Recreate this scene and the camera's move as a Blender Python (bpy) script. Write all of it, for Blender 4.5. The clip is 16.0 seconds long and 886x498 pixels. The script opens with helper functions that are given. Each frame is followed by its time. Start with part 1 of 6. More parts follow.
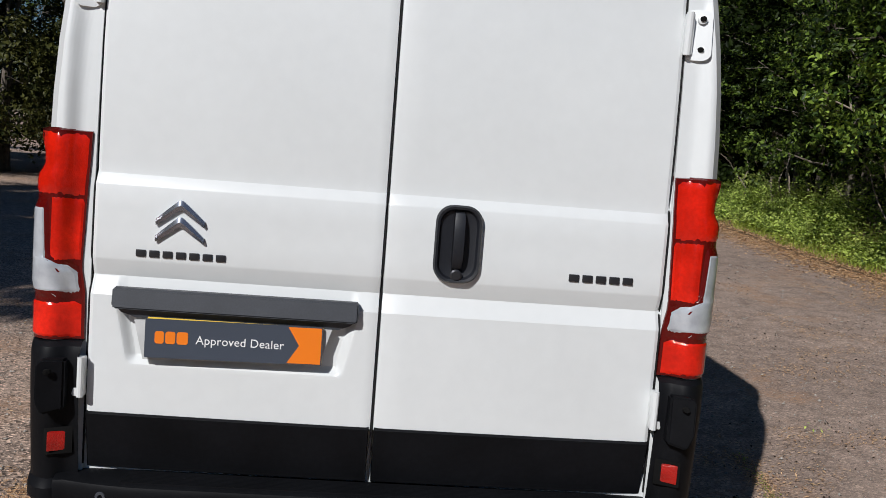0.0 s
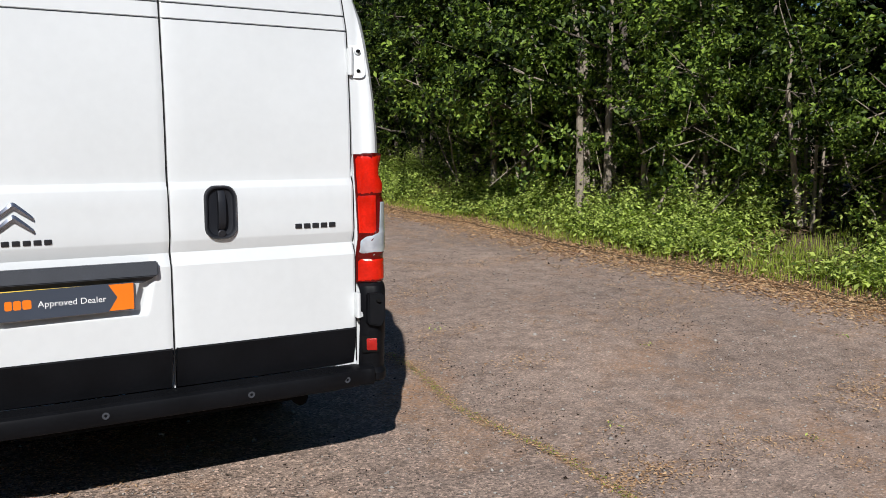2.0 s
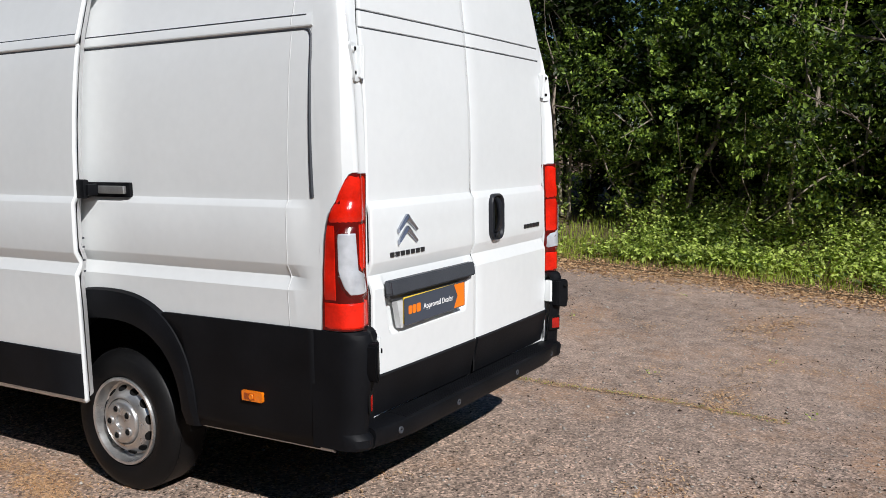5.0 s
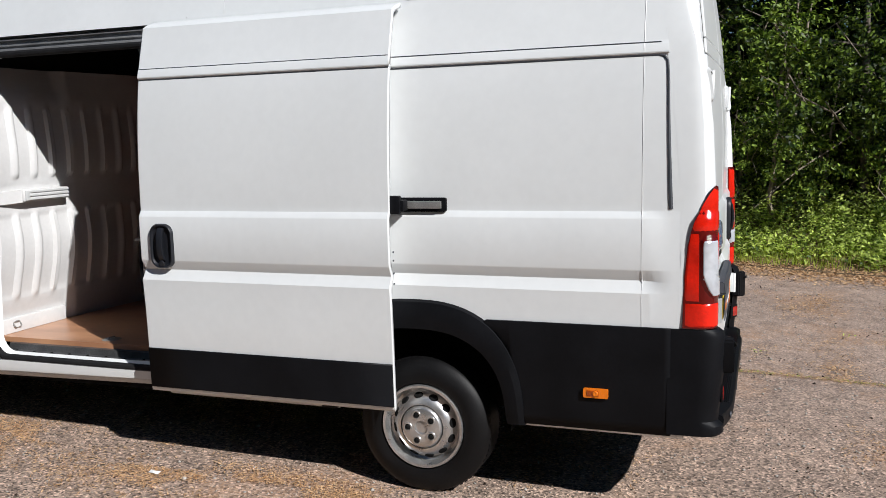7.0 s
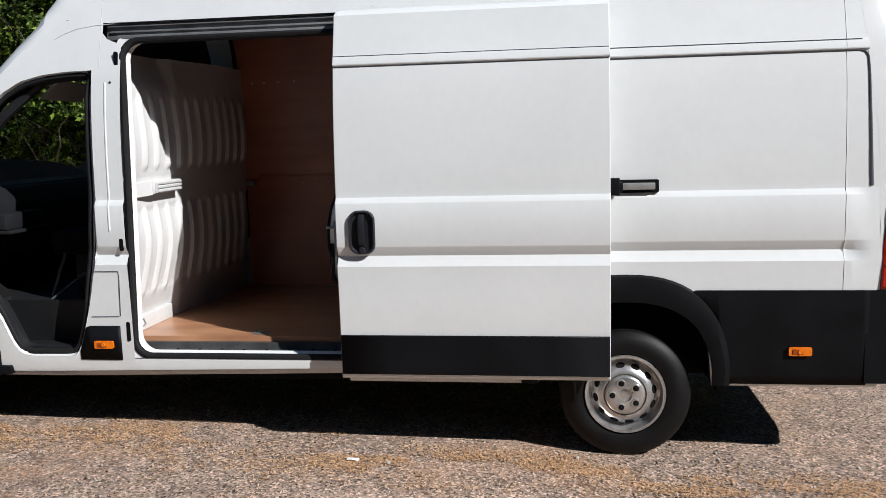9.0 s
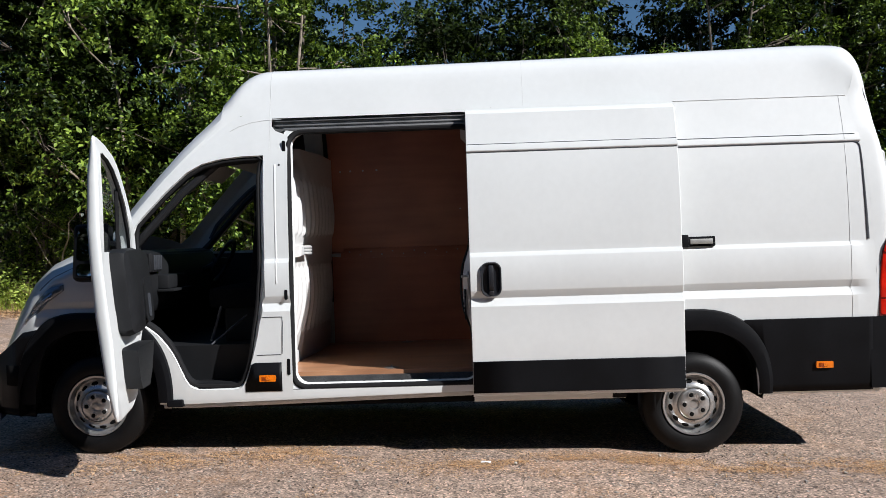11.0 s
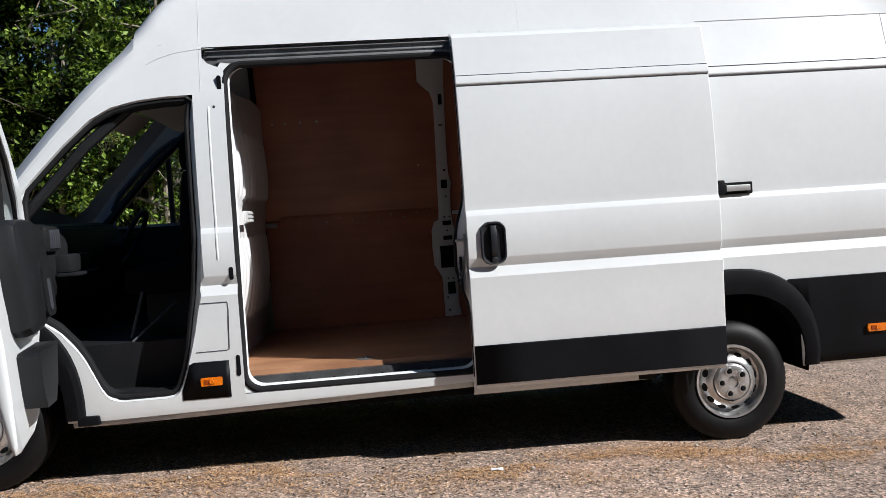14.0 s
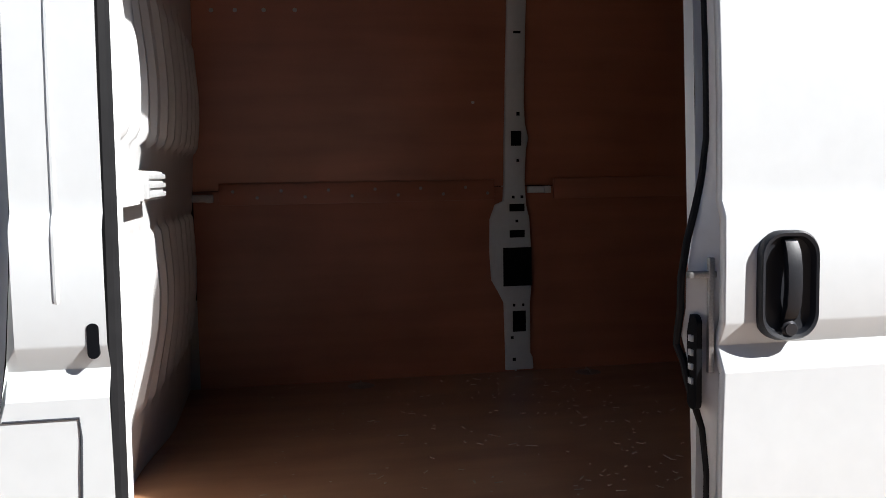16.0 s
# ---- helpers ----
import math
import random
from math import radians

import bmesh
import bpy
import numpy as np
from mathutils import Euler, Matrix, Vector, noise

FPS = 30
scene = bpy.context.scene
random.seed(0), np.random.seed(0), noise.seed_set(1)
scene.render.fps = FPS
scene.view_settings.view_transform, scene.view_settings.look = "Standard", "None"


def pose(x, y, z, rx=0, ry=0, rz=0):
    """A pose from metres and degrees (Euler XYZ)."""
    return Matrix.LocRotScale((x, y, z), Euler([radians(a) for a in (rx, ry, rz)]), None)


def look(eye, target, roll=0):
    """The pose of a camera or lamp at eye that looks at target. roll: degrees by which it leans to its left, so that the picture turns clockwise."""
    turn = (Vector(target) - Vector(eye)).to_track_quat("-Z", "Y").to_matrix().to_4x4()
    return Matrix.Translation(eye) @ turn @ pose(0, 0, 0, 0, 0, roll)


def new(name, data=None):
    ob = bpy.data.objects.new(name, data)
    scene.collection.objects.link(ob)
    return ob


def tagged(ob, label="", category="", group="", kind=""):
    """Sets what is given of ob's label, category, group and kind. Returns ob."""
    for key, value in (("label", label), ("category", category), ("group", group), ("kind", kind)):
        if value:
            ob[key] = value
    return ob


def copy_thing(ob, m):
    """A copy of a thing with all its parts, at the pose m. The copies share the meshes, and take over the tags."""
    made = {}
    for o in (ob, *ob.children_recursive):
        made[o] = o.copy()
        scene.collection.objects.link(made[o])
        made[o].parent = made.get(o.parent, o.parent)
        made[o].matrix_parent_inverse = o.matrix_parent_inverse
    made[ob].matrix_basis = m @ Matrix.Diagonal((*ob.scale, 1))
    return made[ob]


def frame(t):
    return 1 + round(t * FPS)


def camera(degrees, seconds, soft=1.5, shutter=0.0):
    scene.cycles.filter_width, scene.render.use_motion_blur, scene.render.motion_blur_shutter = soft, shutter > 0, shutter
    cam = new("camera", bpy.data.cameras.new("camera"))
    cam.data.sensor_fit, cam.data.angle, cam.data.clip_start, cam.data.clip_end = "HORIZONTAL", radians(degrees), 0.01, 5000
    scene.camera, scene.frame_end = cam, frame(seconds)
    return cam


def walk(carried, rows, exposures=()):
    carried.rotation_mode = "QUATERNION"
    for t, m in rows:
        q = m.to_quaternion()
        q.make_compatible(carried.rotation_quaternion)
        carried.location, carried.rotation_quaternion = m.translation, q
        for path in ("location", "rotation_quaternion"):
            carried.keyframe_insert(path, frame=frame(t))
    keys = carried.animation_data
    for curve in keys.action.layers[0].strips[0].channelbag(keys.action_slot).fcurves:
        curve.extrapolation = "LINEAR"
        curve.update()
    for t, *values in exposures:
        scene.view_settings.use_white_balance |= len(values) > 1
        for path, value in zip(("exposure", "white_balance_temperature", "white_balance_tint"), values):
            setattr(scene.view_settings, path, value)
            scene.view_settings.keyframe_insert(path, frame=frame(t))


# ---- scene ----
cam = camera(53.2, 16.0, soft=0.8)
PATH = [
    (0, (-0.012, -3.894, 1.562), (0.136, -1.913, 1.328), 4.6),
    (0.3, (-0.115, -4.199, 1.588), (0.144, -2.219, 1.480), 2.4),
    (0.5, (-0.134, -4.373, 1.602), (0.121, -2.390, 1.548), 0.8),
    (1, (-0.195, -4.782, 1.613), (0.088, -2.803, 1.564), -0.6),
    (1.2, (-0.329, -4.920, 1.615), (0.097, -2.968, 1.521), -1.4),
    (1.5, (-0.482, -5.029, 1.616), (0.105, -3.133, 1.371), -0.0),
    (1.7, (-0.634, -5.079, 1.605), (0.140, -3.252, 1.352), 0.1),
    (2, (-0.871, -5.055, 1.586), (0.137, -3.345, 1.341), 0.2),
    (2.5, (-1.429, -4.948, 1.605), (-0.257, -3.344, 1.377), -0.5),
    (3, (-1.913, -4.817, 1.632), (-0.607, -3.321, 1.394), -0.7),
    (3.2, (-2.091, -4.690, 1.615), (-0.738, -3.237, 1.379), -0.7),
    (5.3, (-3.837, -2.996, 1.650), (-2.102, -2.034, 1.394), 0.4),
    (5.5, (-3.943, -2.785, 1.627), (-2.203, -1.833, 1.365), 0.3),
    (6, (-4.236, -2.313, 1.640), (-2.494, -1.358, 1.409), 0.3),
    (6.5, (-4.561, -1.906, 1.725), (-2.764, -1.065, 1.475), -0.4),
    (7, (-4.798, -1.515, 1.764), (-2.936, -0.836, 1.495), -0.3),
    (7.5, (-5.062, -1.129, 1.752), (-3.178, -0.513, 1.489), -0.8),
    (8, (-5.286, -0.699, 1.735), (-3.359, -0.245, 1.454), -1.0),
    (8.5, (-5.398, -0.197, 1.730), (-3.454, 0.177, 1.446), -0.8),
    (9, (-5.486, 0.321, 1.691), (-3.522, 0.593, 1.428), -0.3),
    (9.5, (-5.533, 0.722, 1.641), (-3.557, 1.002, 1.506), -1.5),
    (10, (-5.820, 1.089, 1.587), (-3.835, 1.293, 1.454), -2.1),
    (10.2, (-6.019, 1.180, 1.547), (-4.030, 1.364, 1.454), -1.7),
    (12.3, (-7.657, 1.886, 1.421), (-5.661, 1.773, 1.378), -0.3),
    (12.5, (-7.579, 1.924, 1.437), (-5.583, 1.796, 1.389), -0.5),
    (13, (-7.089, 1.988, 1.363), (-5.095, 1.844, 1.322), -0.5),
    (13.5, (-6.424, 2.086, 1.293), (-4.432, 1.918, 1.227), -1.3),
    (14, (-5.685, 2.099, 1.352), (-3.697, 1.887, 1.271), -2.6),
    (14.5, (-5.014, 2.161, 1.425), (-3.029, 1.937, 1.336), -2.3),
    (15, (-4.291, 2.200, 1.435), (-2.320, 1.878, 1.334), -2.7),
    (15.5, (-3.475, 2.283, 1.397), (-1.507, 1.930, 1.340), -1.0),
    (16, (-2.744, 2.374, 1.397), (-0.786, 1.999, 1.240), 0.2),
]
walk(cam, [(t, look(eye, target, roll)) for t, eye, target, roll in PATH],
     exposures=[(t, ev, kelvin, 10) for t, ev, kelvin in [(0.0, -0.3, 6470), (1.0, -0.3, 6470), (2.0, 0.0, 6470), (3.0, 0.0, 6470), (5.5, 0.1, 6470), (6.5, 0.12, 6470), (7.2, 0.22, 6470), (9.0, 0.26, 6470), (10.2, 0.32, 6470), (12.5, 0.5, 6420), (13.5, 0.45, 6420), (14.5, 0.25, 6420), (15.2, 0.25, 6470), (15.5, 0.42, 6470), (15.7, 0.64, 6470), (16.0, 0.88, 6470)]])

# ---- light ----
SUN = Vector((0.70, 1.13, -1.0)).normalized()
world = bpy.data.worlds.new("world")
scene.world = world
world.use_nodes = True
wn = world.node_tree
sky = wn.nodes.new("ShaderNodeTexSky")
sky.sky_type, sky.sun_disc = "NISHITA", False
sky.sun_elevation = math.asin(-SUN.z)
sky.sun_rotation = math.atan2(-SUN.x, -SUN.y)
sky.air_density, sky.dust_density, sky.ozone_density = 1.3, 0.0, 10.0
bg = wn.nodes["Background"]
bg.inputs["Strength"].default_value = 0.046
wn.links.new(sky.outputs[0], bg.inputs["Color"])
sun_data = bpy.data.lights.new("sun", "SUN")
sun_data.energy, sun_data.angle, sun_data.color = 5.0, radians(0.55), (1.0, 0.985, 0.975)
sun = new("sun", sun_data)
sun.matrix_world = Matrix.Translation((-10, -15, 20)) @ SUN.to_track_quat("-Z", "Y").to_matrix().to_4x4()


# ---- materials ----
def mat(name, color, rough=0.5, metal=0.0, coat=0.0, var=0.0, scale=8.0, bump=0.0, bscale=60.0, trans=0.0, spec=0.5, grain=0.0, rvar=0.0):
    """Principled material with variation at two scales and a fine relief."""
    m = bpy.data.materials.new(name)
    m.use_nodes = True
    nt = m.node_tree
    b = nt.nodes["Principled BSDF"]
    b.inputs["Base Color"].default_value = (*color, 1)
    b.inputs["Roughness"].default_value = rough
    b.inputs["Metallic"].default_value = metal
    b.inputs["Coat Weight"].default_value = coat
    b.inputs["Coat Roughness"].default_value = 0.08
    b.inputs["Transmission Weight"].default_value = trans
    b.inputs["Specular IOR Level"].default_value = spec
    tc = nt.nodes.new("ShaderNodeTexCoord")
    if var or grain:
        big, small = nt.nodes.new("ShaderNodeTexNoise"), nt.nodes.new("ShaderNodeTexNoise")
        big.inputs["Scale"].default_value, big.inputs["Detail"].default_value = scale, 5
        small.inputs["Scale"].default_value, small.inputs["Detail"].default_value = scale * 14, 3
        for n in (big, small):
            nt.links.new(tc.outputs["Object"], n.inputs["Vector"])
        mr1, mr2 = nt.nodes.new("ShaderNodeMapRange"), nt.nodes.new("ShaderNodeMapRange")
        for mr, v, n in ((mr1, var, big), (mr2, grain, small)):
            mr.inputs["From Min"].default_value, mr.inputs["From Max"].default_value = 0.3, 0.7
            mr.inputs["To Min"].default_value, mr.inputs["To Max"].default_value = 1 - v, 1 + v * 0.6
            nt.links.new(n.outputs["Fac"], mr.inputs["Value"])
        mul = nt.nodes.new("ShaderNodeMath")
        mul.operation = "MULTIPLY"
        nt.links.new(mr1.outputs[0], mul.inputs[0])
        nt.links.new(mr2.outputs[0], mul.inputs[1])
        mix = nt.nodes.new("ShaderNodeMix")
        mix.data_type, mix.blend_type = "RGBA", "MULTIPLY"
        mix.inputs["Factor"].default_value = 1.0
        mix.inputs["A"].default_value = (*color, 1)
        nt.links.new(mul.outputs[0], mix.inputs["B"])
        nt.links.new(mix.outputs["Result"], b.inputs["Base Color"])
        if rvar:
            mr3 = nt.nodes.new("ShaderNodeMapRange")
            mr3.inputs["To Min"].default_value, mr3.inputs["To Max"].default_value = rough - rvar, rough + rvar
            nt.links.new(big.outputs["Fac"], mr3.inputs["Value"])
            nt.links.new(mr3.outputs[0], b.inputs["Roughness"])
    if bump:
        n = nt.nodes.new("ShaderNodeTexNoise")
        n.inputs["Scale"].default_value, n.inputs["Detail"].default_value = bscale, 4
        nt.links.new(tc.outputs["Object"], n.inputs["Vector"])
        bp = nt.nodes.new("ShaderNodeBump")
        bp.inputs["Strength"].default_value, bp.inputs["Distance"].default_value = bump, 0.01
        nt.links.new(n.outputs["Fac"], bp.inputs["Height"])
        nt.links.new(bp.outputs[0], b.inputs["Normal"])
    return m


def leaf_mat(name, c1, c2, trans=0.22, dark_share=0.0, gloss=0.22):
    """Leaves: colour differs from leaf to leaf, a set share keeps the darkest tone, part of the light passes through.
    """
    m = bpy.data.materials.new(name)
    m.use_nodes = True
    nt = m.node_tree
    b, out = nt.nodes["Principled BSDF"], nt.nodes["Material Output"]
    g = nt.nodes.new("ShaderNodeNewGeometry")
    ramp = nt.nodes.new("ShaderNodeValToRGB")
    ramp.color_ramp.elements[0].color, ramp.color_ramp.elements[1].color = (*c1, 1), (*c2, 1)
    ramp.color_ramp.elements[0].position = dark_share
    nt.links.new(g.outputs["Random Per Island"], ramp.inputs["Fac"])
    nt.links.new(ramp.outputs[0], b.inputs["Base Color"])
    b.inputs["Roughness"].default_value = 0.45
    b.inputs["Specular IOR Level"].default_value = gloss
    t = nt.nodes.new("ShaderNodeBsdfTranslucent")
    hs = nt.nodes.new("ShaderNodeHueSaturation")
    hs.inputs["Value"].default_value, hs.inputs["Saturation"].default_value = 1.5, 1.1
    nt.links.new(ramp.outputs[0], hs.inputs["Color"])
    nt.links.new(hs.outputs[0], t.inputs["Color"])
    mx = nt.nodes.new("ShaderNodeMixShader")
    mx.inputs[0].default_value = trans
    nt.links.new(b.outputs[0], mx.inputs[1])
    nt.links.new(t.outputs[0], mx.inputs[2])
    nt.links.new(mx.outputs[0], out.inputs["Surface"])
    return m


def ground_mat(name, base, dark, litter, litter_amount=0.5, stone=(0.32, 0.29, 0.26), verge=False):
    """Worn tarmac: aggregate grain, worn patches, drifts of dry needles and leaf litter."""
    m = bpy.data.materials.new(name)
    m.use_nodes = True
    nt = m.node_tree
    b = nt.nodes["Principled BSDF"]
    tc = nt.nodes.new("ShaderNodeTexCoord")

    def noise_tex(scale, detail=4, rough=0.55):
        n = nt.nodes.new("ShaderNodeTexNoise")
        n.inputs["Scale"].default_value, n.inputs["Detail"].default_value, n.inputs["Roughness"].default_value = scale, detail, rough
        nt.links.new(tc.outputs["Object"], n.inputs["Vector"])
        return n.outputs["Fac"]

    def ramp(fac, stops):
        r = nt.nodes.new("ShaderNodeValToRGB")
        el = r.color_ramp.elements
        while len(el) < len(stops):
            el.new(0.5)
        for e, (p, c) in zip(el, stops):
            e.position, e.color = p, (*c, 1)
        nt.links.new(fac, r.inputs["Fac"])
        return r.outputs[0]

    def mixc(f, a, c, mode="MIX"):
        x = nt.nodes.new("ShaderNodeMix")
        x.data_type, x.blend_type = "RGBA", mode
        nt.links.new(f, x.inputs["Factor"]) if not isinstance(f, float) else setattr(x.inputs["Factor"], "default_value", f)
        nt.links.new(a, x.inputs["A"])
        nt.links.new(c, x.inputs["B"])
        return x.outputs["Result"]

    v = nt.nodes.new("ShaderNodeTexVoronoi")
    v.inputs["Scale"].default_value = 82
    nt.links.new(tc.outputs["Object"], v.inputs["Vector"])
    sep = nt.nodes.new("ShaderNodeSeparateColor")
    nt.links.new(v.outputs["Color"], sep.inputs[0])
    tone = ramp(noise_tex(0.5, 6), [(0.3, dark), (0.7, base)])
    agg = ramp(sep.outputs[0], [(0.0, (0.22, 0.21, 0.20)), (0.38, (0.88, 0.86, 0.83)), (0.8, (1.34, 1.31, 1.25)), (1.0, (2.4, 2.3, 2.2))])
    xyz, worn = nt.nodes.new("ShaderNodeSeparateXYZ"), nt.nodes.new("ShaderNodeMapRange")
    nt.links.new(tc.outputs["Object"], xyz.inputs[0])
    worn.inputs["From Min"].default_value, worn.inputs["From Max"].default_value = -0.5, 2.5
    worn.inputs["To Min"].default_value, worn.inputs["To Max"].default_value = 1.0, 0.42
    nt.links.new(xyz.outputs["X"], worn.inputs["Value"])
    col = mixc(worn.outputs[0], tone, agg, "MULTIPLY")
    fine = ramp(noise_tex(160, 3), [(0.3, (0.7, 0.7, 0.7)), (0.7, (1.25, 1.25, 1.25))])
    col = mixc(1.0, col, fine, "MULTIPLY")
    mottle = ramp(noise_tex(7, 5, 0.6), [(0.32, (0.74, 0.71, 0.68)), (0.5, (1.0, 0.98, 0.96)), (0.68, (1.22, 1.19, 1.15))])
    col = mixc(1.0, col, mottle, "MULTIPLY")
    lit_fac = ramp(noise_tex(0.85, 7, 0.66), [(0.6 - 0.12 * litter_amount, (0, 0, 0)), (0.78 - 0.1 * litter_amount, (1, 1, 1))])
    speck = ramp(noise_tex(42, 5, 0.7), [(0.42, (0, 0, 0)), (0.56, (1, 1, 1))])
    f = nt.nodes.new("ShaderNodeMath")
    f.operation = "MULTIPLY"
    nt.links.new(lit_fac, f.inputs[0])
    nt.links.new(speck, f.inputs[1])
    lit = ramp(noise_tex(90, 3), [(0.3, tuple(0.55 * c for c in litter)), (0.75, litter)])
    col = mixc(f.outputs[0], col, lit)
    nt.links.new(col, b.inputs["Base Color"])
    b.inputs["Roughness"].default_value = 0.88
    bp = nt.nodes.new("ShaderNodeBump")
    bp.inputs["Strength"].default_value, bp.inputs["Distance"].default_value = 0.6, 0.008
    add = nt.nodes.new("ShaderNodeMath")
    nt.links.new(v.outputs["Distance"], add.inputs[0])
    nt.links.new(noise_tex(220, 3), add.inputs[1])
    nt.links.new(add.outputs[0], bp.inputs["Height"])
    nt.links.new(bp.outputs[0], b.inputs["Normal"])
    return m


def ply_mat(name, c1, c2):
    """Stained plywood lining: stretched grain, broad blotches and scuffs."""
    m = bpy.data.materials.new(name)
    m.use_nodes = True
    nt = m.node_tree
    b = nt.nodes["Principled BSDF"]
    tc, mp = nt.nodes.new("ShaderNodeTexCoord"), nt.nodes.new("ShaderNodeMapping")
    mp.inputs["Scale"].default_value = (1.2, 1.2, 14.0) if "wall" in name else (11.0, 2.0, 3.0)
    nt.links.new(tc.outputs["Object"], mp.inputs["Vector"])
    n1, n2 = nt.nodes.new("ShaderNodeTexNoise"), nt.nodes.new("ShaderNodeTexNoise")
    n1.inputs["Scale"].default_value, n1.inputs["Detail"].default_value = 1.0, 6
    n2.inputs["Scale"].default_value, n2.inputs["Detail"].default_value = 2.2, 5
    nt.links.new(mp.outputs[0], n1.inputs["Vector"])
    nt.links.new(tc.outputs["Object"], n2.inputs["Vector"])
    mm = nt.nodes.new("ShaderNodeMath")
    mm.operation = "MULTIPLY_ADD"
    mm.inputs[1].default_value = 0.45
    nt.links.new(n1.outputs["Fac"], mm.inputs[0])
    sc = nt.nodes.new("ShaderNodeMath")
    sc.operation = "MULTIPLY"
    sc.inputs[1].default_value = 0.6
    nt.links.new(n2.outputs["Fac"], sc.inputs[0])
    nt.links.new(sc.outputs[0], mm.inputs[2])
    r = nt.nodes.new("ShaderNodeValToRGB")
    r.color_ramp.elements[0].position, r.color_ramp.elements[0].color = 0.35, (*c1, 1)
    r.color_ramp.elements[1].position, r.color_ramp.elements[1].color = 0.7, (*c2, 1)
    nt.links.new(mm.outputs[0], r.inputs["Fac"])
    nt.links.new(r.outputs[0], b.inputs["Base Color"])
    b.inputs["Roughness"].default_value = 0.38
    b.inputs["Coat Weight"].default_value, b.inputs["Coat Roughness"].default_value = 0.35, 0.3
    bp = nt.nodes.new("ShaderNodeBump")
    bp.inputs["Strength"].default_value, bp.inputs["Distance"].default_value = 0.12, 0.004
    nt.links.new(n1.outputs["Fac"], bp.inputs["Height"])
    nt.links.new(bp.outputs[0], b.inputs["Normal"])
    return m


def glass_mat(name, tint=(0.9, 0.95, 0.93)):
    m = bpy.data.materials.new(name)
    m.use_nodes = True
    nt = m.node_tree
    out = nt.nodes["Material Output"]
    tr, gl, mx = (nt.nodes.new("ShaderNode" + k) for k in ("BsdfTransparent", "BsdfGlossy", "MixShader"))
    tr.inputs["Color"].default_value = (*tint, 1)
    gl.inputs["Roughness"].default_value = 0.02
    mx.inputs[0].default_value = 0.07
    nt.links.new(tr.outputs[0], mx.inputs[1])
    nt.links.new(gl.outputs[0], mx.inputs[2])
    nt.links.new(mx.outputs[0], out.inputs["Surface"])
    return m


WHITE = mat("white_paint", (0.688, 0.710, 0.710), 0.34, coat=0.35, var=0.035, scale=1.6, grain=0.018, rvar=0.04, spec=0.45)
WHITE_IN = mat("white_primer_paint", (0.62, 0.62, 0.615), 0.45, var=0.06, scale=3, grain=0.03)
BLACK = mat("black_plastic", (0.0058, 0.0063, 0.0078), 0.5, var=0.3, scale=5, grain=0.15, bump=0.05, bscale=350, spec=0.12)
SOFTBLACK = mat("cab_plastic", (0.013, 0.0138, 0.0155), 0.5, var=0.2, scale=6, grain=0.1, bump=0.08, bscale=300, spec=0.25)
RUBBER = mat("rubber", (0.014, 0.014, 0.015), 0.7, var=0.2, scale=20, spec=0.15)
TYRE = mat("tyre_rubber", (0.0060, 0.0060, 0.0065), 0.5, var=0.35, scale=6, grain=0.25, bump=0.1, bscale=180, spec=0.2)
SILVER = mat("silver_wheel_paint", (0.62, 0.62, 0.615), 0.3, metal=0.85, var=0.22, scale=14, grain=0.15, rvar=0.08)
STEEL = mat("dull_steel", (0.42, 0.42, 0.41), 0.45, metal=0.8, var=0.2, scale=14, grain=0.15)
CHROME = mat("chrome", (0.36, 0.39, 0.45), 0.2, metal=0.85)
RED = mat("red_lens", (0.66, 0.014, 0.004), 0.15, coat=0.25, var=0.38, scale=7, grain=0.12, bump=0.12, bscale=220, spec=0.4)
DEEPRED = mat("dark_red_lens", (0.10, 0.003, 0.002), 0.14, coat=0.15, var=0.15, scale=12, bump=0.2, bscale=220)
CLEAR = mat("clear_lens", (0.58, 0.61, 0.65), 0.14, metal=0.3, coat=0.6, var=0.35, scale=11, bump=0.15, bscale=40)
AMBER_DEEP = mat("deep_amber_lens", (0.42, 0.07, 0.004), 0.18, coat=0.5, var=0.3, scale=60, bump=0.3, bscale=260)
AMBER = mat("amber_lens", (0.80, 0.19, 0.006), 0.18, coat=0.5, var=0.15, scale=30, bump=0.25, bscale=260)
SIGNBLUE = mat("sign_slate_print", (0.05, 0.062, 0.085), 0.4, var=0.05, scale=6)
ORANGE = mat("sign_orange_print", (0.85, 0.2, 0.01), 0.4, var=0.04, scale=6)
SIGNWHITE = mat("white_print", (0.82, 0.82, 0.82), 0.45)
YELLOW = mat("yellow_plate", (0.8, 0.55, 0.05), 0.4)
GREYPLATE = mat("plate_holder", (0.55, 0.56, 0.56), 0.4, var=0.1, scale=20)
DARKGREY = mat("badge_graphite", (0.05, 0.05, 0.055), 0.3, metal=0.6)
BARGREY = mat("grey_plastic_bar", (0.045, 0.05, 0.06), 0.55, var=0.12, scale=12, grain=0.1, bump=0.08, bscale=300)
PLYWALL = ply_mat("ply_wall", (0.30, 0.098, 0.051), (0.47, 0.168, 0.093))
PLYFLOOR = ply_mat("ply_floor", (0.30, 0.135, 0.07), (0.54, 0.285, 0.155))
HANDLE = mat("handle_plastic", (0.013, 0.0145, 0.019), 0.45, var=0.15, scale=12, grain=0.1, bump=0.05, bscale=300, spec=0.4)
REFLECTOR = mat("reflector_red", (0.36, 0.010, 0.006), 0.2, coat=0.4, var=0.25, scale=30, bump=0.3, bscale=300)
RAILGREY = mat("grey_rail_steel", (0.26, 0.265, 0.27), 0.45, metal=0.35, var=0.25, scale=9, grain=0.15)
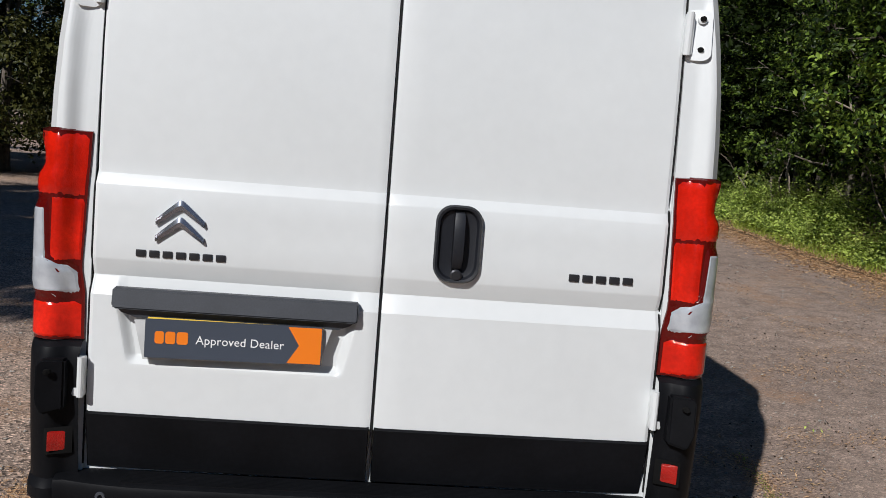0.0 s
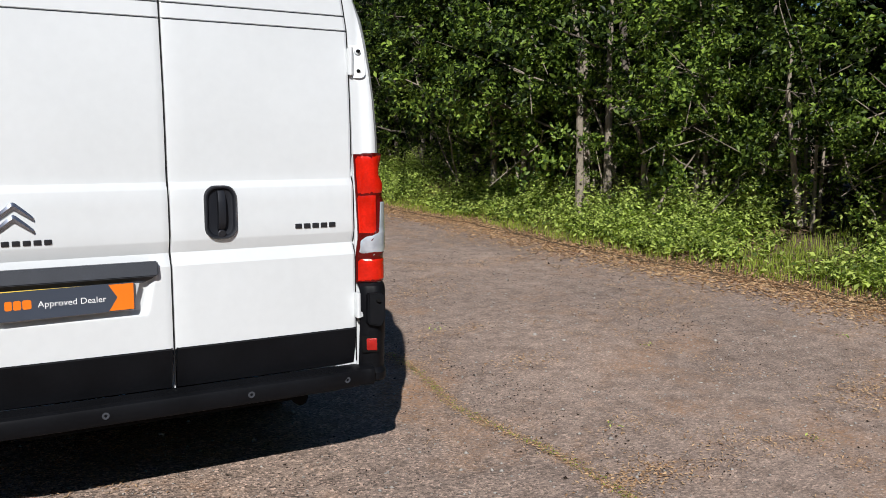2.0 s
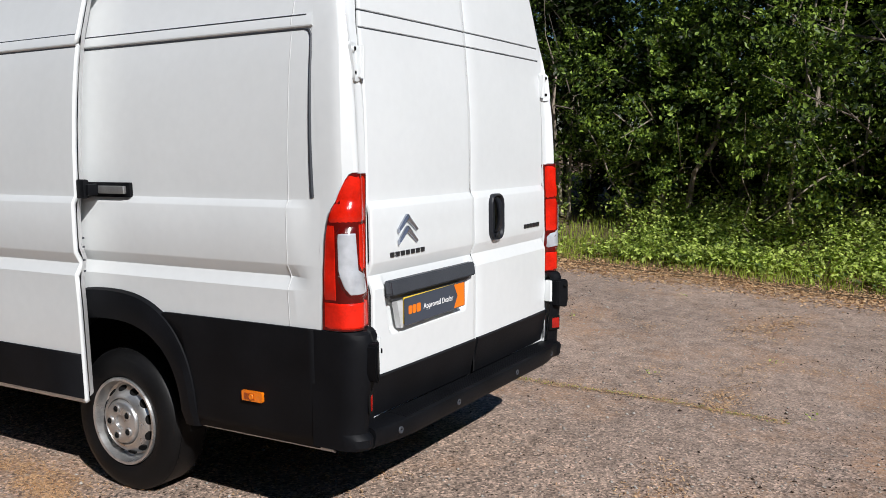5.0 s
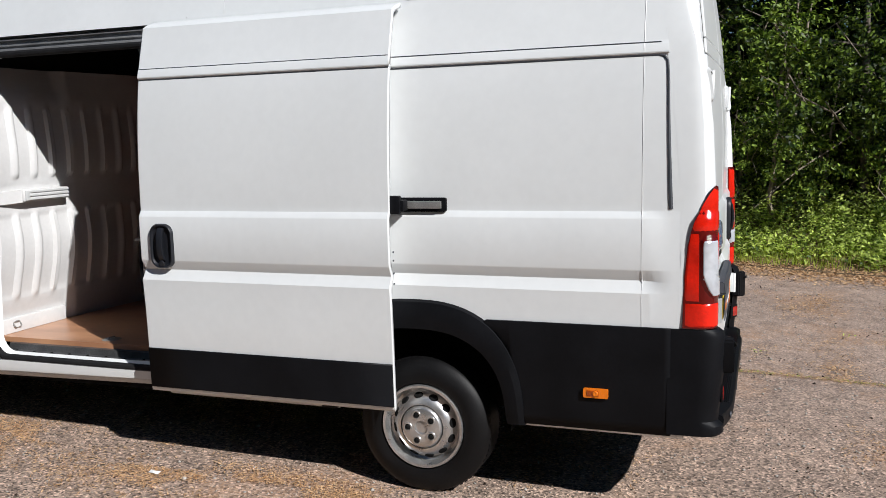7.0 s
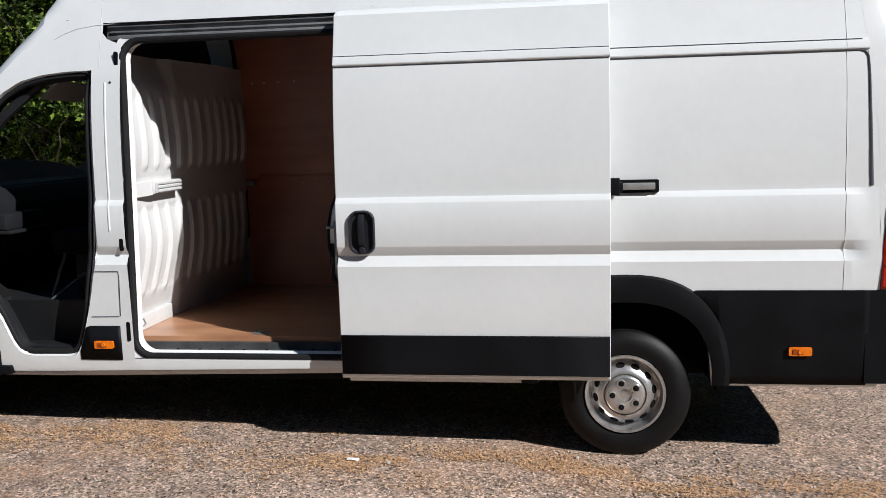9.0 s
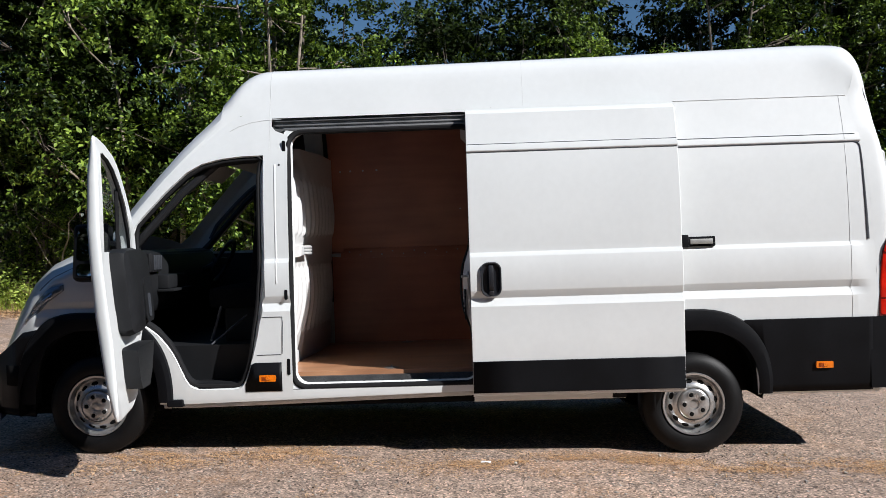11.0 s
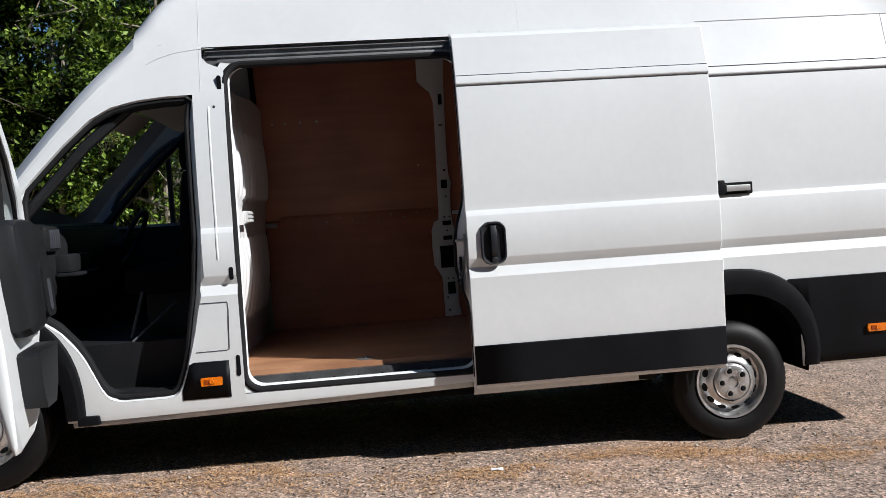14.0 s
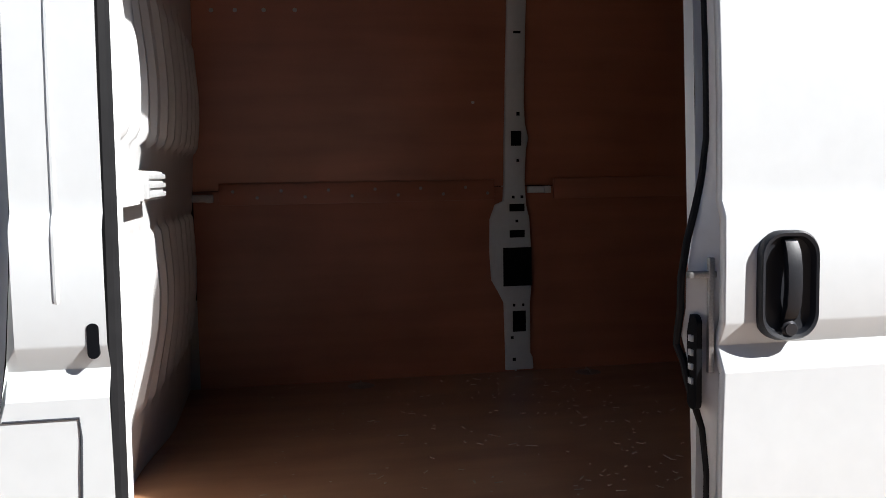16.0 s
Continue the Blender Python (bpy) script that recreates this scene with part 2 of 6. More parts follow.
TRACKGREY = mat("dull_track_steel", (0.11, 0.112, 0.115), 0.38, metal=0.4, var=0.35, scale=9, grain=0.25)
INNER_BLACK = mat("near_black_inner_skin", (0.022, 0.021, 0.021), 0.9, var=0.2, scale=6, grain=0.2, spec=0.05)
SCUFF = mat("pale_scuff", (0.55, 0.47, 0.40), 0.8, var=0.3, scale=40)
FABRIC = mat("seat_fabric", (0.007, 0.0075, 0.009), 0.95, var=0.2, scale=30, grain=0.2, bump=0.2, bscale=400, spec=0.03)
TRIMGREY = mat("headlining", (0.42, 0.41, 0.39), 0.9, var=0.06, scale=5, grain=0.05)
GLASS = glass_mat("window_glass")
HEADGLASS = mat("headlamp_glass", (0.16, 0.20, 0.25), 0.1, metal=0.4, coat=0.8, var=0.3, scale=14)
MIRROR = mat("mirror_glass", (0.9, 0.92, 0.93), 0.03, metal=1.0)
UNDER = mat("underbody", (0.010, 0.010, 0.010), 0.9, var=0.3, scale=6, spec=0.03)
TARMAC = ground_mat("worn_tarmac", (0.39, 0.298, 0.245), (0.268, 0.208, 0.175), (0.58, 0.31, 0.15), 0.66)
SOIL = ground_mat("verge_soil", (0.17, 0.12, 0.07), (0.09, 0.065, 0.04), (0.45, 0.25, 0.12), 1.0)
BARK = mat("bark", (0.15, 0.125, 0.10), 0.9, var=0.4, scale=7, grain=0.3, bump=0.6, bscale=40)
PALEBARK = mat("pale_bark", (0.30, 0.25, 0.195), 0.9, var=0.35, scale=7, grain=0.3, bump=0.5, bscale=40)
# the hedge's sunlit face and its inner shade are put into these tones
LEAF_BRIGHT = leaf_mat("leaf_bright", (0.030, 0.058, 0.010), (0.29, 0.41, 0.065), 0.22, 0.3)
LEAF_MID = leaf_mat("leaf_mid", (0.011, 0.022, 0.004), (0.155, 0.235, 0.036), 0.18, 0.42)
# shade deep behind the hedge, put into a near-black leaf colour
LEAF_DEEP_SHADE = leaf_mat("leaf_deep_shade", (0.004, 0.008, 0.002), (0.017, 0.027, 0.006), 0.1, 0.0, 0.04)
YEW = leaf_mat("yew_needle", (0.020, 0.026, 0.007), (0.085, 0.085, 0.020), 0.12)
NETTLE = leaf_mat("nettle_leaf", (0.06, 0.10, 0.02), (0.66, 0.78, 0.20), 0.38, 0.08)
GRASS = leaf_mat("grass_blade", (0.20, 0.27, 0.035), (0.42, 0.48, 0.10), 0.4)
NEEDLE = leaf_mat("dry_needles", (0.36, 0.19, 0.085), (0.74, 0.50, 0.29), 0.1)
LITTER = leaf_mat("dry_litter", (0.30, 0.165, 0.08), (0.70, 0.48, 0.28), 0.1)
CRUMB = mat("bark_crumb", (0.045, 0.032, 0.024), 0.95, var=0.4, scale=30, spec=0.1)
PEBBLE = mat("pebble", (0.42, 0.39, 0.35), 0.85, var=0.4, scale=30, grain=0.2)


# ---- mesh helpers ----
def mesh_ob(name, verts, faces, material, parent=None, label="", smooth=True, merge=1e-5):
    me = bpy.data.meshes.new(name)
    bm = bmesh.new()
    vs = [bm.verts.new(v) for v in verts]
    for f in faces:
        try:
            bm.faces.new([vs[i] for i in f])
        except ValueError:
            pass
    if merge:
        bmesh.ops.remove_doubles(bm, verts=bm.verts, dist=merge)
        bmesh.ops.dissolve_degenerate(bm, dist=merge, edges=bm.edges)
    bm.to_mesh(me)
    bm.free()
    me.materials.append(material)
    if smooth:
        me.polygons.foreach_set("use_smooth", [True] * len(me.polygons))
        me.set_sharp_from_angle(angle=radians(20))
    ob = new(name, me)
    if parent:
        ob.parent = parent
    if label:
        ob["label"] = label
    return ob


def part(name, bm, material, parent, label="", smooth=True, angle=35):
    me = bpy.data.meshes.new(name)
    bmesh.ops.recalc_face_normals(bm, faces=bm.faces)
    bm.to_mesh(me)
    bm.free()
    me.materials.append(material)
    if smooth:
        me.polygons.foreach_set("use_smooth", [True] * len(me.polygons))
        me.set_sharp_from_angle(angle=radians(angle))
    ob = new(name, me)
    if parent:
        ob.parent = parent
    if label:
        ob["label"] = label
    return ob


def add_box(bm, c, s, bevel=0.0, rot=None, seg=2):
    m = Matrix.Translation(c) @ (rot.to_4x4() if rot else Matrix.Identity(4)) @ Matrix.Diagonal((*s, 1))
    made = bmesh.ops.create_cube(bm, size=1.0, matrix=m)
    if bevel:
        es = list({e for v in made["verts"] for e in v.link_edges})
        bmesh.ops.bevel(bm, geom=es, offset=bevel, segments=seg, affect="EDGES", profile=0.6)
    return bm


def box(c, s, bevel=0.0, rot=None):
    return add_box(bmesh.new(), c, s, bevel, rot)


def grid_faces(rows, cols, closed=False):
    return [(r * cols + c, r * cols + (c + 1) % cols, (r + 1) * cols + (c + 1) % cols, (r + 1) * cols + c)
            for r in range(rows - 1) for c in range(cols if closed else cols - 1)]


def lathe(bm, profile, m, n=48):
    """Turns (radius, height) pairs round m's z axis."""
    rings = [[bm.verts.new(m @ Vector((r * math.cos(2 * math.pi * k / n), r * math.sin(2 * math.pi * k / n), h))) for k in range(n)] for r, h in profile]
    for a, b in zip(rings, rings[1:]):
        for k in range(n):
            bm.faces.new((a[k], a[(k + 1) % n], b[(k + 1) % n], b[k]))
    return bm


def tube(bm, pts, r, n=8, closed=False):
    pts = [Vector(p) for p in pts]
    k, rings, count = len(pts), [], len(pts)
    radii = r if isinstance(r, (list, tuple)) else [r] * k
    up = None
    for i, p in enumerate(pts):
        a, b = pts[(i - 1) % k] if closed or i else p, pts[(i + 1) % k] if closed or i < k - 1 else p
        d = (b - a).normalized()
        if up is None:
            up = d.orthogonal()
        up = (up - d * up.dot(d)).normalized()
        side = d.cross(up)
        rings.append([bm.verts.new(p + radii[i] * (math.cos(2 * math.pi * j / n) * up + math.sin(2 * math.pi * j / n) * side)) for j in range(n)])
    for i in range(count if closed else count - 1):
        a, b = rings[i], rings[(i + 1) % k]
        for j in range(n):
            bm.faces.new((a[j], a[(j + 1) % n], b[(j + 1) % n], b[j]))
    if not closed:
        bm.faces.new(rings[0])
        bm.faces.new(rings[-1][::-1])
    return bm


def prism(bm, outline, to3d, depth):
    """A solid from a flat outline of (u, v): to3d(u, v, w), w from 0 to depth."""
    a = [bm.verts.new(to3d(u, v, 0)) for u, v in outline]
    b = [bm.verts.new(to3d(u, v, depth)) for u, v in outline]
    n = len(outline)
    bm.faces.new(a)
    bm.faces.new(b[::-1])
    for i in range(n):
        bm.faces.new((a[i], b[i], b[(i + 1) % n], a[(i + 1) % n]))
    return bm


def lerp(table, t):
    if t <= table[0][0]:
        return table[0][1]
    for (a, va), (b, vb) in zip(table, table[1:]):
        if t <= b:
            return va + (vb - va) * (t - a) / (b - a)
    return table[-1][1]


def smooth01(t):
    t = min(1.0, max(0.0, t))
    return t * t * (3 - 2 * t)


def span(a, b, n):
    return [a + (b - a) * i / (n - 1) for i in range(n)]


def round_rect(u0, v0, u1, v1, r, n=6):
    out = []
    for cx, cy, a in ((u1 - r, v1 - r, 0), (u0 + r, v1 - r, 90), (u0 + r, v0 + r, 180), (u1 - r, v0 + r, 270)):
        for i in range(n + 1):
            t = radians(a + 90 * i / n)
            out.append((cx + r * math.cos(t), cy + r * math.sin(t)))
    return out


def ground_z(x, y):
    """The car park lies level under the van and rises gently beyond it."""
    f = smooth01((x - 0.8) / 3.0)
    g = 0.030 * max(0.0, x - 1.2) * smooth01((x - 1.2) / 1.5) + 0.030 * (y + 1.0) * f
    return max(-0.12, min(0.55, g))


# ---- the van: its own frame, nose a little down on its springs ----
van = tagged(new("van"), "white high-roof panel van with open sliding door and open cab door", "van")
van.matrix_world = pose(0, 0, 0.0, -1.2, 0, 0)

WIDTH = [(0.36, 0.90), (0.40, 0.955), (0.46, 0.972), (0.885, 0.982), (1.035, 0.990), (1.040, 0.988), (1.083, 0.962), (1.088, 0.961), (1.133, 0.986), (1.14, 0.988),
         (1.25, 0.989), (1.356, 0.988), (1.362, 0.986), (1.388, 0.970), (1.395, 0.969), (1.42, 0.970), (1.60, 0.966), (1.75, 0.957), (1.88, 0.945), (1.99, 0.930), (2.042, 0.920), (2.046, 0.917),
         (2.055, 0.926), (2.06, 0.927), (2.09, 0.920), (2.096, 0.917), (2.104, 0.913), (2.11, 0.911), (2.18, 0.893), (2.25, 0.873), (2.31, 0.858), (2.37, 0.842)]
ZBREAKS = [z for z, _ in WIDTH]
TAIL_WIDTH = [(1.03, 0.989), (1.2, 0.986), (1.4, 0.969)]
CAB_WIDTH = [(1.99, 0.930), (2.06, 0.918), (2.12, 0.905), (2.18, 0.891), (2.25, 0.873), (2.31, 0.858), (2.37, 0.842)]
NARROW = [(2.9, 1.0), (3.34, 0.99), (3.76, 0.975), (4.1, 0.955), (4.48, 0.91), (4.71, 0.83), (4.85, 0.70)]
SHOULDER = [(2.85, 2.37), (3.0, 2.37), (3.1, 2.30), (3.34, 2.09), (3.55, 1.88), (3.76, 1.65), (3.9, 1.46), (4.1, 1.345), (4.31, 1.255), (4.48, 1.12), (4.71, 0.82), (4.85, 0.64)]
TOP = [(-1.1, 2.768), (0.0, 2.745), (0.8, 2.732), (2.6, 2.718), (2.82, 2.716), (2.89, 2.708), (2.95, 2.686), (3.01, 2.645), (3.10, 2.570), (3.36, 2.30), (3.76, 1.815), (3.9, 1.66), (4.1, 1.50), (4.31, 1.41), (4.48, 1.29), (4.62, 1.12), (4.71, 0.96), (4.85, 0.68)]
REAR = [(0.4, -1.315), (1.0, -1.315), (1.48, -1.312), (1.75, -1.302), (2.0, -1.282), (2.16, -1.267), (2.3, -1.25), (2.45, -1.228), (2.60, -1.200), (2.66, -1.185), (2.70, -1.170), (2.73, -1.148), (2.752, -1.11), (2.766, -1.04), (2.79, -0.90)]
DOOR_EDGE = [(0.4, 0.832), (2.05, 0.826), (2.2, 0.81), (2.35, 0.785), (2.46, 0.758), (2.51, 0.735), (2.55, 0.69), (2.575, 0.63), (2.585, 0.55)]


def half(y, z):
    w = lerp(WIDTH, z)
    if y < -1.05 and 1.03 < z < 1.4:
        w += (lerp(TAIL_WIDTH, z) - w) * smooth01((-1.05 - y) / 0.13)  # the pressings fade out towards the rear lamp
    if y > 2.64 and z > 1.99:
        w += (lerp(CAB_WIDTH, z) - w) * smooth01((y - 2.64) / 0.025)  # the cab's side has no pressed line
    return w * lerp(NARROW, y)


def bulge(x, y):
    """The nose and windscreen curve forward towards the middle."""
    y -= 0.11 * smooth01((y - 4.25) / 0.6)
    return y + 0.24 * (1 - min(1, (x / 0.9) ** 2)) * smooth01((y - 2.9) / 1.0)


def side_pt(sgn, y, z, off=0.0):
    y = max(y, lerp(REAR, z) + 0.119)
    x = half(y, z) + off
    return (sgn * x, bulge(x, y), z)


def offside(ob, dx=0.025):
    """The offside half stands a little wider than the nearside one."""
    ob.location.x = dx
    return ob


def side_patch(name, sgn, ys, zlo, zhi, material, off=0.0, label="", thick=0.0, parent=None):
    """A panel of the body's side between two curves over y."""
    zs = ZBREAKS
    verts = []
    for y in ys:
        lo, hi = zlo(y), zhi(y)
        for z in [lo] + zs + [hi]:
            verts.append(side_pt(sgn, y, min(hi, max(lo, z)), off))
    n = len(zs) + 2
    ob = mesh_ob(name, verts, grid_faces(len(ys), n), material, parent or van, label)
    if thick:
        s = ob.modifiers.new("thickness", "SOLIDIFY")
        s.thickness, s.offset = thick, 1.0 if sgn > 0 else -1.0
        s.use_rim = name != "rear_quarter_panel"
    return offside(ob, 0.04) if sgn > 0 else ob


def arch(y, cy, a, b, base=0.40, n=2.5):
    t = abs(y - cy) / a
    return base + b * max(0.0, 1 - t ** n) ** (1 / n) if t < 1 else 0.0


REAR_HUB, FRONT_HUB = (-0.007, 0.335), (4.027, 0.4195)
rear_in = lambda y: arch(y, 0.0, 0.44, 0.465, 0.395)
front_in = lambda y: arch(y, 4.03, 0.45, 0.50, 0.44)
shoulder = lambda y: lerp(SHOULDER, y)
door_top = lambda y: lerp([(2.83, 2.09), (2.98, 2.088), (3.12, 2.075), (3.25, 2.045), (3.36, 1.985), (3.5, 1.86), (3.70, 1.655), (3.74, 1.56)], y)
door_low = lambda y: lerp([(2.83, 1.30), (2.86, 1.02), (2.90, 0.83), (2.95, 0.66), (2.985, 0.56), (3.02, 0.522), (3.06, 0.515), (3.30, 0.515), (3.365, 0.535), (3.405, 0.60), (3.45, 0.71), (3.50, 0.80), (3.58, 0.895), (3.67, 0.96), (3.74, 0.99)], y)
floor_line = lambda y: lerp([(1.45, 0.465), (3.4, 0.422)], y)

for sgn, tag in ((-1, "nearside"), (1, "offside")):
    if sgn < 0:
        side_patch("rear_quarter_panel", sgn, [-1.35] + span(-1.19, -1.02, 10) + span(-0.98, -0.45, 7) + span(-0.44, 0.44, 41) + span(0.46, 1.45, 8), lambda y: max(0.385, rear_in(y)), lambda y: 2.37, WHITE, thick=0.004)
        side_patch("roof_side_rail", sgn, span(1.45, 2.775, 6), lambda y: 2.345, lambda y: 2.37, WHITE)
        side_patch("sill_panel", sgn, span(1.45, 2.665, 6), floor_line, lambda y: 0.505, WHITE)
        side_patch("door_pillar", sgn, [2.665] + span(2.67, 2.775, 5), floor_line, lambda y: lerp([(2.70, 2.235), (2.76, 2.262), (2.775, 2.29)], y), WHITE)
        side_patch("door_pillar_front", sgn, span(2.775, 2.83, 4), floor_line, shoulder, WHITE)
    else:
        side_patch("rear_quarter_panel", sgn, [-1.35] + span(-1.19, -0.45, 8) + span(-0.44, 0.44, 21) + span(0.46, 2.83, 8), lambda y: max(0.385, rear_in(y)), lambda y: 2.37, WHITE, thick=0.004)
    cab_ys = span(2.83, 3.74, 27)
    side_patch("cab_roof_side", sgn, cab_ys, door_top, shoulder, WHITE)
    side_patch("step_sill", sgn, span(2.83, 3.06, 12) + span(3.1, 3.56, 12) + span(3.58, 3.74, 8), lambda y: max(floor_line(y), front_in(y)), lambda y: max(door_low(y), front_in(y) + 0.02), WHITE)
    side_patch("front_wing", sgn, span(3.74, 4.48, 27) + span(4.52, 4.85, 9), lambda y: max(0.62 if y > 4.4 else 0.44, front_in(y)), shoulder, WHITE)

# roof, windscreen surround and bonnet in one skin, with the windscreen left out
ARC = [math.sin(math.pi / 2 * i / 12) for i in range(13)]  # closer together towards the edge of the roof


def roof_half(s, n=4.0):
    """Breadth of the roof section at a rise s above the shoulder: flat flanks, rounded edges."""
    return max(0.0, 1 - s ** n) ** (1 / n) * (1 - (0.06 + 0.055 * smooth01((n - 4) / 5)) * s * smooth01((n - 2.2) / 1.8))


def top_pt(y, s, sgn):
    zs, zt = lerp(SHOULDER, y), lerp(TOP, y)
    x = half(y, zs) * roof_half(s, 4.0 + 5.0 * smooth01((y + 1.30) / 0.5) - 6.8 * smooth01((y - 2.80) / 0.4))
    z = zs + (zt - zs) * s
    yy = max(y, lerp(REAR, z) + 0.125 * (1 - s) ** 2) if y < 0 else y
    return (sgn * x + (0.04 * x / 0.84 if sgn > 0 else 0.0), bulge(x, yy), z)


def top_skin(name, ys, material, keep, parent=van, label=""):
    path = [(s, -1) for s in ARC] + [(s, 1) for s in ARC[-2::-1]]
    verts = [top_pt(y, s, g) for y in ys for s, g in path]
    n = len(path)
    faces = [f for f in grid_faces(len(ys), n) if keep(ys[f[0] // n], ys[f[2] // n], f[0] % n)]
    return mesh_ob(name, verts, faces, material, parent, label)


TOP_YS = [-1.35, -1.30, -1.25, -1.2, -1.15, -1.1, -1.05, -1.0, -0.95, -0.9, -0.85, -0.8, -0.75, -0.5, 0.5, 1.45, 2.3, 2.6, 2.7, 2.75, 2.78, 2.84, 2.88, 2.92, 2.96, 2.99, 3.02, 3.06, 3.12, 3.2, 3.3, 3.4, 3.55, 3.7, 3.80, 3.88, 3.96, 4.1, 4.2, 4.31, 4.4, 4.48, 4.55, 4.62, 4.67, 4.71, 4.78, 4.85]
screen = lambda y0, y1, c: y0 >= 3.11 and y1 <= 3.97 and 4 <= c <= 19
top_skin("roof_skin", TOP_YS, WHITE, lambda a, b, c: not screen(a, b, c))
top_skin("windscreen", TOP_YS, GLASS, screen, label="clear laminated windscreen").visible_shadow = False
# nose below the bonnet
nose = [top_pt(4.85, s, g) for s, g in [(s, -1) for s in ARC] + [(s, 1) for s in ARC[-2::-1]]]
low = [(x * 1.05, bulge(x, 4.85) - 0.04, 0.30) for x, y, z in nose]
mesh_ob("front_bumper_face", nose + low, grid_faces(2, len(nose)), BLACK, van)
for sgn in (-1, 1):
    side_patch("front_bumper_side", sgn, span(4.40, 4.85, 10), lambda y: max(0.34, front_in(y)), lambda y: lerp([(4.4, 0.96), (4.6, 0.93), (4.85, 0.74)], y), BLACK, off=0.014, thick=0.01)
    # arch trims
    for cy, (a, b, base) in ((0.0, (0.44, 0.465, 0.395)), (4.03, (0.45, 0.50, 0.44))):
        verts, cols = [], 33
        for i in range(cols):
            t = math.pi * i / (cols - 1)
            cx, cz = math.cos(t), math.sin(t)
            ex = lambda v: math.copysign(abs(v) ** (2 / 2.5), v)
            for k, o in ((0.0, -0.06 if cy > 1 else -0.12), (0.0, 0.022), (0.03, 0.03), (0.07, 0.03), (0.098, 0.02), (0.105, 0.0)):
                k *= 1.09 + 0.41 * max(0.0, cx) - 0.16 * max(0.0, -cx) if cy > 1 else 0.86
                y, z = cy + (a + k) * ex(cx), base + (b + k * 1.05 if cy > 1 else 0.435 + k * 1.55) * ex(cz)
                verts.append((sgn * (half(min(4.5, max(-1.1, y)), z) + o), bulge(half(y, z), y), z))
        if sgn < 0 or cy > 1:
            mesh_ob("wheel_arch_trim", verts, grid_faces(cols, 6), BLACK, van)
    # cladding behind the rear wheel
    side_patch("rear_cladding", sgn, [-1.172, -1.15] + span(-1.1, -0.30, 16) + [-0.28, -0.2], lambda y: max(0.405, arch(y, 0.0, 0.50, 0.53, 0.395)), lambda y: max(lerp([(-0.36, 0.888), (-0.28, 0.885)], y), arch(y, 0.0, 0.50, 0.53, 0.395) + 0.001) if y < -0.33 else arch(y, 0.0, 0.50, 0.53, 0.395) + 0.001, BLACK, off=0.013, thick=0.012)

# front sill black patch and small sill trim
side_patch("marker_panel", -1, span(2.737, 2.985, 12), lambda y: 0.498, lambda y: max(0.499, min(0.692, door_low(y) - 0.012)), BLACK, off=0.004, thick=0.004)
side_patch("sill_underside_trim", -1, span(1.45, 3.56, 10), lambda y: floor_line(y) - 0.032, lambda y: floor_line(y) + 0.012, GREYPLATE, off=-0.012, thick=0.01)

# wheel housings
for cy, r in ((0.0, 0.465), (4.03, 0.53)):
    for sgn in (-1, 1):
        bm = bmesh.new()
        lathe(bm, [(r, 0.0), (r, 0.37), (0.0, 0.37)], Matrix.Translation((sgn * (0.965 if cy < 1 else 0.93), cy, 0.43)) @ Matrix.Rotation(radians(-90 * sgn), 4, "Y"), 32)
        bmesh.ops.bisect_plane(bm, geom=bm.verts[:] + bm.edges[:] + bm.faces[:], plane_co=(0, 0, 0.36), plane_no=(0, 0, 1), clear_inner=True)
        part("wheel_housing", bm, UNDER, van)

# under-floor
bm = bmesh.new()
add_box(bm, (0, 1.3, 0.42), (1.20, 5.1, 0.14), 0.02)
add_box(bm, (0, 2.0, 0.43), (1.82, 2.95, 0.10), 0.02)
add_box(bm, (0, -0.9, 0.47), (1.82, 0.75, 0.10), 0.02)
add_box(bm, (0, 4.2, 0.40), (1.05, 1.1, 0.2), 0.03)
for sx in (-0.76, 0.76):
    add_box(bm, (sx, 0.545, 0.56), (0.30, 0.03, 0.16), 0.01)
tube(bm, [(-0.82, 0, 0.335), (0.82, 0, 0.335)], 0.05)
part("underbody", bm, UNDER, van)

# rear corner pillars
for sgn in (-1, 1):
    verts, zs = [], [0.46, 0.6, 0.885, 1.035, 1.2, 1.4, 1.5, 1.6, 1.75, 1.88, 1.99, 2.05, 2.11, 2.18, 2.25, 2.31, 2.37, 2.43, 2.49, 2.54, 2.58, 2.62, 2.66, 2.69]
    for z in zs:
        if z <= 2.37:
            w = lerp(WIDTH, z)
            w = w if not 1.03 < z < 1.4 else lerp(TAIL_WIDTH, z)
        else:
            w = 0.842 * roof_half((z - 2.37) / 0.406)
        dep = 0.125 * (1 - max(0.0, z - 2.37) / 0.406) ** 2
        xd, yr = min(lerp(DOOR_EDGE, z), w - 0.015), lerp(REAR, z)
        rad = min(0.11, (w - xd)) * (0.35 + 0.65 * dep / 0.125)
        for i in range(19):
            t = math.pi / 2 * (i / 18) ** 1.5 if i < 9 else math.pi / 2 * (1 - (1 - i / 18) ** 1.5)
            verts.append((sgn * (w - rad + rad * math.cos(t) ** 0.55), yr + dep - dep * math.sin(t) ** 0.55, z))
        verts.append((sgn * xd, yr, z))
        verts.append((sgn * xd, yr + 0.05, z))
    rp = mesh_ob("rear_pillar", verts, grid_faces(len(zs), 21), WHITE, van)
    if sgn > 0:
        offside(rp, 0.03)
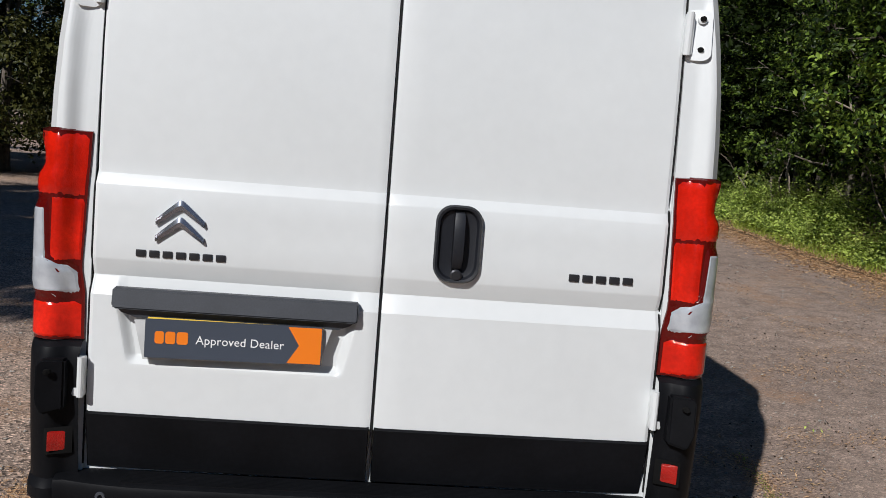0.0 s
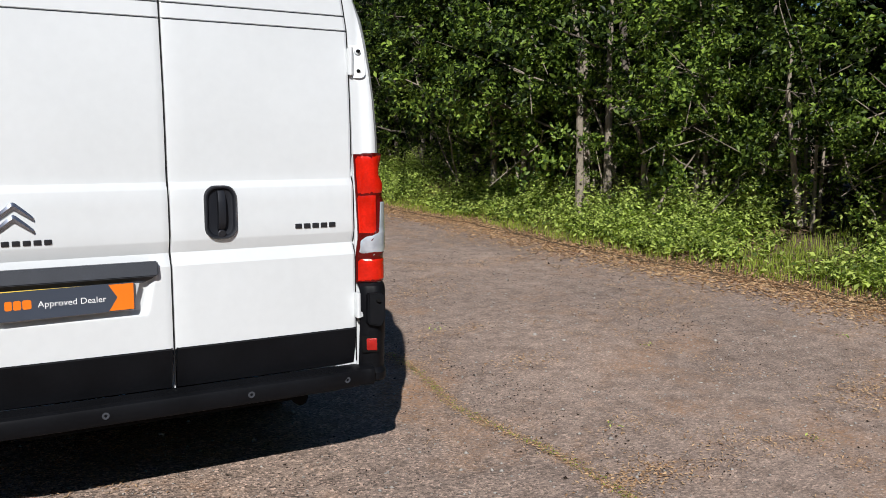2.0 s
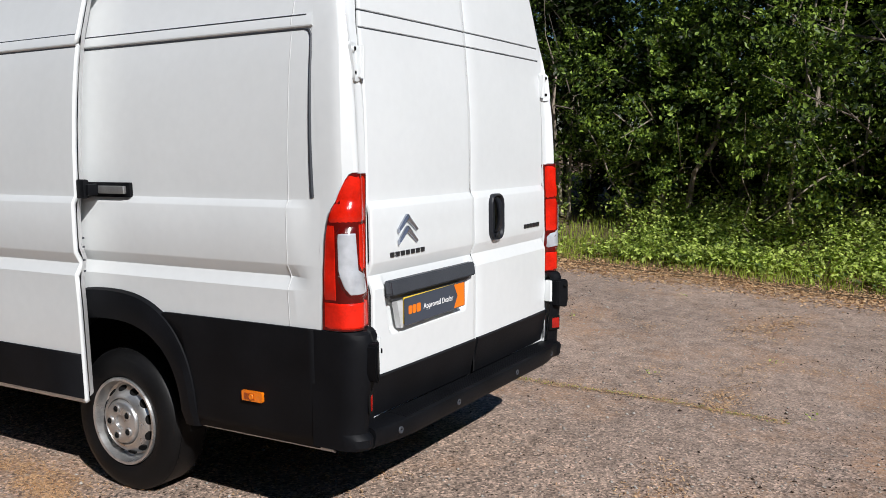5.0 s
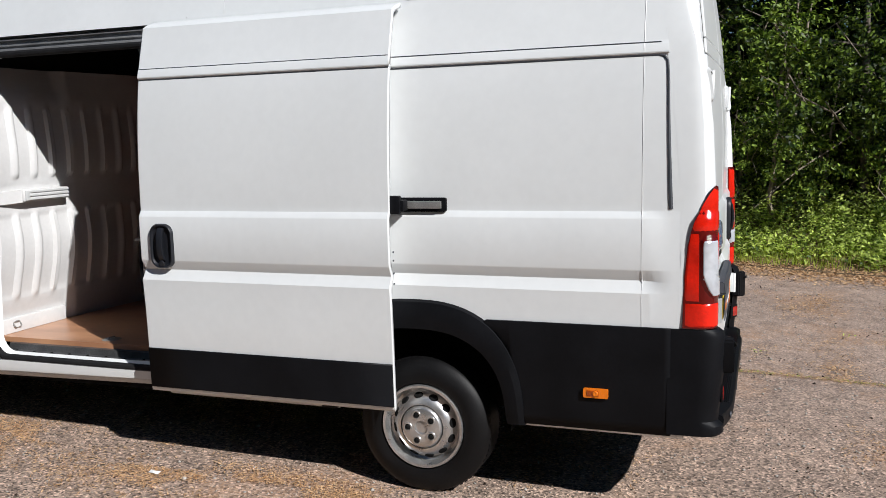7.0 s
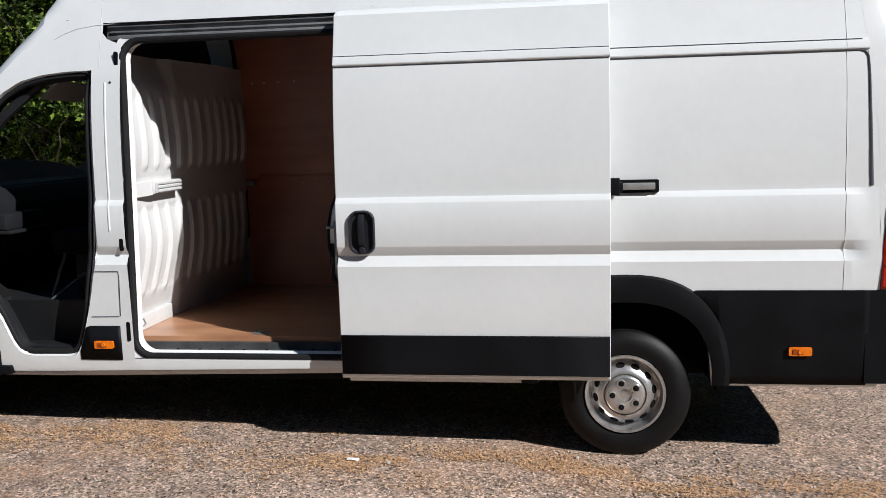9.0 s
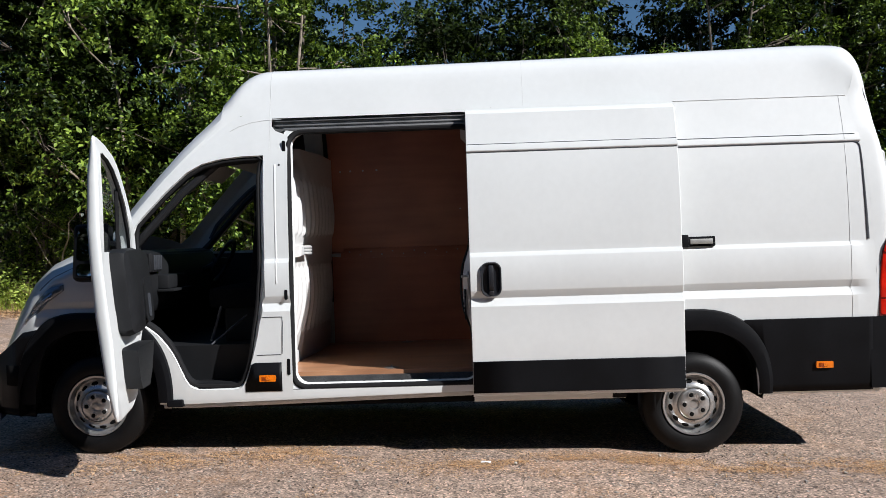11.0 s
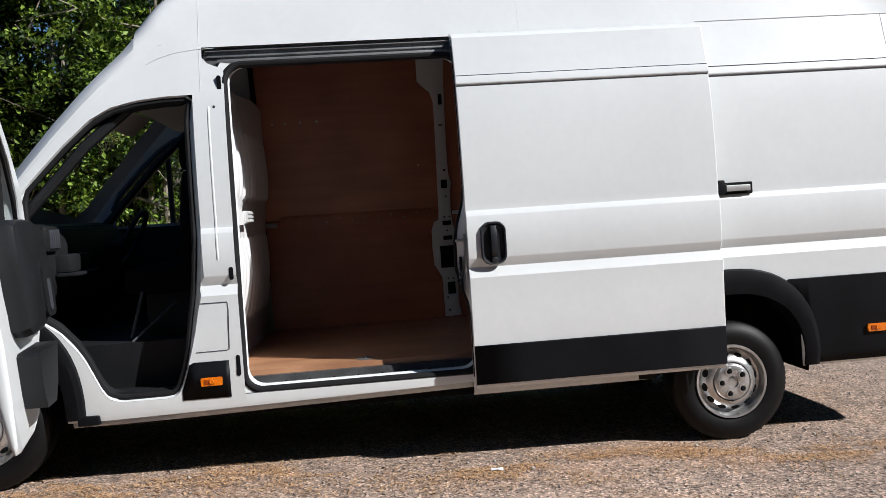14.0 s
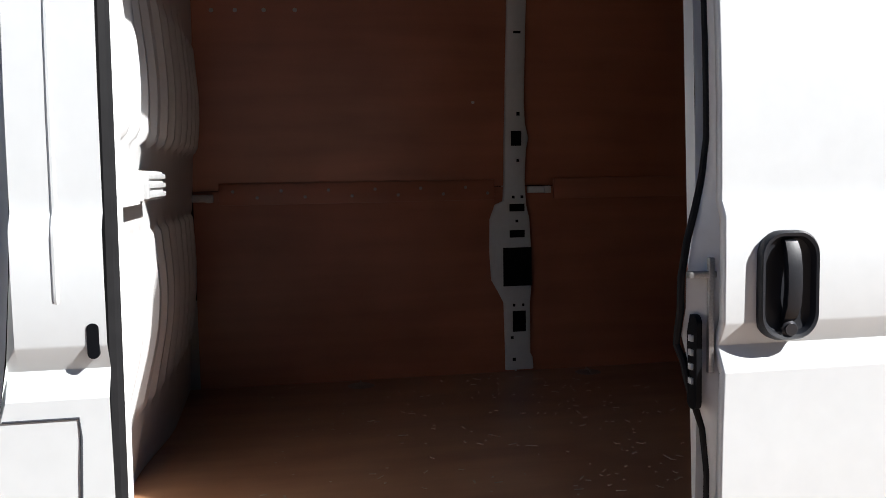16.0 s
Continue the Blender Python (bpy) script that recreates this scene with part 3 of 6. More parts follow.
# frame behind the rear doors
verts, zs = [], [0.46, 1.0, 1.5, 2.0, 2.3, 2.5, 2.6, 2.66, 2.70, 2.74, 2.76]
for z in zs:
    s = max(0.0, (z - 2.37) / 0.406)
    w = (min(lerp(WIDTH, z), 0.9) if z < 2.37 else 0.842 * roof_half(s)) * 0.985
    for k in span(-1, 1, 13):
        verts.append((k * w, lerp(REAR, z) + (0.02 if z < 2.57 else 0.008), z))
mesh_ob("rear_frame", verts, grid_faces(len(zs), 13), WHITE, van)

# ---- rear doors ----
RIDGE = [(0.53, 0.0), (1.03, 0.006), (1.035, 0.004), (1.08, -0.018), (1.085, -0.019), (1.13, 0.0), (1.138, 0.002), (1.346, 0.002), (1.352, 0.0), (1.38, -0.016), (1.388, -0.017), (1.42, -0.016), (1.6, -0.010), (2.045, -0.003), (2.048, -0.010), (2.052, -0.010), (2.055, -0.002), (2.112, -0.002), (2.115, -0.010), (2.119, -0.010), (2.122, -0.002), (2.64, 0.0)]


def rear_y(z, x=0.0):
    return lerp(REAR, z) - 0.012 - lerp(RIDGE, z) - 0.012 * (1 - (x / 0.85) ** 2)


def recess(x, z):
    """The pressed pocket for the number plate: a trapezoid with soft flanks."""
    tip = 0.034 * min(1.0, max(0.0, (1.0 - z) / 0.16))
    return 0.024 * smooth01((x + 0.752 - tip) / 0.032) * smooth01((-0.052 - tip - x) / 0.032) * smooth01((z - 0.828) / 0.03) * smooth01((1.05 - z) / 0.03)


def rear_door(sgn):
    root = part("rear_door", box((sgn * 0.42, -1.27, 1.06), (0.7, 0.03, 0.7)), WHITE_IN, van, "white steel rear door, shut")
    zs = sorted({z for z, _ in RIDGE} | {0.53, 0.6, 0.69, 0.8, 0.9, 1.2, 1.28, 1.75, 1.9, 2.2, 2.3, 2.4, 2.46, 2.49, 2.52, 2.54, 2.56, 2.575, 2.585})
    zs = [0.677] + [z for z in zs if 0.68 < z <= 2.586]
    us = [0.0, 0.0035, 0.02, 0.1, 0.25, 0.4, 0.55, 0.7, 0.85, 0.95, 0.985, 0.9965, 1.0]
    if sgn < 0:
        zs = sorted(set(zs) | {round(0.80 + 0.00625 * i, 5) for i in range(36)})
        us = [0.0, 0.0035, 0.02] + span(0.04, 0.96, 150) + [0.985, 0.9965, 1.0]
    verts = []
    for z in zs:
        x0, x1 = 0.0115 if sgn > 0 else 0.0070, sgn * (lerp(DOOR_EDGE, z) - 0.0035) + (0.027 if sgn > 0 else 0)
        for i, u in enumerate(us):
            x = x0 + (x1 - x0) * u
            edge = 0.02 if i in (0, len(us) - 1) else 0.004 if i in (1, len(us) - 2) else 0.0
            verts.append((x, rear_y(z, x) + edge + (recess(x, z) if sgn < 0 else 0.0), z))
    mesh_ob("door_skin", verts, grid_faces(len(zs), len(us)), WHITE, root)
    # black lower panel
    zs2 = [0.503, 0.510, 0.55, 0.60, 0.65, 0.678, 0.684]
    us = us[:2] + span(0.02, 0.98, 9) + us[-2:]
    verts = []
    for i, z in enumerate(zs2):
        x0, x1 = 0.016 if sgn > 0 else 0.001, sgn * 0.824 + (0.027 if sgn > 0 else 0)
        for j, u in enumerate(us):
            x = x0 + (x1 - x0) * u
            edge = 0.014 if i in (0, len(zs2) - 1) or j in (0, len(us) - 1) else 0.0
            verts.append((x, rear_y(z, x) - 0.012 + edge + 0.035 * (0.684 - z) / 0.17, z))
    mesh_ob("lower_trim", verts, grid_faces(len(zs2), len(us)), BLACK, root, "black ribless plastic trim")
    return root


door_l, door_r = rear_door(-1), rear_door(1)

# seal in the joint between the doors, and round them
bm = bmesh.new()
tube(bm, [(0.009, rear_y(z) + 0.010, z) for z in span(0.52, 2.58, 30)], 0.003, 6)
for s in (-1, 1):
    tube(bm, [(s * (lerp(DOOR_EDGE, z) - 0.001) + (0.027 if s > 0 else 0), rear_y(z, 0.83) + 0.012, z) for z in span(0.52, 2.58, 60)], 0.0032, 6)
part("door_seal", bm, RUBBER, van)

# shade in the rear doors' horizontal press lines, laid in as thin grey strips
bm = bmesh.new()
for z in (2.05, 2.117):
    for a, b in ((-0.815, -0.004), (0.022, 0.842)):
        tube(bm, [(x, rear_y(z, x) + 0.002, z) for x in span(a, b, 8)], 0.0035, 6)
part("press_line", bm, BARGREY, van)


def hinge(sgn, z, short=False):
    bm = bmesh.new()
    if not short:
        xs = sgn * 0.868
        y = lerp(REAR, z) + 0.006
        prism(bm, round_rect(-0.034, -0.075, 0.036, 0.075, 0.022), lambda u, v, w: (xs + u * sgn, y + 0.03 - w - v * 0.10 * 0.0 + (v * 0.12), z + v), 0.04)
        add_box(bm, (sgn * 0.838, y - 0.018, z), (0.026, 0.024, 0.12), 0.006)
        tube(bm, [(sgn * 0.835, y - 0.026, z - 0.062), (sgn * 0.835, y - 0.030, z + 0.062)], 0.011, 10)
        for dz in (-0.045, 0.045):
            lathe(bm, [(0.0, 0.0), (0.013, 0.0), (0.013, 0.012), (0.009, 0.014), (0.0, 0.014)], Matrix.Translation((sgn * 0.876, y - 0.005, z + dz)) @ Matrix.Rotation(radians(90), 4, "X"), 12)
        hb = part("hinge", bm, WHITE, van, "white painted door hinge")
        # black discs put the shade of the hinge's round recesses into colour
        for dz in (-0.045, 0.045):
            bm = bmesh.new()
            lathe(bm, [(0.0, 0.0), (0.008, 0.0), (0.008, 0.006), (0.0, 0.007)], Matrix.Translation((sgn * 0.876, y - 0.019, z + dz + 0.002)) @ Matrix.Rotation(radians(90), 4, "X"), 10)
            part("bolt", bm, UNDER, hb)
        hb.location.x = 0.0 if sgn < 0 else 0.02
    else:
        add_box(bm, (sgn * 0.842, -1.342, z), (0.036, 0.03, 0.118), 0.007)
        tube(bm, [(sgn * 0.833, -1.36, z - 0.058), (sgn * 0.833, -1.36, z + 0.058)], 0.010, 10)
        hb = part("hinge", bm, WHITE, van, "white painted door hinge")
        hb.location.x = 0.0 if sgn < 0 else 0.02


for s in (-1, 1):
    hinge(s, 1.915)
    hinge(s, 0.79, True)


def handle(place, turn, parent, w=0.138, h=0.228):
    """A recessed van door handle: oval cup, grip and lock."""
    m = Matrix.Translation(place) @ turn
    cup = bmesh.new()
    outline = round_rect(-w / 2, -h / 2, w / 2, h / 2, 0.05, 6)
    rings = []
    for k, d in ((1.0, -0.004), (1.0, 0.012), (0.93, 0.020), (0.84, 0.018), (0.76, 0.006), (0.6, 0.003), (0.0, 0.003)):
        rings.append([cup.verts.new(m @ Vector((u * k, -d, v * (1 - (1 - k) * 0.62)))) for u, v in outline])
    n = len(outline)
    for a, b in zip(rings, rings[1:]):
        for i in range(n):
            cup.faces.new((a[i], a[(i + 1) % n], b[(i + 1) % n], b[i]))
    bmesh.ops.remove_doubles(cup, verts=cup.verts, dist=1e-5)
    c = part("handle", cup, HANDLE, parent, "black plastic recessed door handle")
    bm = bmesh.new()
    prof = [(q * h / 0.285, d, hw) for q, d, hw in ((-0.10, 0.006, 0.014), (-0.085, 0.022, 0.016), (-0.05, 0.034, 0.018), (0.0, 0.038, 0.018), (0.05, 0.036, 0.018), (0.09, 0.030, 0.018), (0.115, 0.020, 0.016), (0.122, 0.004, 0.013))]
    ring = [[bm.verts.new(m @ Vector((hw * cx, -(d - 0.012 * (1 - cy)), v))) for cx, cy in ((-1, -0.3), (-0.85, 0.8), (0, 1), (0.85, 0.8), (1, -0.3))] for v, d, hw in [(v, d, hw) for v, d, hw in prof]]
    for a, b in zip(ring, ring[1:]):
        for i in range(4):
            bm.faces.new((a[i], a[i + 1], b[i + 1], b[i]))
    g = part("grip", bm, HANDLE, c)
    mod = g.modifiers.new("thickness", "SOLIDIFY")
    mod.thickness = 0.012
    bm = bmesh.new()
    lathe(bm, [(0.0, 0.004), (0.013, 0.004), (0.013, 0.0), (0.018, -0.002)], m @ Matrix.Translation((0, -0.018, -0.40 * h)) @ Matrix.Rotation(radians(90), 4, "X"), 14)
    part("lock", bm, DARKGREY, c)
    return c


handle((0.222, rear_y(1.245, 0.245), 1.248), Matrix.Rotation(0, 4, "Z"), door_r)

# ---- rear fittings ----
# handle bar over the number-plate recess
bm = bmesh.new()
prism(bm, [(-0.752, 1.058), (-0.052, 1.058), (-0.052, 1.004), (-0.058, 0.998), (-0.746, 0.998), (-0.752, 1.004)], lambda u, v, w: (u, -1.335 - w - 0.008 * (1.06 - v) / 0.06, v), 0.034)
bmesh.ops.bevel(bm, geom=bm.edges[:], offset=0.005, segments=2, affect="EDGES")
prism(bm, [(-0.742, 1.0), (-0.062, 1.0), (-0.075, 0.986), (-0.11, 0.972), (-0.69, 0.972), (-0.73, 0.986)], lambda u, v, w: (u, -1.322 - w - 0.25 * (v - 0.972), v), 0.026)
part("handle_bar", bm, BARGREY, door_l, "grey plastic bar over the plate recess")
# yellow plate behind, holder, and the dealer's sign
bm = prism(bmesh.new(), [(-0.662, 0.853), (-0.158, 0.865), (-0.126, 0.972), (-0.69, 0.966)], lambda u, v, w: (u, -1.330 - w, v), 0.027)
part("plate_holder", bm, GREYPLATE, door_l, "grey plastic plate holder")
part("yellow_plate", box((-0.40, -1.361, 0.924), (0.50, 0.004, 0.108), 0.001), YELLOW, door_l, "yellow reflective plate, mostly covered")


def sign_pt(u, v, d=0.0):
    """The sign's plane: u along it, v up it, d proud of it."""
    return (-0.655 + u, -1.368 - d, 0.862 + v + 0.012 * u)


sign = bmesh.new()
prism(sign, round_rect(0, 0, 0.505, 0.113, 0.004, 2), lambda u, v, w: sign_pt(u, v, w), 0.003)
sign = part("dealer_sign", sign, SIGNBLUE, door_l, "slate and orange dealer sign board")
bm = bmesh.new()
prism(bm, [(0.405, 0.0035), (0.5015, 0.0035), (0.5015, 0.1095), (0.405, 0.1095), (0.438, 0.056)], lambda u, v, w: sign_pt(u, v, 0.003 + w), 0.0008)
part("sign_arrow", bm, ORANGE, sign)
bm = bmesh.new()
for u0, u1 in ((0.028, 0.054), (0.058, 0.086), (0.09, 0.122)):
    prism(bm, round_rect(u0, 0.042, u1, 0.078, 0.007, 4), lambda u, v, w: sign_pt(u, v, 0.003 + w), 0.0008)
part("sign_mark", bm, ORANGE, sign)


def text_part(words, size, place, turn, material, parent, name="lettering", depth=0.0006, spacing=1.0):
    cu = bpy.data.curves.new(name, "FONT")
    cu.body, cu.size, cu.extrude, cu.space_character = words, size, depth, spacing
    tmp = new(name, cu)
    me = bpy.data.meshes.new_from_object(tmp)
    bpy.data.objects.remove(tmp)
    me.transform(Matrix.Translation(place) @ turn)
    me.materials.clear()
    me.materials.append(material)
    ob = new(name, me)
    ob.parent = parent
    return ob


UPRIGHT = Matrix.Rotation(radians(90), 4, "X")
text_part("Approved Dealer", 0.0345, sign_pt(0.144, 0.046, 0.0045), UPRIGHT, SIGNWHITE, sign, spacing=1.03)

# badges: two chevrons, and plain bars where the maker's and model's names stand
def chevron(cx, z0):
    """One bar of the badge: a ridged V lying on its back, thicker at the point."""
    w = 0.0685
    top = [(-w, 0.020), (-0.045, 0.042), (-0.02, 0.064), (-0.008, 0.074), (0.0, 0.077)]
    low = [(-w, 0.002), (-0.045, 0.019), (-0.02, 0.036), (-0.008, 0.045), (0.0, 0.049)]
    us = [-w, -0.056, -0.045, -0.032, -0.02, -0.008, 0.0, 0.008, 0.02, 0.032, 0.045, 0.056, w]
    bm = bmesh.new()
    rows = []
    for u in us:
        t, l = lerp(top, -abs(u)), lerp(low, -abs(u))
        m = (t + l) / 2
        rows.append([bm.verts.new((cx + u, rear_y(z0 + v) + d, z0 + v)) for v, d in ((l, 0.004), (l, -0.004), (m, -0.011), (t, -0.004), (t, 0.004))])
    for p, q in zip(rows, rows[1:]):
        for i in range(4):
            bm.faces.new((p[i], p[i + 1], q[i + 1], q[i]))
    bm.faces.new(rows[0])
    bm.faces.new(rows[-1][::-1])
    return part("chevron_badge", bm, CHROME, door_l, "chromed chevron badge", angle=25)


chevron(-0.577, 1.191)
chevron(-0.577, 1.239)


def name_bars(x0, x1, z, h, n, parent, gap=0.006):
    """Low raised plain blocks, as wide as the badge."""
    w = (x1 - x0 - gap * (n - 1)) / n
    for i in range(n):
        c = x0 + w / 2 + i * (w + gap)
        part("badge_bar", box((c, rear_y(z, c) - 0.002, z), (w, 0.007, h), 0.0025), DARKGREY, parent, "dark raised badge bar")


name_bars(-0.70, -0.445, 1.157, 0.020, 7, door_l, 0.010)
name_bars(0.56, 0.755, 1.172, 0.022, 5, door_r, 0.010)


# rear lamps, wrapped round the corner
def rear_lamp(sgn):
    def lamp_pt(z, u, off=0.0):
        """u: 0 at the door side, 0.5 at the corner, 1 at the lamp's front edge on the body's side."""
        w = min(0.9845, lerp(WIDTH, max(1.2, z)) - 0.004) + off
        yr = lerp(REAR, z) - off
        front = lerp([(0.885, -1.190), (1.0, -1.191), (1.12, -1.193), (1.25, -1.200), (1.31, -1.212), (1.36, -1.230), (1.43, -1.266), (1.47, -1.290), (1.495, -1.308)], z)
        inner = lerp([(0.885, 0.835), (1.04, 0.838), (1.10, 0.850), (1.16, 0.848), (1.495, 0.835)], z)
        rad = 0.07
        if u < 0.35:
            return (sgn * (inner + (w - rad - inner) * u / 0.35), yr, z)
        if u < 0.75:
            t = math.pi / 2 * (u - 0.35) / 0.4
            return (sgn * (w - rad + rad * math.sin(t)), min(front, yr + rad * (1 - math.cos(t))), z)
        a = min(front, yr + rad)
        return (sgn * w, a + (front - a) * (u - 0.75) / 0.25, z)

    zs = [0.887, 0.893, 0.95, 1.0, 1.03, 1.06, 1.09, 1.12, 1.16, 1.2, 1.24, 1.28, 1.32, 1.36, 1.40, 1.43, 1.46, 1.48, 1.49, 1.496]
    us = [0.0, 0.015] + [0.05 * i for i in range(1, 20)] + [0.985, 1.0]
    verts = []
    for i, z in enumerate(zs):
        for j, u in enumerate(us):
            verts.append(lamp_pt(z, u, -0.012 if i in (0, len(zs) - 1) or j in (0, len(us) - 1) else 0.007))
    root = mesh_ob("rear_lamp", verts, grid_faces(len(zs), len(us)), DEEPRED, van, "red rear lamp with a clear window")

    def window(z0, z1, u_lo, u_hi, name, material, off):
        zz = span(z0, z1, 13)
        vv = []
        for i, z in enumerate(zz):
            a, b = u_lo(z), u_hi(z)
            for j in range(13):
                e = 0.0062 if i in (0, 12) or j in (0, 12) else off
                vv.append(lamp_pt(z, a + (b - a) * j / 12, e))
        mesh_ob(name, vv, grid_faces(13, 13), material, root)

    window(1.015, 1.285, lambda z: 0.05 if z < 1.10 else lerp([(1.10, 0.06), (1.125, 0.40), (1.285, 0.44)], z), lambda z: lerp([(1.015, 0.50), (1.05, 0.66), (1.10, 0.74), (1.26, 0.74), (1.285, 0.66)], z), "clear_window", CLEAR, 0.0145)
    window(1.008, 1.293, lambda z: 0.04 if z < 1.108 else lerp([(1.108, 0.05), (1.13, 0.385), (1.293, 0.425)], z), lambda z: lerp([(1.008, 0.52), (1.05, 0.675), (1.10, 0.755), (1.265, 0.755), (1.293, 0.68)], z), "window_rim", DEEPRED, 0.0125)
    window(1.306, 1.484, lambda z: 0.035, lambda z: 0.98, "upper_lens", RED, 0.0098)
    window(1.006, 1.302, lambda z: 0.765, lambda z: 0.98, "side_lens", RED, 0.0098)
    window(1.12, 1.302, lambda z: 0.035, lambda z: 0.40, "inner_lens", RED, 0.0098)
    window(0.898, 1.002, lambda z: 0.035, lambda z: 0.98, "lower_lens", RED, 0.0098)
    return root


rear_lamp(-1)
offside(rear_lamp(1), 0.022)

# bumper: corner mouldings and the stepped bar between them
for sgn in (-1, 1):
    lip = [(0.415, 0.012), (0.420, 0.030), (0.432, 0.040), (0.462, 0.040), (0.474, 0.030), (0.484, 0.018), (0.52, 0.020), (0.60, 0.028), (0.70, 0.038), (0.80, 0.045), (0.855, 0.044), (0.876, 0.036), (0.887, 0.022), (0.890, 0.0)]
    verts = []
    for k, (z, swell) in enumerate(lip):
        w, yr = 0.990 - (0.02 if k in (0, len(lip) - 1) else 0.0), -1.315 - swell
        for i in range(15):
            u = i / 14
            if u < 0.3:
                p = (0.838 + (w - 0.09 - 0.838) * u / 0.3, yr)
            elif u < 0.7:
                t = math.pi / 2 * (u - 0.3) / 0.4
                p = (w - 0.09 + 0.09 * math.sin(t), yr + 0.09 * (1 - math.cos(t)))
            else:
                p = (w, yr + 0.09 + (-1.163 - yr - 0.09) * (u - 0.7) / 0.3)
            verts.append((sgn * p[0], p[1], z))
    corner = mesh_ob("bumper_corner", verts, grid_faces(len(lip), 15), BLACK, van, "black plastic bumper corner")
    corner.location.x = 0.022 if sgn > 0 else 0.0
    part("reflector_recess", box((sgn * 0.888, -1.344, 0.600), (0.072, 0.008, 0.080), 0.003), UNDER, corner)
    part("reflector", box((sgn * 0.888, -1.347, 0.600), (0.052, 0.010, 0.058), 0.004), REFLECTOR, corner, "small red reflector")
    bm = bmesh.new()
    prism(bm, [(0, 0), (0.055, -0.01), (0.07, 0.03), (0.07, 0.135), (0.055, 0.15), (0, 0.145)], lambda u, v, w: (sgn * (0.868 + u), -1.335 - w * (1 - abs(v - 0.07) * 2.0), 0.70 + v), 0.066)
    bmesh.ops.bevel(bm, geom=bm.edges[:], offset=0.006, segments=2, affect="EDGES")
    part("hinge_buffer", bm, BLACK, corner, "black hinge cover block")
    bm = bmesh.new()
    lathe(bm, [(0.0, 0.0), (0.010, 0.0), (0.008, 0.006), (0.0, 0.007)], Matrix.Translation((sgn * 0.905, -1.397, 0.815)) @ UPRIGHT, 10)
    part("screw", bm, UNDER, corner)
bm = bmesh.new()
prof = [(-1.25, 0.500), (-1.33, 0.501), (-1.395, 0.497), (-1.412, 0.489), (-1.418, 0.474), (-1.412, 0.430), (-1.402, 0.414), (-1.37, 0.404), (-1.25, 0.41)]
rows = []
for x in [-0.905, -0.90] + span(-0.88, -0.62, 7) + span(-0.5, 0.5, 5) + span(0.62, 0.88, 7) + [0.90, 0.905]:
    back = 0.045 * (max(0.0, abs(x) - 0.62) / 0.28) ** 2 + (0.004 if abs(x) > 0.902 else 0.0)
    rows.append([bm.verts.new((x + 0.011, max(y, -1.33) if y > -1.33 else y + back, z)) for y, z in prof])
for a, b in zip(rows, rows[1:]):
    for i in range(len(prof)):
        bm.faces.new((a[i], a[(i + 1) % len(prof)], b[(i + 1) % len(prof)], b[i]))
bm.faces.new(rows[0])
bm.faces.new(rows[-1][::-1])
bump = part("rear_bumper", bm, BLACK, van, "black step bumper with fine tread ribs")
bm = bmesh.new()
for i in range(10):
    add_box(bm, (0.01, -1.318 - 0.0085 * i, 0.5015 - 0.0006 * i), (1.42, 0.004, 0.008), 0.0)
part("tread_ribs", bm, BLACK, bump)
for x in (-0.75, -0.29, 0.31, 0.77):
    back = 0.045 * (max(0.0, abs(x) - 0.62) / 0.28) ** 2
    bm = bmesh.new()
    lathe(bm, [(0.0, -0.004), (0.006, -0.003), (0.007, 0.003), (0.014, 0.003), (0.016, -0.002)], Matrix.Translation((x, -1.416 + back, 0.456)) @ UPRIGHT, 14)
    part("bumper_screw", bm, BARGREY, bump)
bm = bmesh.new()
lathe(bm, [(0.035, 0.0), (0.035, 0.05), (0.0, 0.05)], Matrix.Translation((0.60, -1.2, 0.36)) @ Matrix.Rotation(radians(90), 4, "X"), 16)
part("tow_eye", bm, UNDER, van)

# ---- side trim lines ----
def seam(name, pts, r, material, sgn=-1, off=0.0005):
    bm = bmesh.new()
    tube(bm, [side_pt(sgn, y, z, off) for y, z in pts], r, 6)
    return part(name, bm, material, van)


LINE_GREY = BARGREY
# grey strips stand in for the shade along the side's groove and crease
seam("panel_groove", [(y, 2.046) for y in span(1.42, -1.115, 14)] + [(-1.14, 2.040), (-1.153, 2.02), (-1.156, 1.98)] + [(-1.157 - 0.012 * i / 10, 1.96 - 0.56 * i / 10) for i in range(11)], 0.0055, LINE_GREY)
seam("upper_crease_line", [(y, 2.1) for y in span(1.42, -1.125, 14)], 0.0028, LINE_GREY)
seam("panel_seam", [(-1.055, z) for z in span(0.89, 2.366, 80)], 0.0018, GREYPLATE, off=0.0)
seam("roof_joint", [(y, 2.366) for y in span(0.05, -1.10, 10)], 0.003, GREYPLATE)
seam("roof_panel_joint", [(1.28, 2.366), (1.28, 2.37)], 0.003, GREYPLATE)
seam("cab_roof_crease", [(2.71, 2.338), (2.82, 2.334), (2.92, 2.32), (3.0, 2.295), (3.06, 2.265)], 0.002, GREYPLATE)
bm = bmesh.new()
tube(bm, [top_pt(2.788, a, -1) for a in ARC[:11]], 0.0014, 6)
tube(bm, [side_pt(-1, 2.788, z) for z in span(2.37, 2.10, 6)], 0.0014, 6)
part("roof_panel_seam", bm, GREYPLATE, van)
bm = bmesh.new()
tube(bm, [top_pt(1.06, a, -1) for a in ARC[:11]], 0.001, 6)
part("roof_panel_seam", bm, GREYPLATE, van)


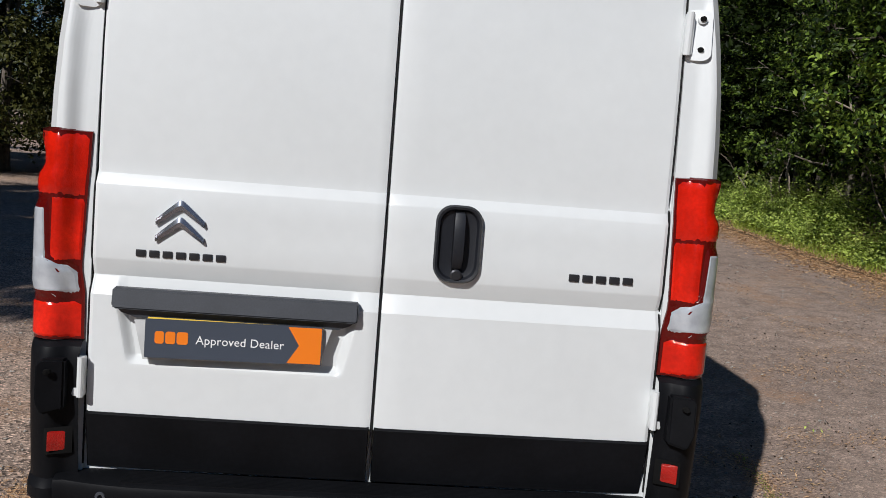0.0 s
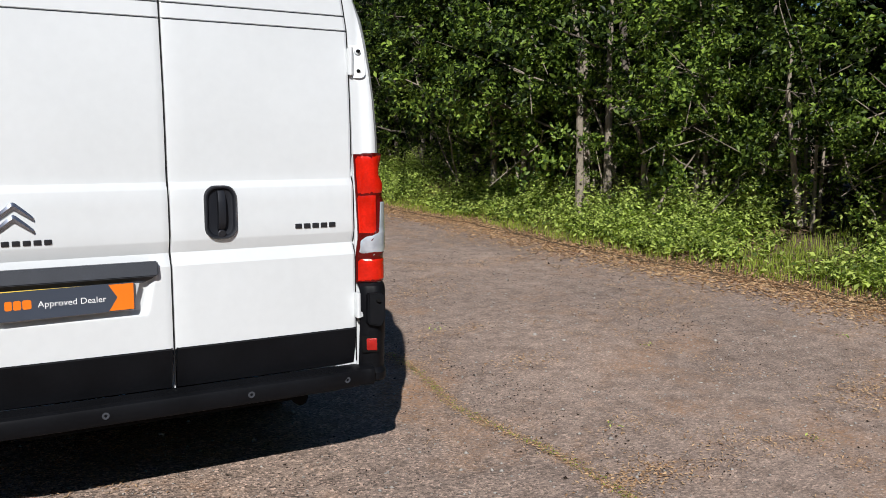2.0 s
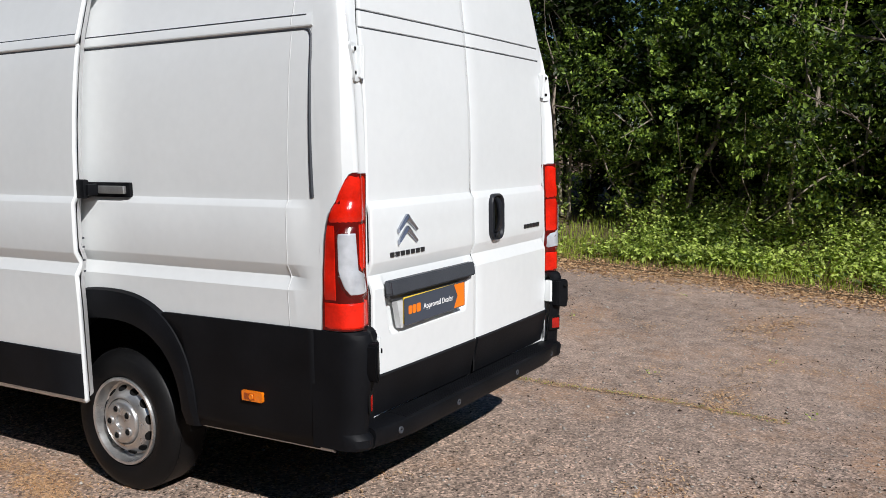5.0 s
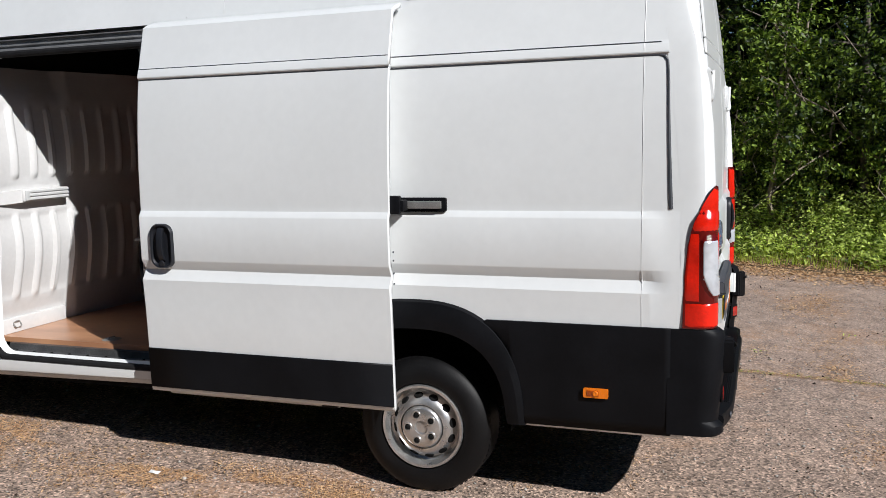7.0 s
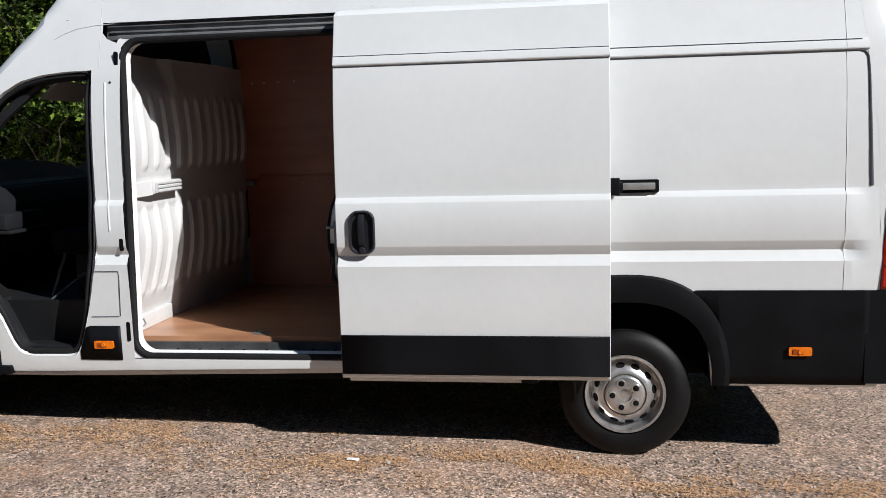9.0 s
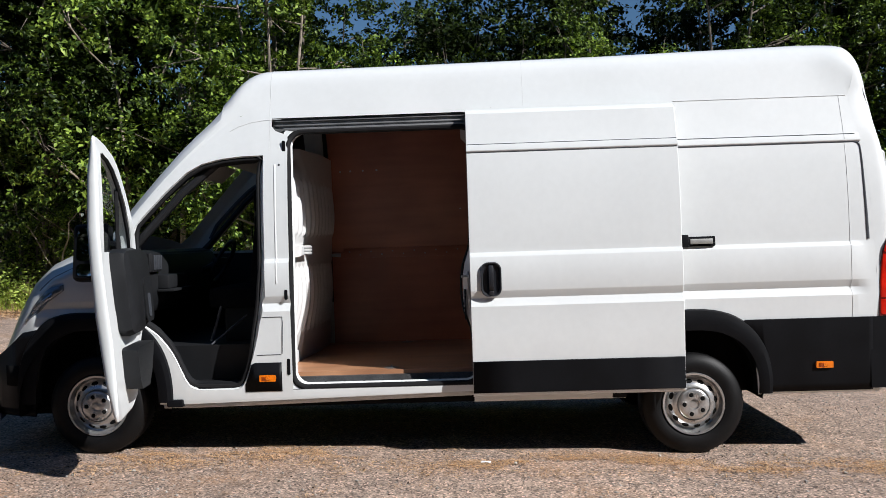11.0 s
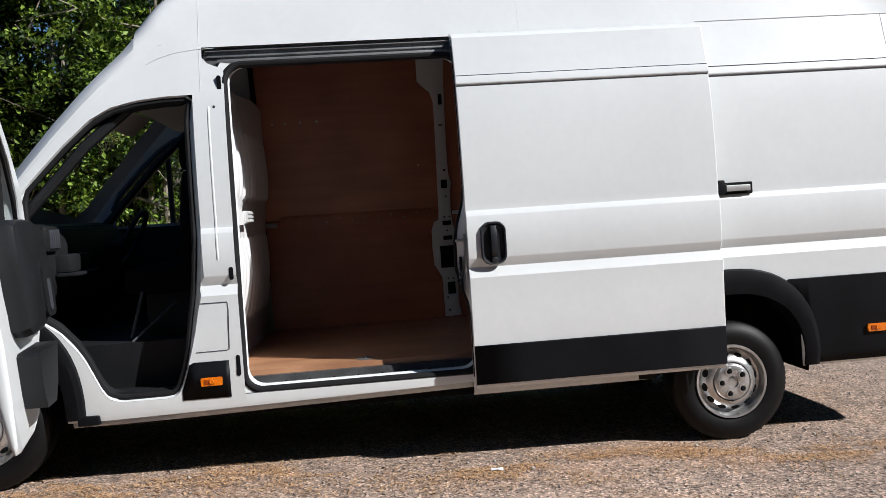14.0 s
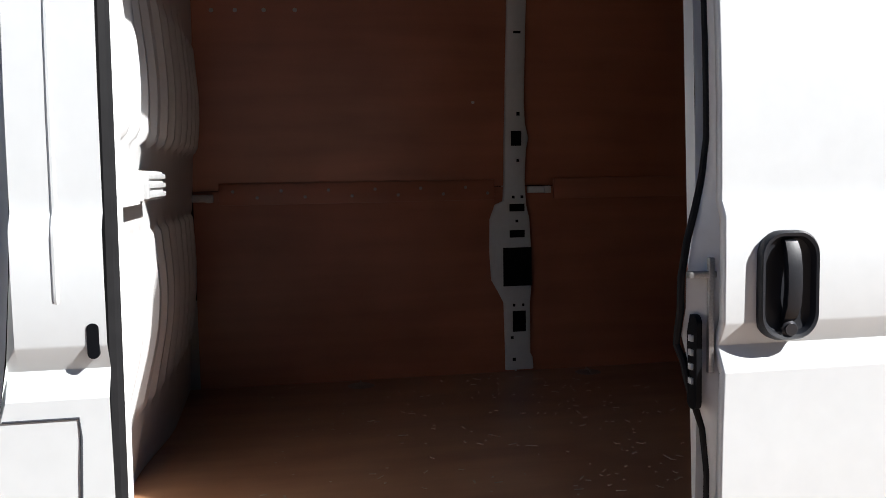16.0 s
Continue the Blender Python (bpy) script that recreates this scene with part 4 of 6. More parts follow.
def marker_lamp(y, z):
    x = -(half(y, z) + 0.014)
    bm = bmesh.new()
    prism(bm, round_rect(-0.055, -0.022, 0.055, 0.022, 0.007, 3), lambda u, v, w: (x - w, y + u, z + v), 0.014)
    bmesh.ops.bevel(bm, geom=[e for e in bm.edges if e.calc_length() > 0.05], offset=0.004, segments=2, affect="EDGES")
    root = part("side_marker_lamp", bm, AMBER, van, "amber side marker lamp")
    bm = bmesh.new()
    add_box(bm, (x - 0.015, y + 0.012, z), (0.004, 0.052, 0.026), 0.002)
    part("lamp_window", bm, AMBER_DEEP, root)
    bm = bmesh.new()
    lathe(bm, [(0.013, 0.0), (0.011, 0.004), (0.008, 0.004), (0.0, 0.002)], Matrix.Translation((x - 0.017, y, z)) @ Matrix.Rotation(radians(-90), 4, "Y"), 14)
    part("bulb_ring", bm, AMBER, root)


marker_lamp(-0.858, 0.581)
marker_lamp(2.83, 0.589)

# door rail on the rear quarter
bm = bmesh.new()
prism(bm, round_rect(-0.17, 1.383, 0.30, 1.448, 0.008, 3), lambda u, v, w: (-(half(u, v) + 0.001 + w), u, v), 0.016)
rail = part("slide_rail", bm, BLACK, van, "black sliding-door rail")
bm = bmesh.new()
add_box(bm, (-0.998, 0.06, 1.416), (0.02, 0.42, 0.034), 0.004)
part("rail_channel", bm, STEEL, rail)

# ---- sliding door, pushed back ----
DY0, DY1, PROUD = 0.072, 1.455, 0.118
slide = tagged(new("sliding_door"), "white steel side door slid open")
slide.parent = van


def slide_patch(name, ys, zs, off, material, parent=slide, thick=0.0, label=""):
    verts = []
    for y in ys:
        for z in zs:
            fold = 0.10 * smooth01((z - 2.312) / 0.05)
            verts.append((-(lerp(WIDTH, z) + PROUD + off - fold), y, z))
    ob = mesh_ob(name, verts, grid_faces(len(ys), len(zs)), material, parent, label)
    if thick:
        s = ob.modifiers.new("thickness", "SOLIDIFY")
        s.thickness, s.offset = thick, -1.0
    return ob


slide_zs = [0.445] + [z for z in ZBREAKS if 0.45 < z < 2.32] + [2.33, 2.338, 2.345, 2.352]
slide_patch("door_skin", [DY0, DY0 + 0.004] + span(DY0 + 0.02, DY1 - 0.02, 8) + [DY1 - 0.004, DY1], slide_zs, 0.0, WHITE, thick=0.022)
slide_patch("lower_trim", span(DY0 + 0.003, DY1 - 0.003, 6), [0.468, 0.472, 0.56, 0.668, 0.675], 0.008, BLACK, thick=0.007, label="black plastic lower trim")
# the sliding door's pressed lines get their shade as grey strips too
bm = bmesh.new()
for z, r in ((2.046, 0.0055), (2.1, 0.0028)):
    tube(bm, [(-(lerp(WIDTH, z) + PROUD - 0.001), y, z) for y in span(DY0 + 0.004, DY1 - 0.004, 6)], r, 6)
part("press_line", bm, LINE_GREY, slide)
# inner shell with its bowed front edge and lock plate
bm = bmesh.new()
edge = [(0.47, 0.0), (0.80, 0.0), (0.90, 0.02), (1.00, 0.075), (1.10, 0.10), (1.22, 0.10), (1.32, 0.075), (1.42, 0.02), (1.52, 0.0), (2.30, 0.0)]
for sgn_y in (1,):
    rows = []
    for z in [0.47, 0.6, 0.72, 0.80, 0.85, 0.9, 0.95, 1.0, 1.05, 1.1, 1.16, 1.22, 1.27, 1.32, 1.37, 1.42, 1.47, 1.52, 1.7, 1.9, 2.1, 2.3]:
        e, x = lerp(edge, z), -(lerp(WIDTH, z) + PROUD)
        rows.append([bm.verts.new(p) for p in ((x + 0.03, DY1 - 0.006, z), (x + 0.045, DY1 - 0.002 + e * 0.2, z), (x + 0.07, DY1 - 0.010 + e * 0.6, z), (x + 0.09, DY1 - 0.03 + e * 0.7, z), (x + 0.09, DY1 - 0.12, z), (x + 0.085, DY0 + 0.05, z), (x + 0.03, DY0 + 0.003, z))])
    for a, b in zip(rows, rows[1:]):
        for i in range(6):
            bm.faces.new((a[i], a[i + 1], b[i + 1], b[i]))
part("inner_panel", bm, WHITE_IN, slide)
bm = bmesh.new()
tube(bm, [(-(lerp(WIDTH, z) + PROUD) + 0.075, DY1 - 0.008 + lerp(edge, z) * 0.68, z) for z in span(0.5, 2.28, 50)], 0.008, 8)
part("edge_seal", bm, RUBBER, slide)
bm = bmesh.new()
xl = -(lerp(WIDTH, 1.05) + PROUD)
prism(bm, round_rect(1.0 - 0.10, -0.022, 1.0 + 0.10, 0.022, 0.018, 4), lambda u, v, w: (xl + 0.052 + v, DY1 + 0.030 + w + 0.0, u + 0.05), 0.012)
plate = part("lock_plate", bm, BLACK, slide, "black lock contact plate")
for i in range(4):
    part("contact", box((xl + 0.052, DY1 + 0.044, 1.01 + 0.03 * i), (0.016, 0.006, 0.013), 0.001), GREYPLATE, plate)
bm = bmesh.new()
add_box(bm, (xl + 0.035, DY1 + 0.03, 1.235), (0.02, 0.06, 0.014), 0.003)
add_box(bm, (xl + 0.03, DY1 + 0.012, 1.15), (0.012, 0.012, 0.24), 0.002)
part("latch_tongue", bm, STEEL, slide)
handle((-(lerp(WIDTH, 1.22) + PROUD) + 0.002, 1.318, 1.212), Matrix.Rotation(radians(-90), 4, "Z"), slide, 0.135, 0.225)
# roller bracket at the back edge
bm = bmesh.new()
add_box(bm, (-1.035, 0.04, 1.416), (0.055, 0.06, 0.05), 0.006)
add_box(bm, (-1.06, 0.055, 1.42), (0.03, 0.06, 0.085), 0.008)
part("roller_bracket", bm, BLACK, slide)
for z in (1.20, 1.16, 1.10, 1.05):
    part("edge_plug", box((-1.055, DY0 - 0.001, z), (0.010, 0.004, 0.009), 0.001), BARGREY, slide)

# ---- sliding door opening ----
loop = [(y, z) for y, z in round_rect(1.40, 0.515, 2.668, 2.248, 0.10, 8)]
bm = bmesh.new()
tube(bm, [(-(min(0.955, lerp(WIDTH, z) - 0.022)), y, z) for y, z in loop], 0.021, 10, closed=True)
part("opening_seal", bm, RUBBER, van, "black rubber seal round the load opening")
bm = bmesh.new()
rr = round_rect(1.39, 0.505, 2.675, 2.254, 0.105, 8)
rr2 = round_rect(1.42, 0.54, 2.645, 2.236, 0.09, 8)
ringA = [bm.verts.new((-(lerp(WIDTH, z) - 0.012), y, z)) for y, z in rr]
ringB = [bm.verts.new((-(lerp(WIDTH, z) - 0.075), y, z)) for y, z in rr2]
big = [bm.verts.new((-(lerp(WIDTH, min(2.345, max(0.5, z))) - 0.004), y, z)) for y, z in round_rect(1.36, 0.49, 2.69, 2.258, 0.02, 8)]
for a, b in ((big, ringA), (ringA, ringB)):
    for i in range(len(a)):
        bm.faces.new((a[i], a[(i + 1) % len(a)], b[(i + 1) % len(b)], b[i]))
part("opening_frame", bm, WHITE, van)
# top rail in its dark recess
bm = bmesh.new()
add_box(bm, (-0.775, 2.098, 2.302), (0.09, 1.356, 0.095), 0.004)
part("top_rail_recess", bm, RAILGREY, van)
bm = bmesh.new()
add_box(bm, (-0.846, 2.06, 2.264), (0.042, 1.27, 0.020), 0.004)
add_box(bm, (-0.825, 2.09, 2.296), (0.012, 1.32, 0.010), 0.002)
add_box(bm, (-0.83, 2.095, 2.325), (0.012, 1.33, 0.006), 0.002)
part("top_rail", bm, RAILGREY, van, "grey steel upper door rail")
# threshold with its track
bm = bmesh.new()
prism(bm, [(-0.972, 0.508), (-0.90, 0.512), (-0.895, 0.535), (-0.845, 0.535), (-0.84, 0.57), (-0.80, 0.572), (-0.80, 0.50), (-0.972, 0.49)], lambda u, v, w: (u, 1.40 + w, v), 1.27)
th = part("threshold_track", bm, TRACKGREY, van, "bare metal door threshold")
for i in range(9):
    bm = bmesh.new()
    lathe(bm, [(0.0, 0.003), (0.007, 0.003), (0.008, 0.0)], Matrix.Translation((-0.868, 1.55 + 0.13 * i, 0.536)), 10)
    part("rivet", bm, UNDER, th)
# latches on the pillar
for z, h in ((2.135, 0.05), (1.145, 0.034), (0.66, 0.055)):
    bm = bmesh.new()
    prism(bm, round_rect(-0.011, -h, 0.011, h, 0.010, 4), lambda u, v, w: (-(lerp(WIDTH, z) - 0.008 + w * 1.0), 2.690 + u, z + v), 0.010)
    part("striker_plate", bm, BLACK, van)
bm = bmesh.new()
tube(bm, [side_pt(-1, 2.752, z, -0.0045 if 1.22 < z < 2.02 else -0.012) for z in span(1.18, 2.06, 60)], 0.008, 10)
part("pillar_bead", bm, WHITE, van)
bm = bmesh.new()
lathe(bm, [(0.0, 0.004), (0.007, 0.003), (0.008, 0.0)], Matrix.Translation((-lerp(WIDTH, 2.02), 2.722, 2.02)) @ Matrix.Rotation(radians(-90), 4, "Y"), 10)
part("pillar_screw", bm, BARGREY, van)
seam("pillar_line", [(2.858, 0.998), (2.722, 0.998), (2.720, 0.96), (2.730, 0.75), (2.745, 0.745), (2.90, 0.743)], 0.0025, LINE_GREY)

# ---- load space ----
def flat(name, quad, material, parent=van, label=""):
    return mesh_ob(name, quad, [(0, 1, 2, 3)], material, parent, label, smooth=False)


bm = bmesh.new()
prism(bm, [(-0.815, 0.55), (-0.815, 2.79), (0.905, 2.79), (0.905, 0.55), (0.585, 0.55), (0.585, -1.2), (-0.585, -1.2), (-0.585, 0.55)], lambda u, v, w: (u, v, 0.57 + w), 0.03)
part("ply_floor", bm, PLYFLOOR, van, "worn brown plywood load floor")
wall_x = lambda z: lerp([(0.5, 0.905), (1.40, 0.90), (1.9, 0.875), (2.3, 0.815), (2.45, 0.755), (2.6, 0.66)], z)
for y0, y1 in ((1.345, 2.66), (0.10, 1.335), (-0.95, 0.09)):
    for z0, z1 in ((0.60, 1.397), (1.40, 2.60)):
        bm = bmesh.new()
        prism(bm, [(y0, z0), (y1, z0)] + [(y1, z) for z in span(z0, z1, 5)[1:]] + [(y0, z) for z in span(z1, z0, 5)[:-1]], lambda u, v, w: (wall_x(v) + w, u, v), 0.009)
        part("ply_wall", bm, PLYWALL, van, "dark red-brown plywood wall lining")
bm = bmesh.new()
for y0, y1 in ((1.43, 2.56), (0.25, 1.17)):
    add_box(bm, (0.892, (y0 + y1) / 2, 1.385), (0.014, y1 - y0, 0.085), 0.002)
strip = part("ply_strip", bm, PLYWALL, van, "plywood joint strip with screws")
for i in range(12):
    bm = bmesh.new()
    lathe(bm, [(0.0, 0.003), (0.006, 0.002), (0.007, 0.0)], Matrix.Translation((0.885, 1.46 + 0.095 * i, 1.385 + (0.012 if i % 2 else -0.014))) @ Matrix.Rotation(radians(-90), 4, "Y"), 8)
    part("screw_head", bm, STEEL, strip)
for y, z in ((2.56, 2.10), (2.47, 2.102), (2.36, 2.104), (2.24, 2.106), (1.80, 2.11), (1.52, 1.75)):
    bm = bmesh.new()
    lathe(bm, [(0.0, 0.003), (0.008, 0.002), (0.009, 0.0)], Matrix.Translation((wall_x(z) - 0.001, y, z)) @ Matrix.Rotation(radians(-90), 4, "Y"), 8)
    part("wall_screw", bm, GREYPLATE, van)
# pale scuffs and chips of dust on the load floor
bm = bmesh.new()
rs = random.Random(21)
for k in range(200):
    x, y, a, l = rs.uniform(-0.7, 0.85), rs.uniform(0.9, 2.4) if k % 3 else rs.uniform(1.1, 1.6), rs.uniform(0, 3.14), 0.006 + 0.03 * rs.random() ** 3
    add_box(bm, (x, y, 0.6008), (l, 0.003 + 0.003 * rs.random(), 0.0012), 0.0, rot=Matrix.Rotation(a, 3, "Z"))
tagged(part("floor_scuffs", bm, SCUFF, van, smooth=False), kind="stuff")
# bare metal pillar between the boards
pil = [(0.61, 1.262, 1.39), (0.66, 1.265, 1.39), (0.68, 1.275, 1.39), (0.90, 1.275, 1.395), (0.95, 1.27, 1.42), (1.00, 1.268, 1.448), (1.12, 1.268, 1.455), (1.26, 1.275, 1.452), (1.32, 1.29, 1.43), (1.335, 1.29, 1.395), (1.42, 1.295, 1.39), (1.55, 1.29, 1.39), (1.60, 1.28, 1.39), (1.66, 1.295, 1.388), (1.75, 1.30, 1.387), (2.05, 1.30, 1.385), (2.20, 1.30, 1.388), (2.27, 1.30, 1.41), (2.32, 1.30, 1.47), (2.35, 1.30, 1.50), (2.58, 1.30, 1.51)]
bm = bmesh.new()
rows = []
for z, a, b in pil:
    rows.append([bm.verts.new(p) for p in [(wall_x(z) + dx, y, z) for dx, y in ((0.02, a), (-0.015, a + 0.004), (-0.019, a + 0.012), (-0.019, b - 0.012), (-0.015, b - 0.004), (0.02, b))]])
for a, b in zip(rows, rows[1:]):
    for i in range(5):
        bm.faces.new((a[i], a[i + 1], b[i + 1], b[i]))
pillar = part("inner_pillar", bm, WHITE_IN, van, "painted steel pillar with punched holes")
for y, z, w, h in ((1.334, 1.055, 0.125, 0.165), (1.334, 1.307, 0.066, 0.032), (1.334, 1.196, 0.066, 0.032), (1.328, 0.82, 0.058, 0.09), (1.338, 1.598, 0.045, 0.062), (1.34, 2.006, 0.032, 0.06), (1.335, 2.215, 0.028, 0.075), (1.458, 2.475, 0.05, 0.12), (1.352, 0.655, 0.014, 0.014), (1.33, 1.505, 0.012, 0.012), (1.33, 1.70, 0.014, 0.016), (1.35, 0.89, 0.01, 0.012), (1.31, 0.89, 0.01, 0.012), (1.35, 1.352, 0.012, 0.012), (1.312, 1.352, 0.012, 0.012), (1.335, 1.25, 0.012, 0.012), (1.335, 1.85, 0.012, 0.012), (1.36, 0.75, 0.012, 0.012)):
    part("punched_hole", box((wall_x(z) - 0.0192, y, z), (0.002, w, h), 0.0008, rot=Matrix.Rotation(math.atan2(wall_x(z - 0.1) - wall_x(z + 0.1), -0.2) + math.pi, 3, "Y")), UNDER, pillar)
bm = bmesh.new()
add_box(bm, (0.875, 1.24, 1.382), (0.02, 0.10, 0.028), 0.004)
add_box(bm, (0.865, 1.205, 1.382), (0.02, 0.03, 0.03), 0.004)
part("lashing_eye", bm, WHITE_IN, van)
bm = bmesh.new()
add_box(bm, (0.875, 2.625, 1.373), (0.02, 0.09, 0.03), 0.004)
add_box(bm, (0.86, 2.595, 1.37), (0.02, 0.03, 0.03), 0.004)
part("lashing_eye", bm, STEEL, van)
for x, y in ((0.80, 2.02), (0.80, 1.05), (-0.72, 2.02)):
    bm = bmesh.new()
    lathe(bm, [(0.0, 0.004), (0.045, 0.004), (0.055, 0.0)], Matrix.Translation((x, y, 0.601)), 20)
    tube(bm, [(x - 0.03, y, 0.604), (x - 0.02, y, 0.615), (x + 0.02, y, 0.615), (x + 0.03, y, 0.604)], 0.004, 6)
    part("floor_ring", bm, STEEL, van)
# ribbed bulkhead: leans forward towards its foot on the nearside, a stepped pressing with upright ribs
NEAR_FACE = [(0.60, 2.800), (0.72, 2.765), (0.82, 2.735), (1.03, 2.700), (1.18, 2.682), (1.37, 2.690), (1.47, 2.690), (1.52, 2.676), (1.90, 2.672), (2.02, 2.69), (2.10, 2.73), (2.20, 2.77)]
FAR_FACE = [(0.60, 2.700), (0.80, 2.690), (1.10, 2.678), (1.80, 2.640), (2.20, 2.635)]


def bulkhead_y(x, z):
    t = smooth01((x + 0.30) / 0.10) * 0.45 + smooth01((x + 0.2) / 0.6) * 0.55
    y = lerp(NEAR_FACE, z) * (1 - t) + lerp(FAR_FACE, z) * t
    ph = ((x + 0.915) / 0.148) % 1.0
    rib = smooth01((0.17 - abs(ph - 0.5)) / 0.07)
    live = smooth01((z - 0.80) / 0.04) * smooth01((1.33 - z) / 0.03) + smooth01((z - 1.53) / 0.03) * smooth01((1.98 - z) / 0.05)
    y -= 0.021 * rib * live
    y += 0.010 * math.sin((z - 0.62) * 10.5) * live  # the pressing swells and sinks down its height
    y += 0.05 * smooth01((-0.80 - x) / 0.10) * smooth01((z - 1.50) / 0.05)  # recessed strip beside the pillar
    return y


bm = bmesh.new()
xs = [-0.93, -0.915] + span(-0.90, 0.90, 145)
zs = [0.60, 0.66, 0.70, 0.72, 0.76, 0.80, 0.815, 0.83, 0.85] + span(0.90, 1.25, 8) + [1.29, 1.305, 1.32, 1.335, 1.36, 1.40, 1.47, 1.50, 1.52, 1.535, 1.55, 1.57] + span(1.62, 1.88, 6) + [1.92, 1.94, 1.96, 1.985, 2.02, 2.06, 2.10, 2.15, 2.20]
rows = [[bm.verts.new((x * lerp([(1.9, 1.0), (2.1, 0.96), (2.3, 0.90)], z), bulkhead_y(x, z), z)) for x in xs] for z in zs]
for a, b in zip(rows, rows[1:]):
    for i in range(len(xs) - 1):
        bm.faces.new((a[i], a[i + 1], b[i + 1], b[i]))
part("bulkhead", bm, WHITE_IN, van, "white ribbed steel bulkhead behind the cab", angle=40)
# shelf rail across its middle: a tapered arm and a grooved metal channel
bm = bmesh.new()
prism(bm, [(-0.90, 2.70), (-0.68, 2.637), (-0.68, 2.70)], lambda u, v, w: (u, v, 1.395 + w + 0.05 * (u + 0.68)), 0.075)
add_box(bm, (-0.50, 2.662, 1.435), (0.37, 0.065, 0.070), 0.006)
rail_arm = part("bulkhead_rail", bm, WHITE_IN, van, "white pressed rail across the bulkhead")
bm = bmesh.new()
for z in (1.413, 1.435, 1.457):
    add_box(bm, (-0.49, 2.627, z), (0.34, 0.010, 0.012), 0.002)
add_box(bm, (-0.655, 2.626, 1.435), (0.03, 0.012, 0.060), 0.003)
part("channel_lip", bm, GREYPLATE, rail_arm)
# slots pressed beside the pillar and the drain ring at the foot
bm = bmesh.new()
for z, h in ((1.90, 0.07), (1.73, 0.07), (1.585, 0.05)):
    y = bulkhead_y(-0.86, z)
    add_box(bm, (-0.862, y - 0.003, z), (0.012, 0.006, h), 0.002)
part("pressed_slot", bm, UNDER, van)
bm = bmesh.new()
add_box(bm, (-0.60, 2.765, 0.645), (0.62, 0.03, 0.09), 0.008)
part("foot_rail", bm, WHITE_IN, van)
bm = bmesh.new()
tube(bm, [(-0.70 + 0.028 * math.cos(t), 2.745 + 0.006 * math.sin(3 * t), 0.65 + 0.022 * math.sin(t)) for t in span(0, 2 * math.pi * 15 / 16, 16)], 0.004, 6, closed=True)
part("lashing_ring", bm, STEEL, van)
# near-black sheet over the bulkhead's top
mesh_ob("upper_lining", [(s * x, y, z) for x, y, z in ((0.86, 2.76, 2.14), (0.84, 2.85, 2.20), (0.62, 2.85, 2.62)) for s in (-1, 1)], grid_faces(3, 2), SOFTBLACK, van)
# inner skins that close the load space, those of the ceiling and offside near-black
flat("load_ceiling", [(-0.67, -0.98, 2.62), (0.67, -0.98, 2.62), (0.67, 2.86, 2.62), (-0.67, 2.86, 2.62)], INNER_BLACK)
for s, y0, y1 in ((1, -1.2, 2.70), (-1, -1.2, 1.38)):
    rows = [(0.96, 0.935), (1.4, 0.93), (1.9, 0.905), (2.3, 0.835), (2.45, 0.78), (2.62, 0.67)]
    mesh_ob("inner_side_skin", [(s * x, y, z) for y in (y0, y1) for z, x in rows], grid_faces(2, len(rows)), INNER_BLACK if s > 0 else WHITE_IN, van)
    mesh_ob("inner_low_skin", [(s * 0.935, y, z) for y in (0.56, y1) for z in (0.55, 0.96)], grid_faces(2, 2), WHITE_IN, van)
flat("inner_top_skin", [(-0.80, 1.38, 2.36), (-0.80, 2.70, 2.36), (-0.66, 2.70, 2.63), (-0.66, 1.38, 2.63)], INNER_BLACK)
mesh_ob("rear_inner_skin", [(s * x, y, z) for x, y, z in ((0.9, -1.22, 0.55), (0.9, -1.22, 1.5), (0.84, -1.12, 2.2), (0.66, -0.98, 2.62)) for s in (-1, 1)], grid_faces(4, 2), WHITE_IN, van)
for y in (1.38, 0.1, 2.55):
    part("roof_bow", box((0, y, 2.60), (1.26, 0.07, 0.05), 0.01), INNER_BLACK, van)
mesh_ob("cab_back_skin", [(s * x, 2.87, z) for x, z in ((0.93, 0.5), (0.93, 1.5), (0.86, 2.1), (0.80, 2.33), (0.62, 2.62)) for s in (-1, 1)], grid_faces(5, 2), SOFTBLACK, van)


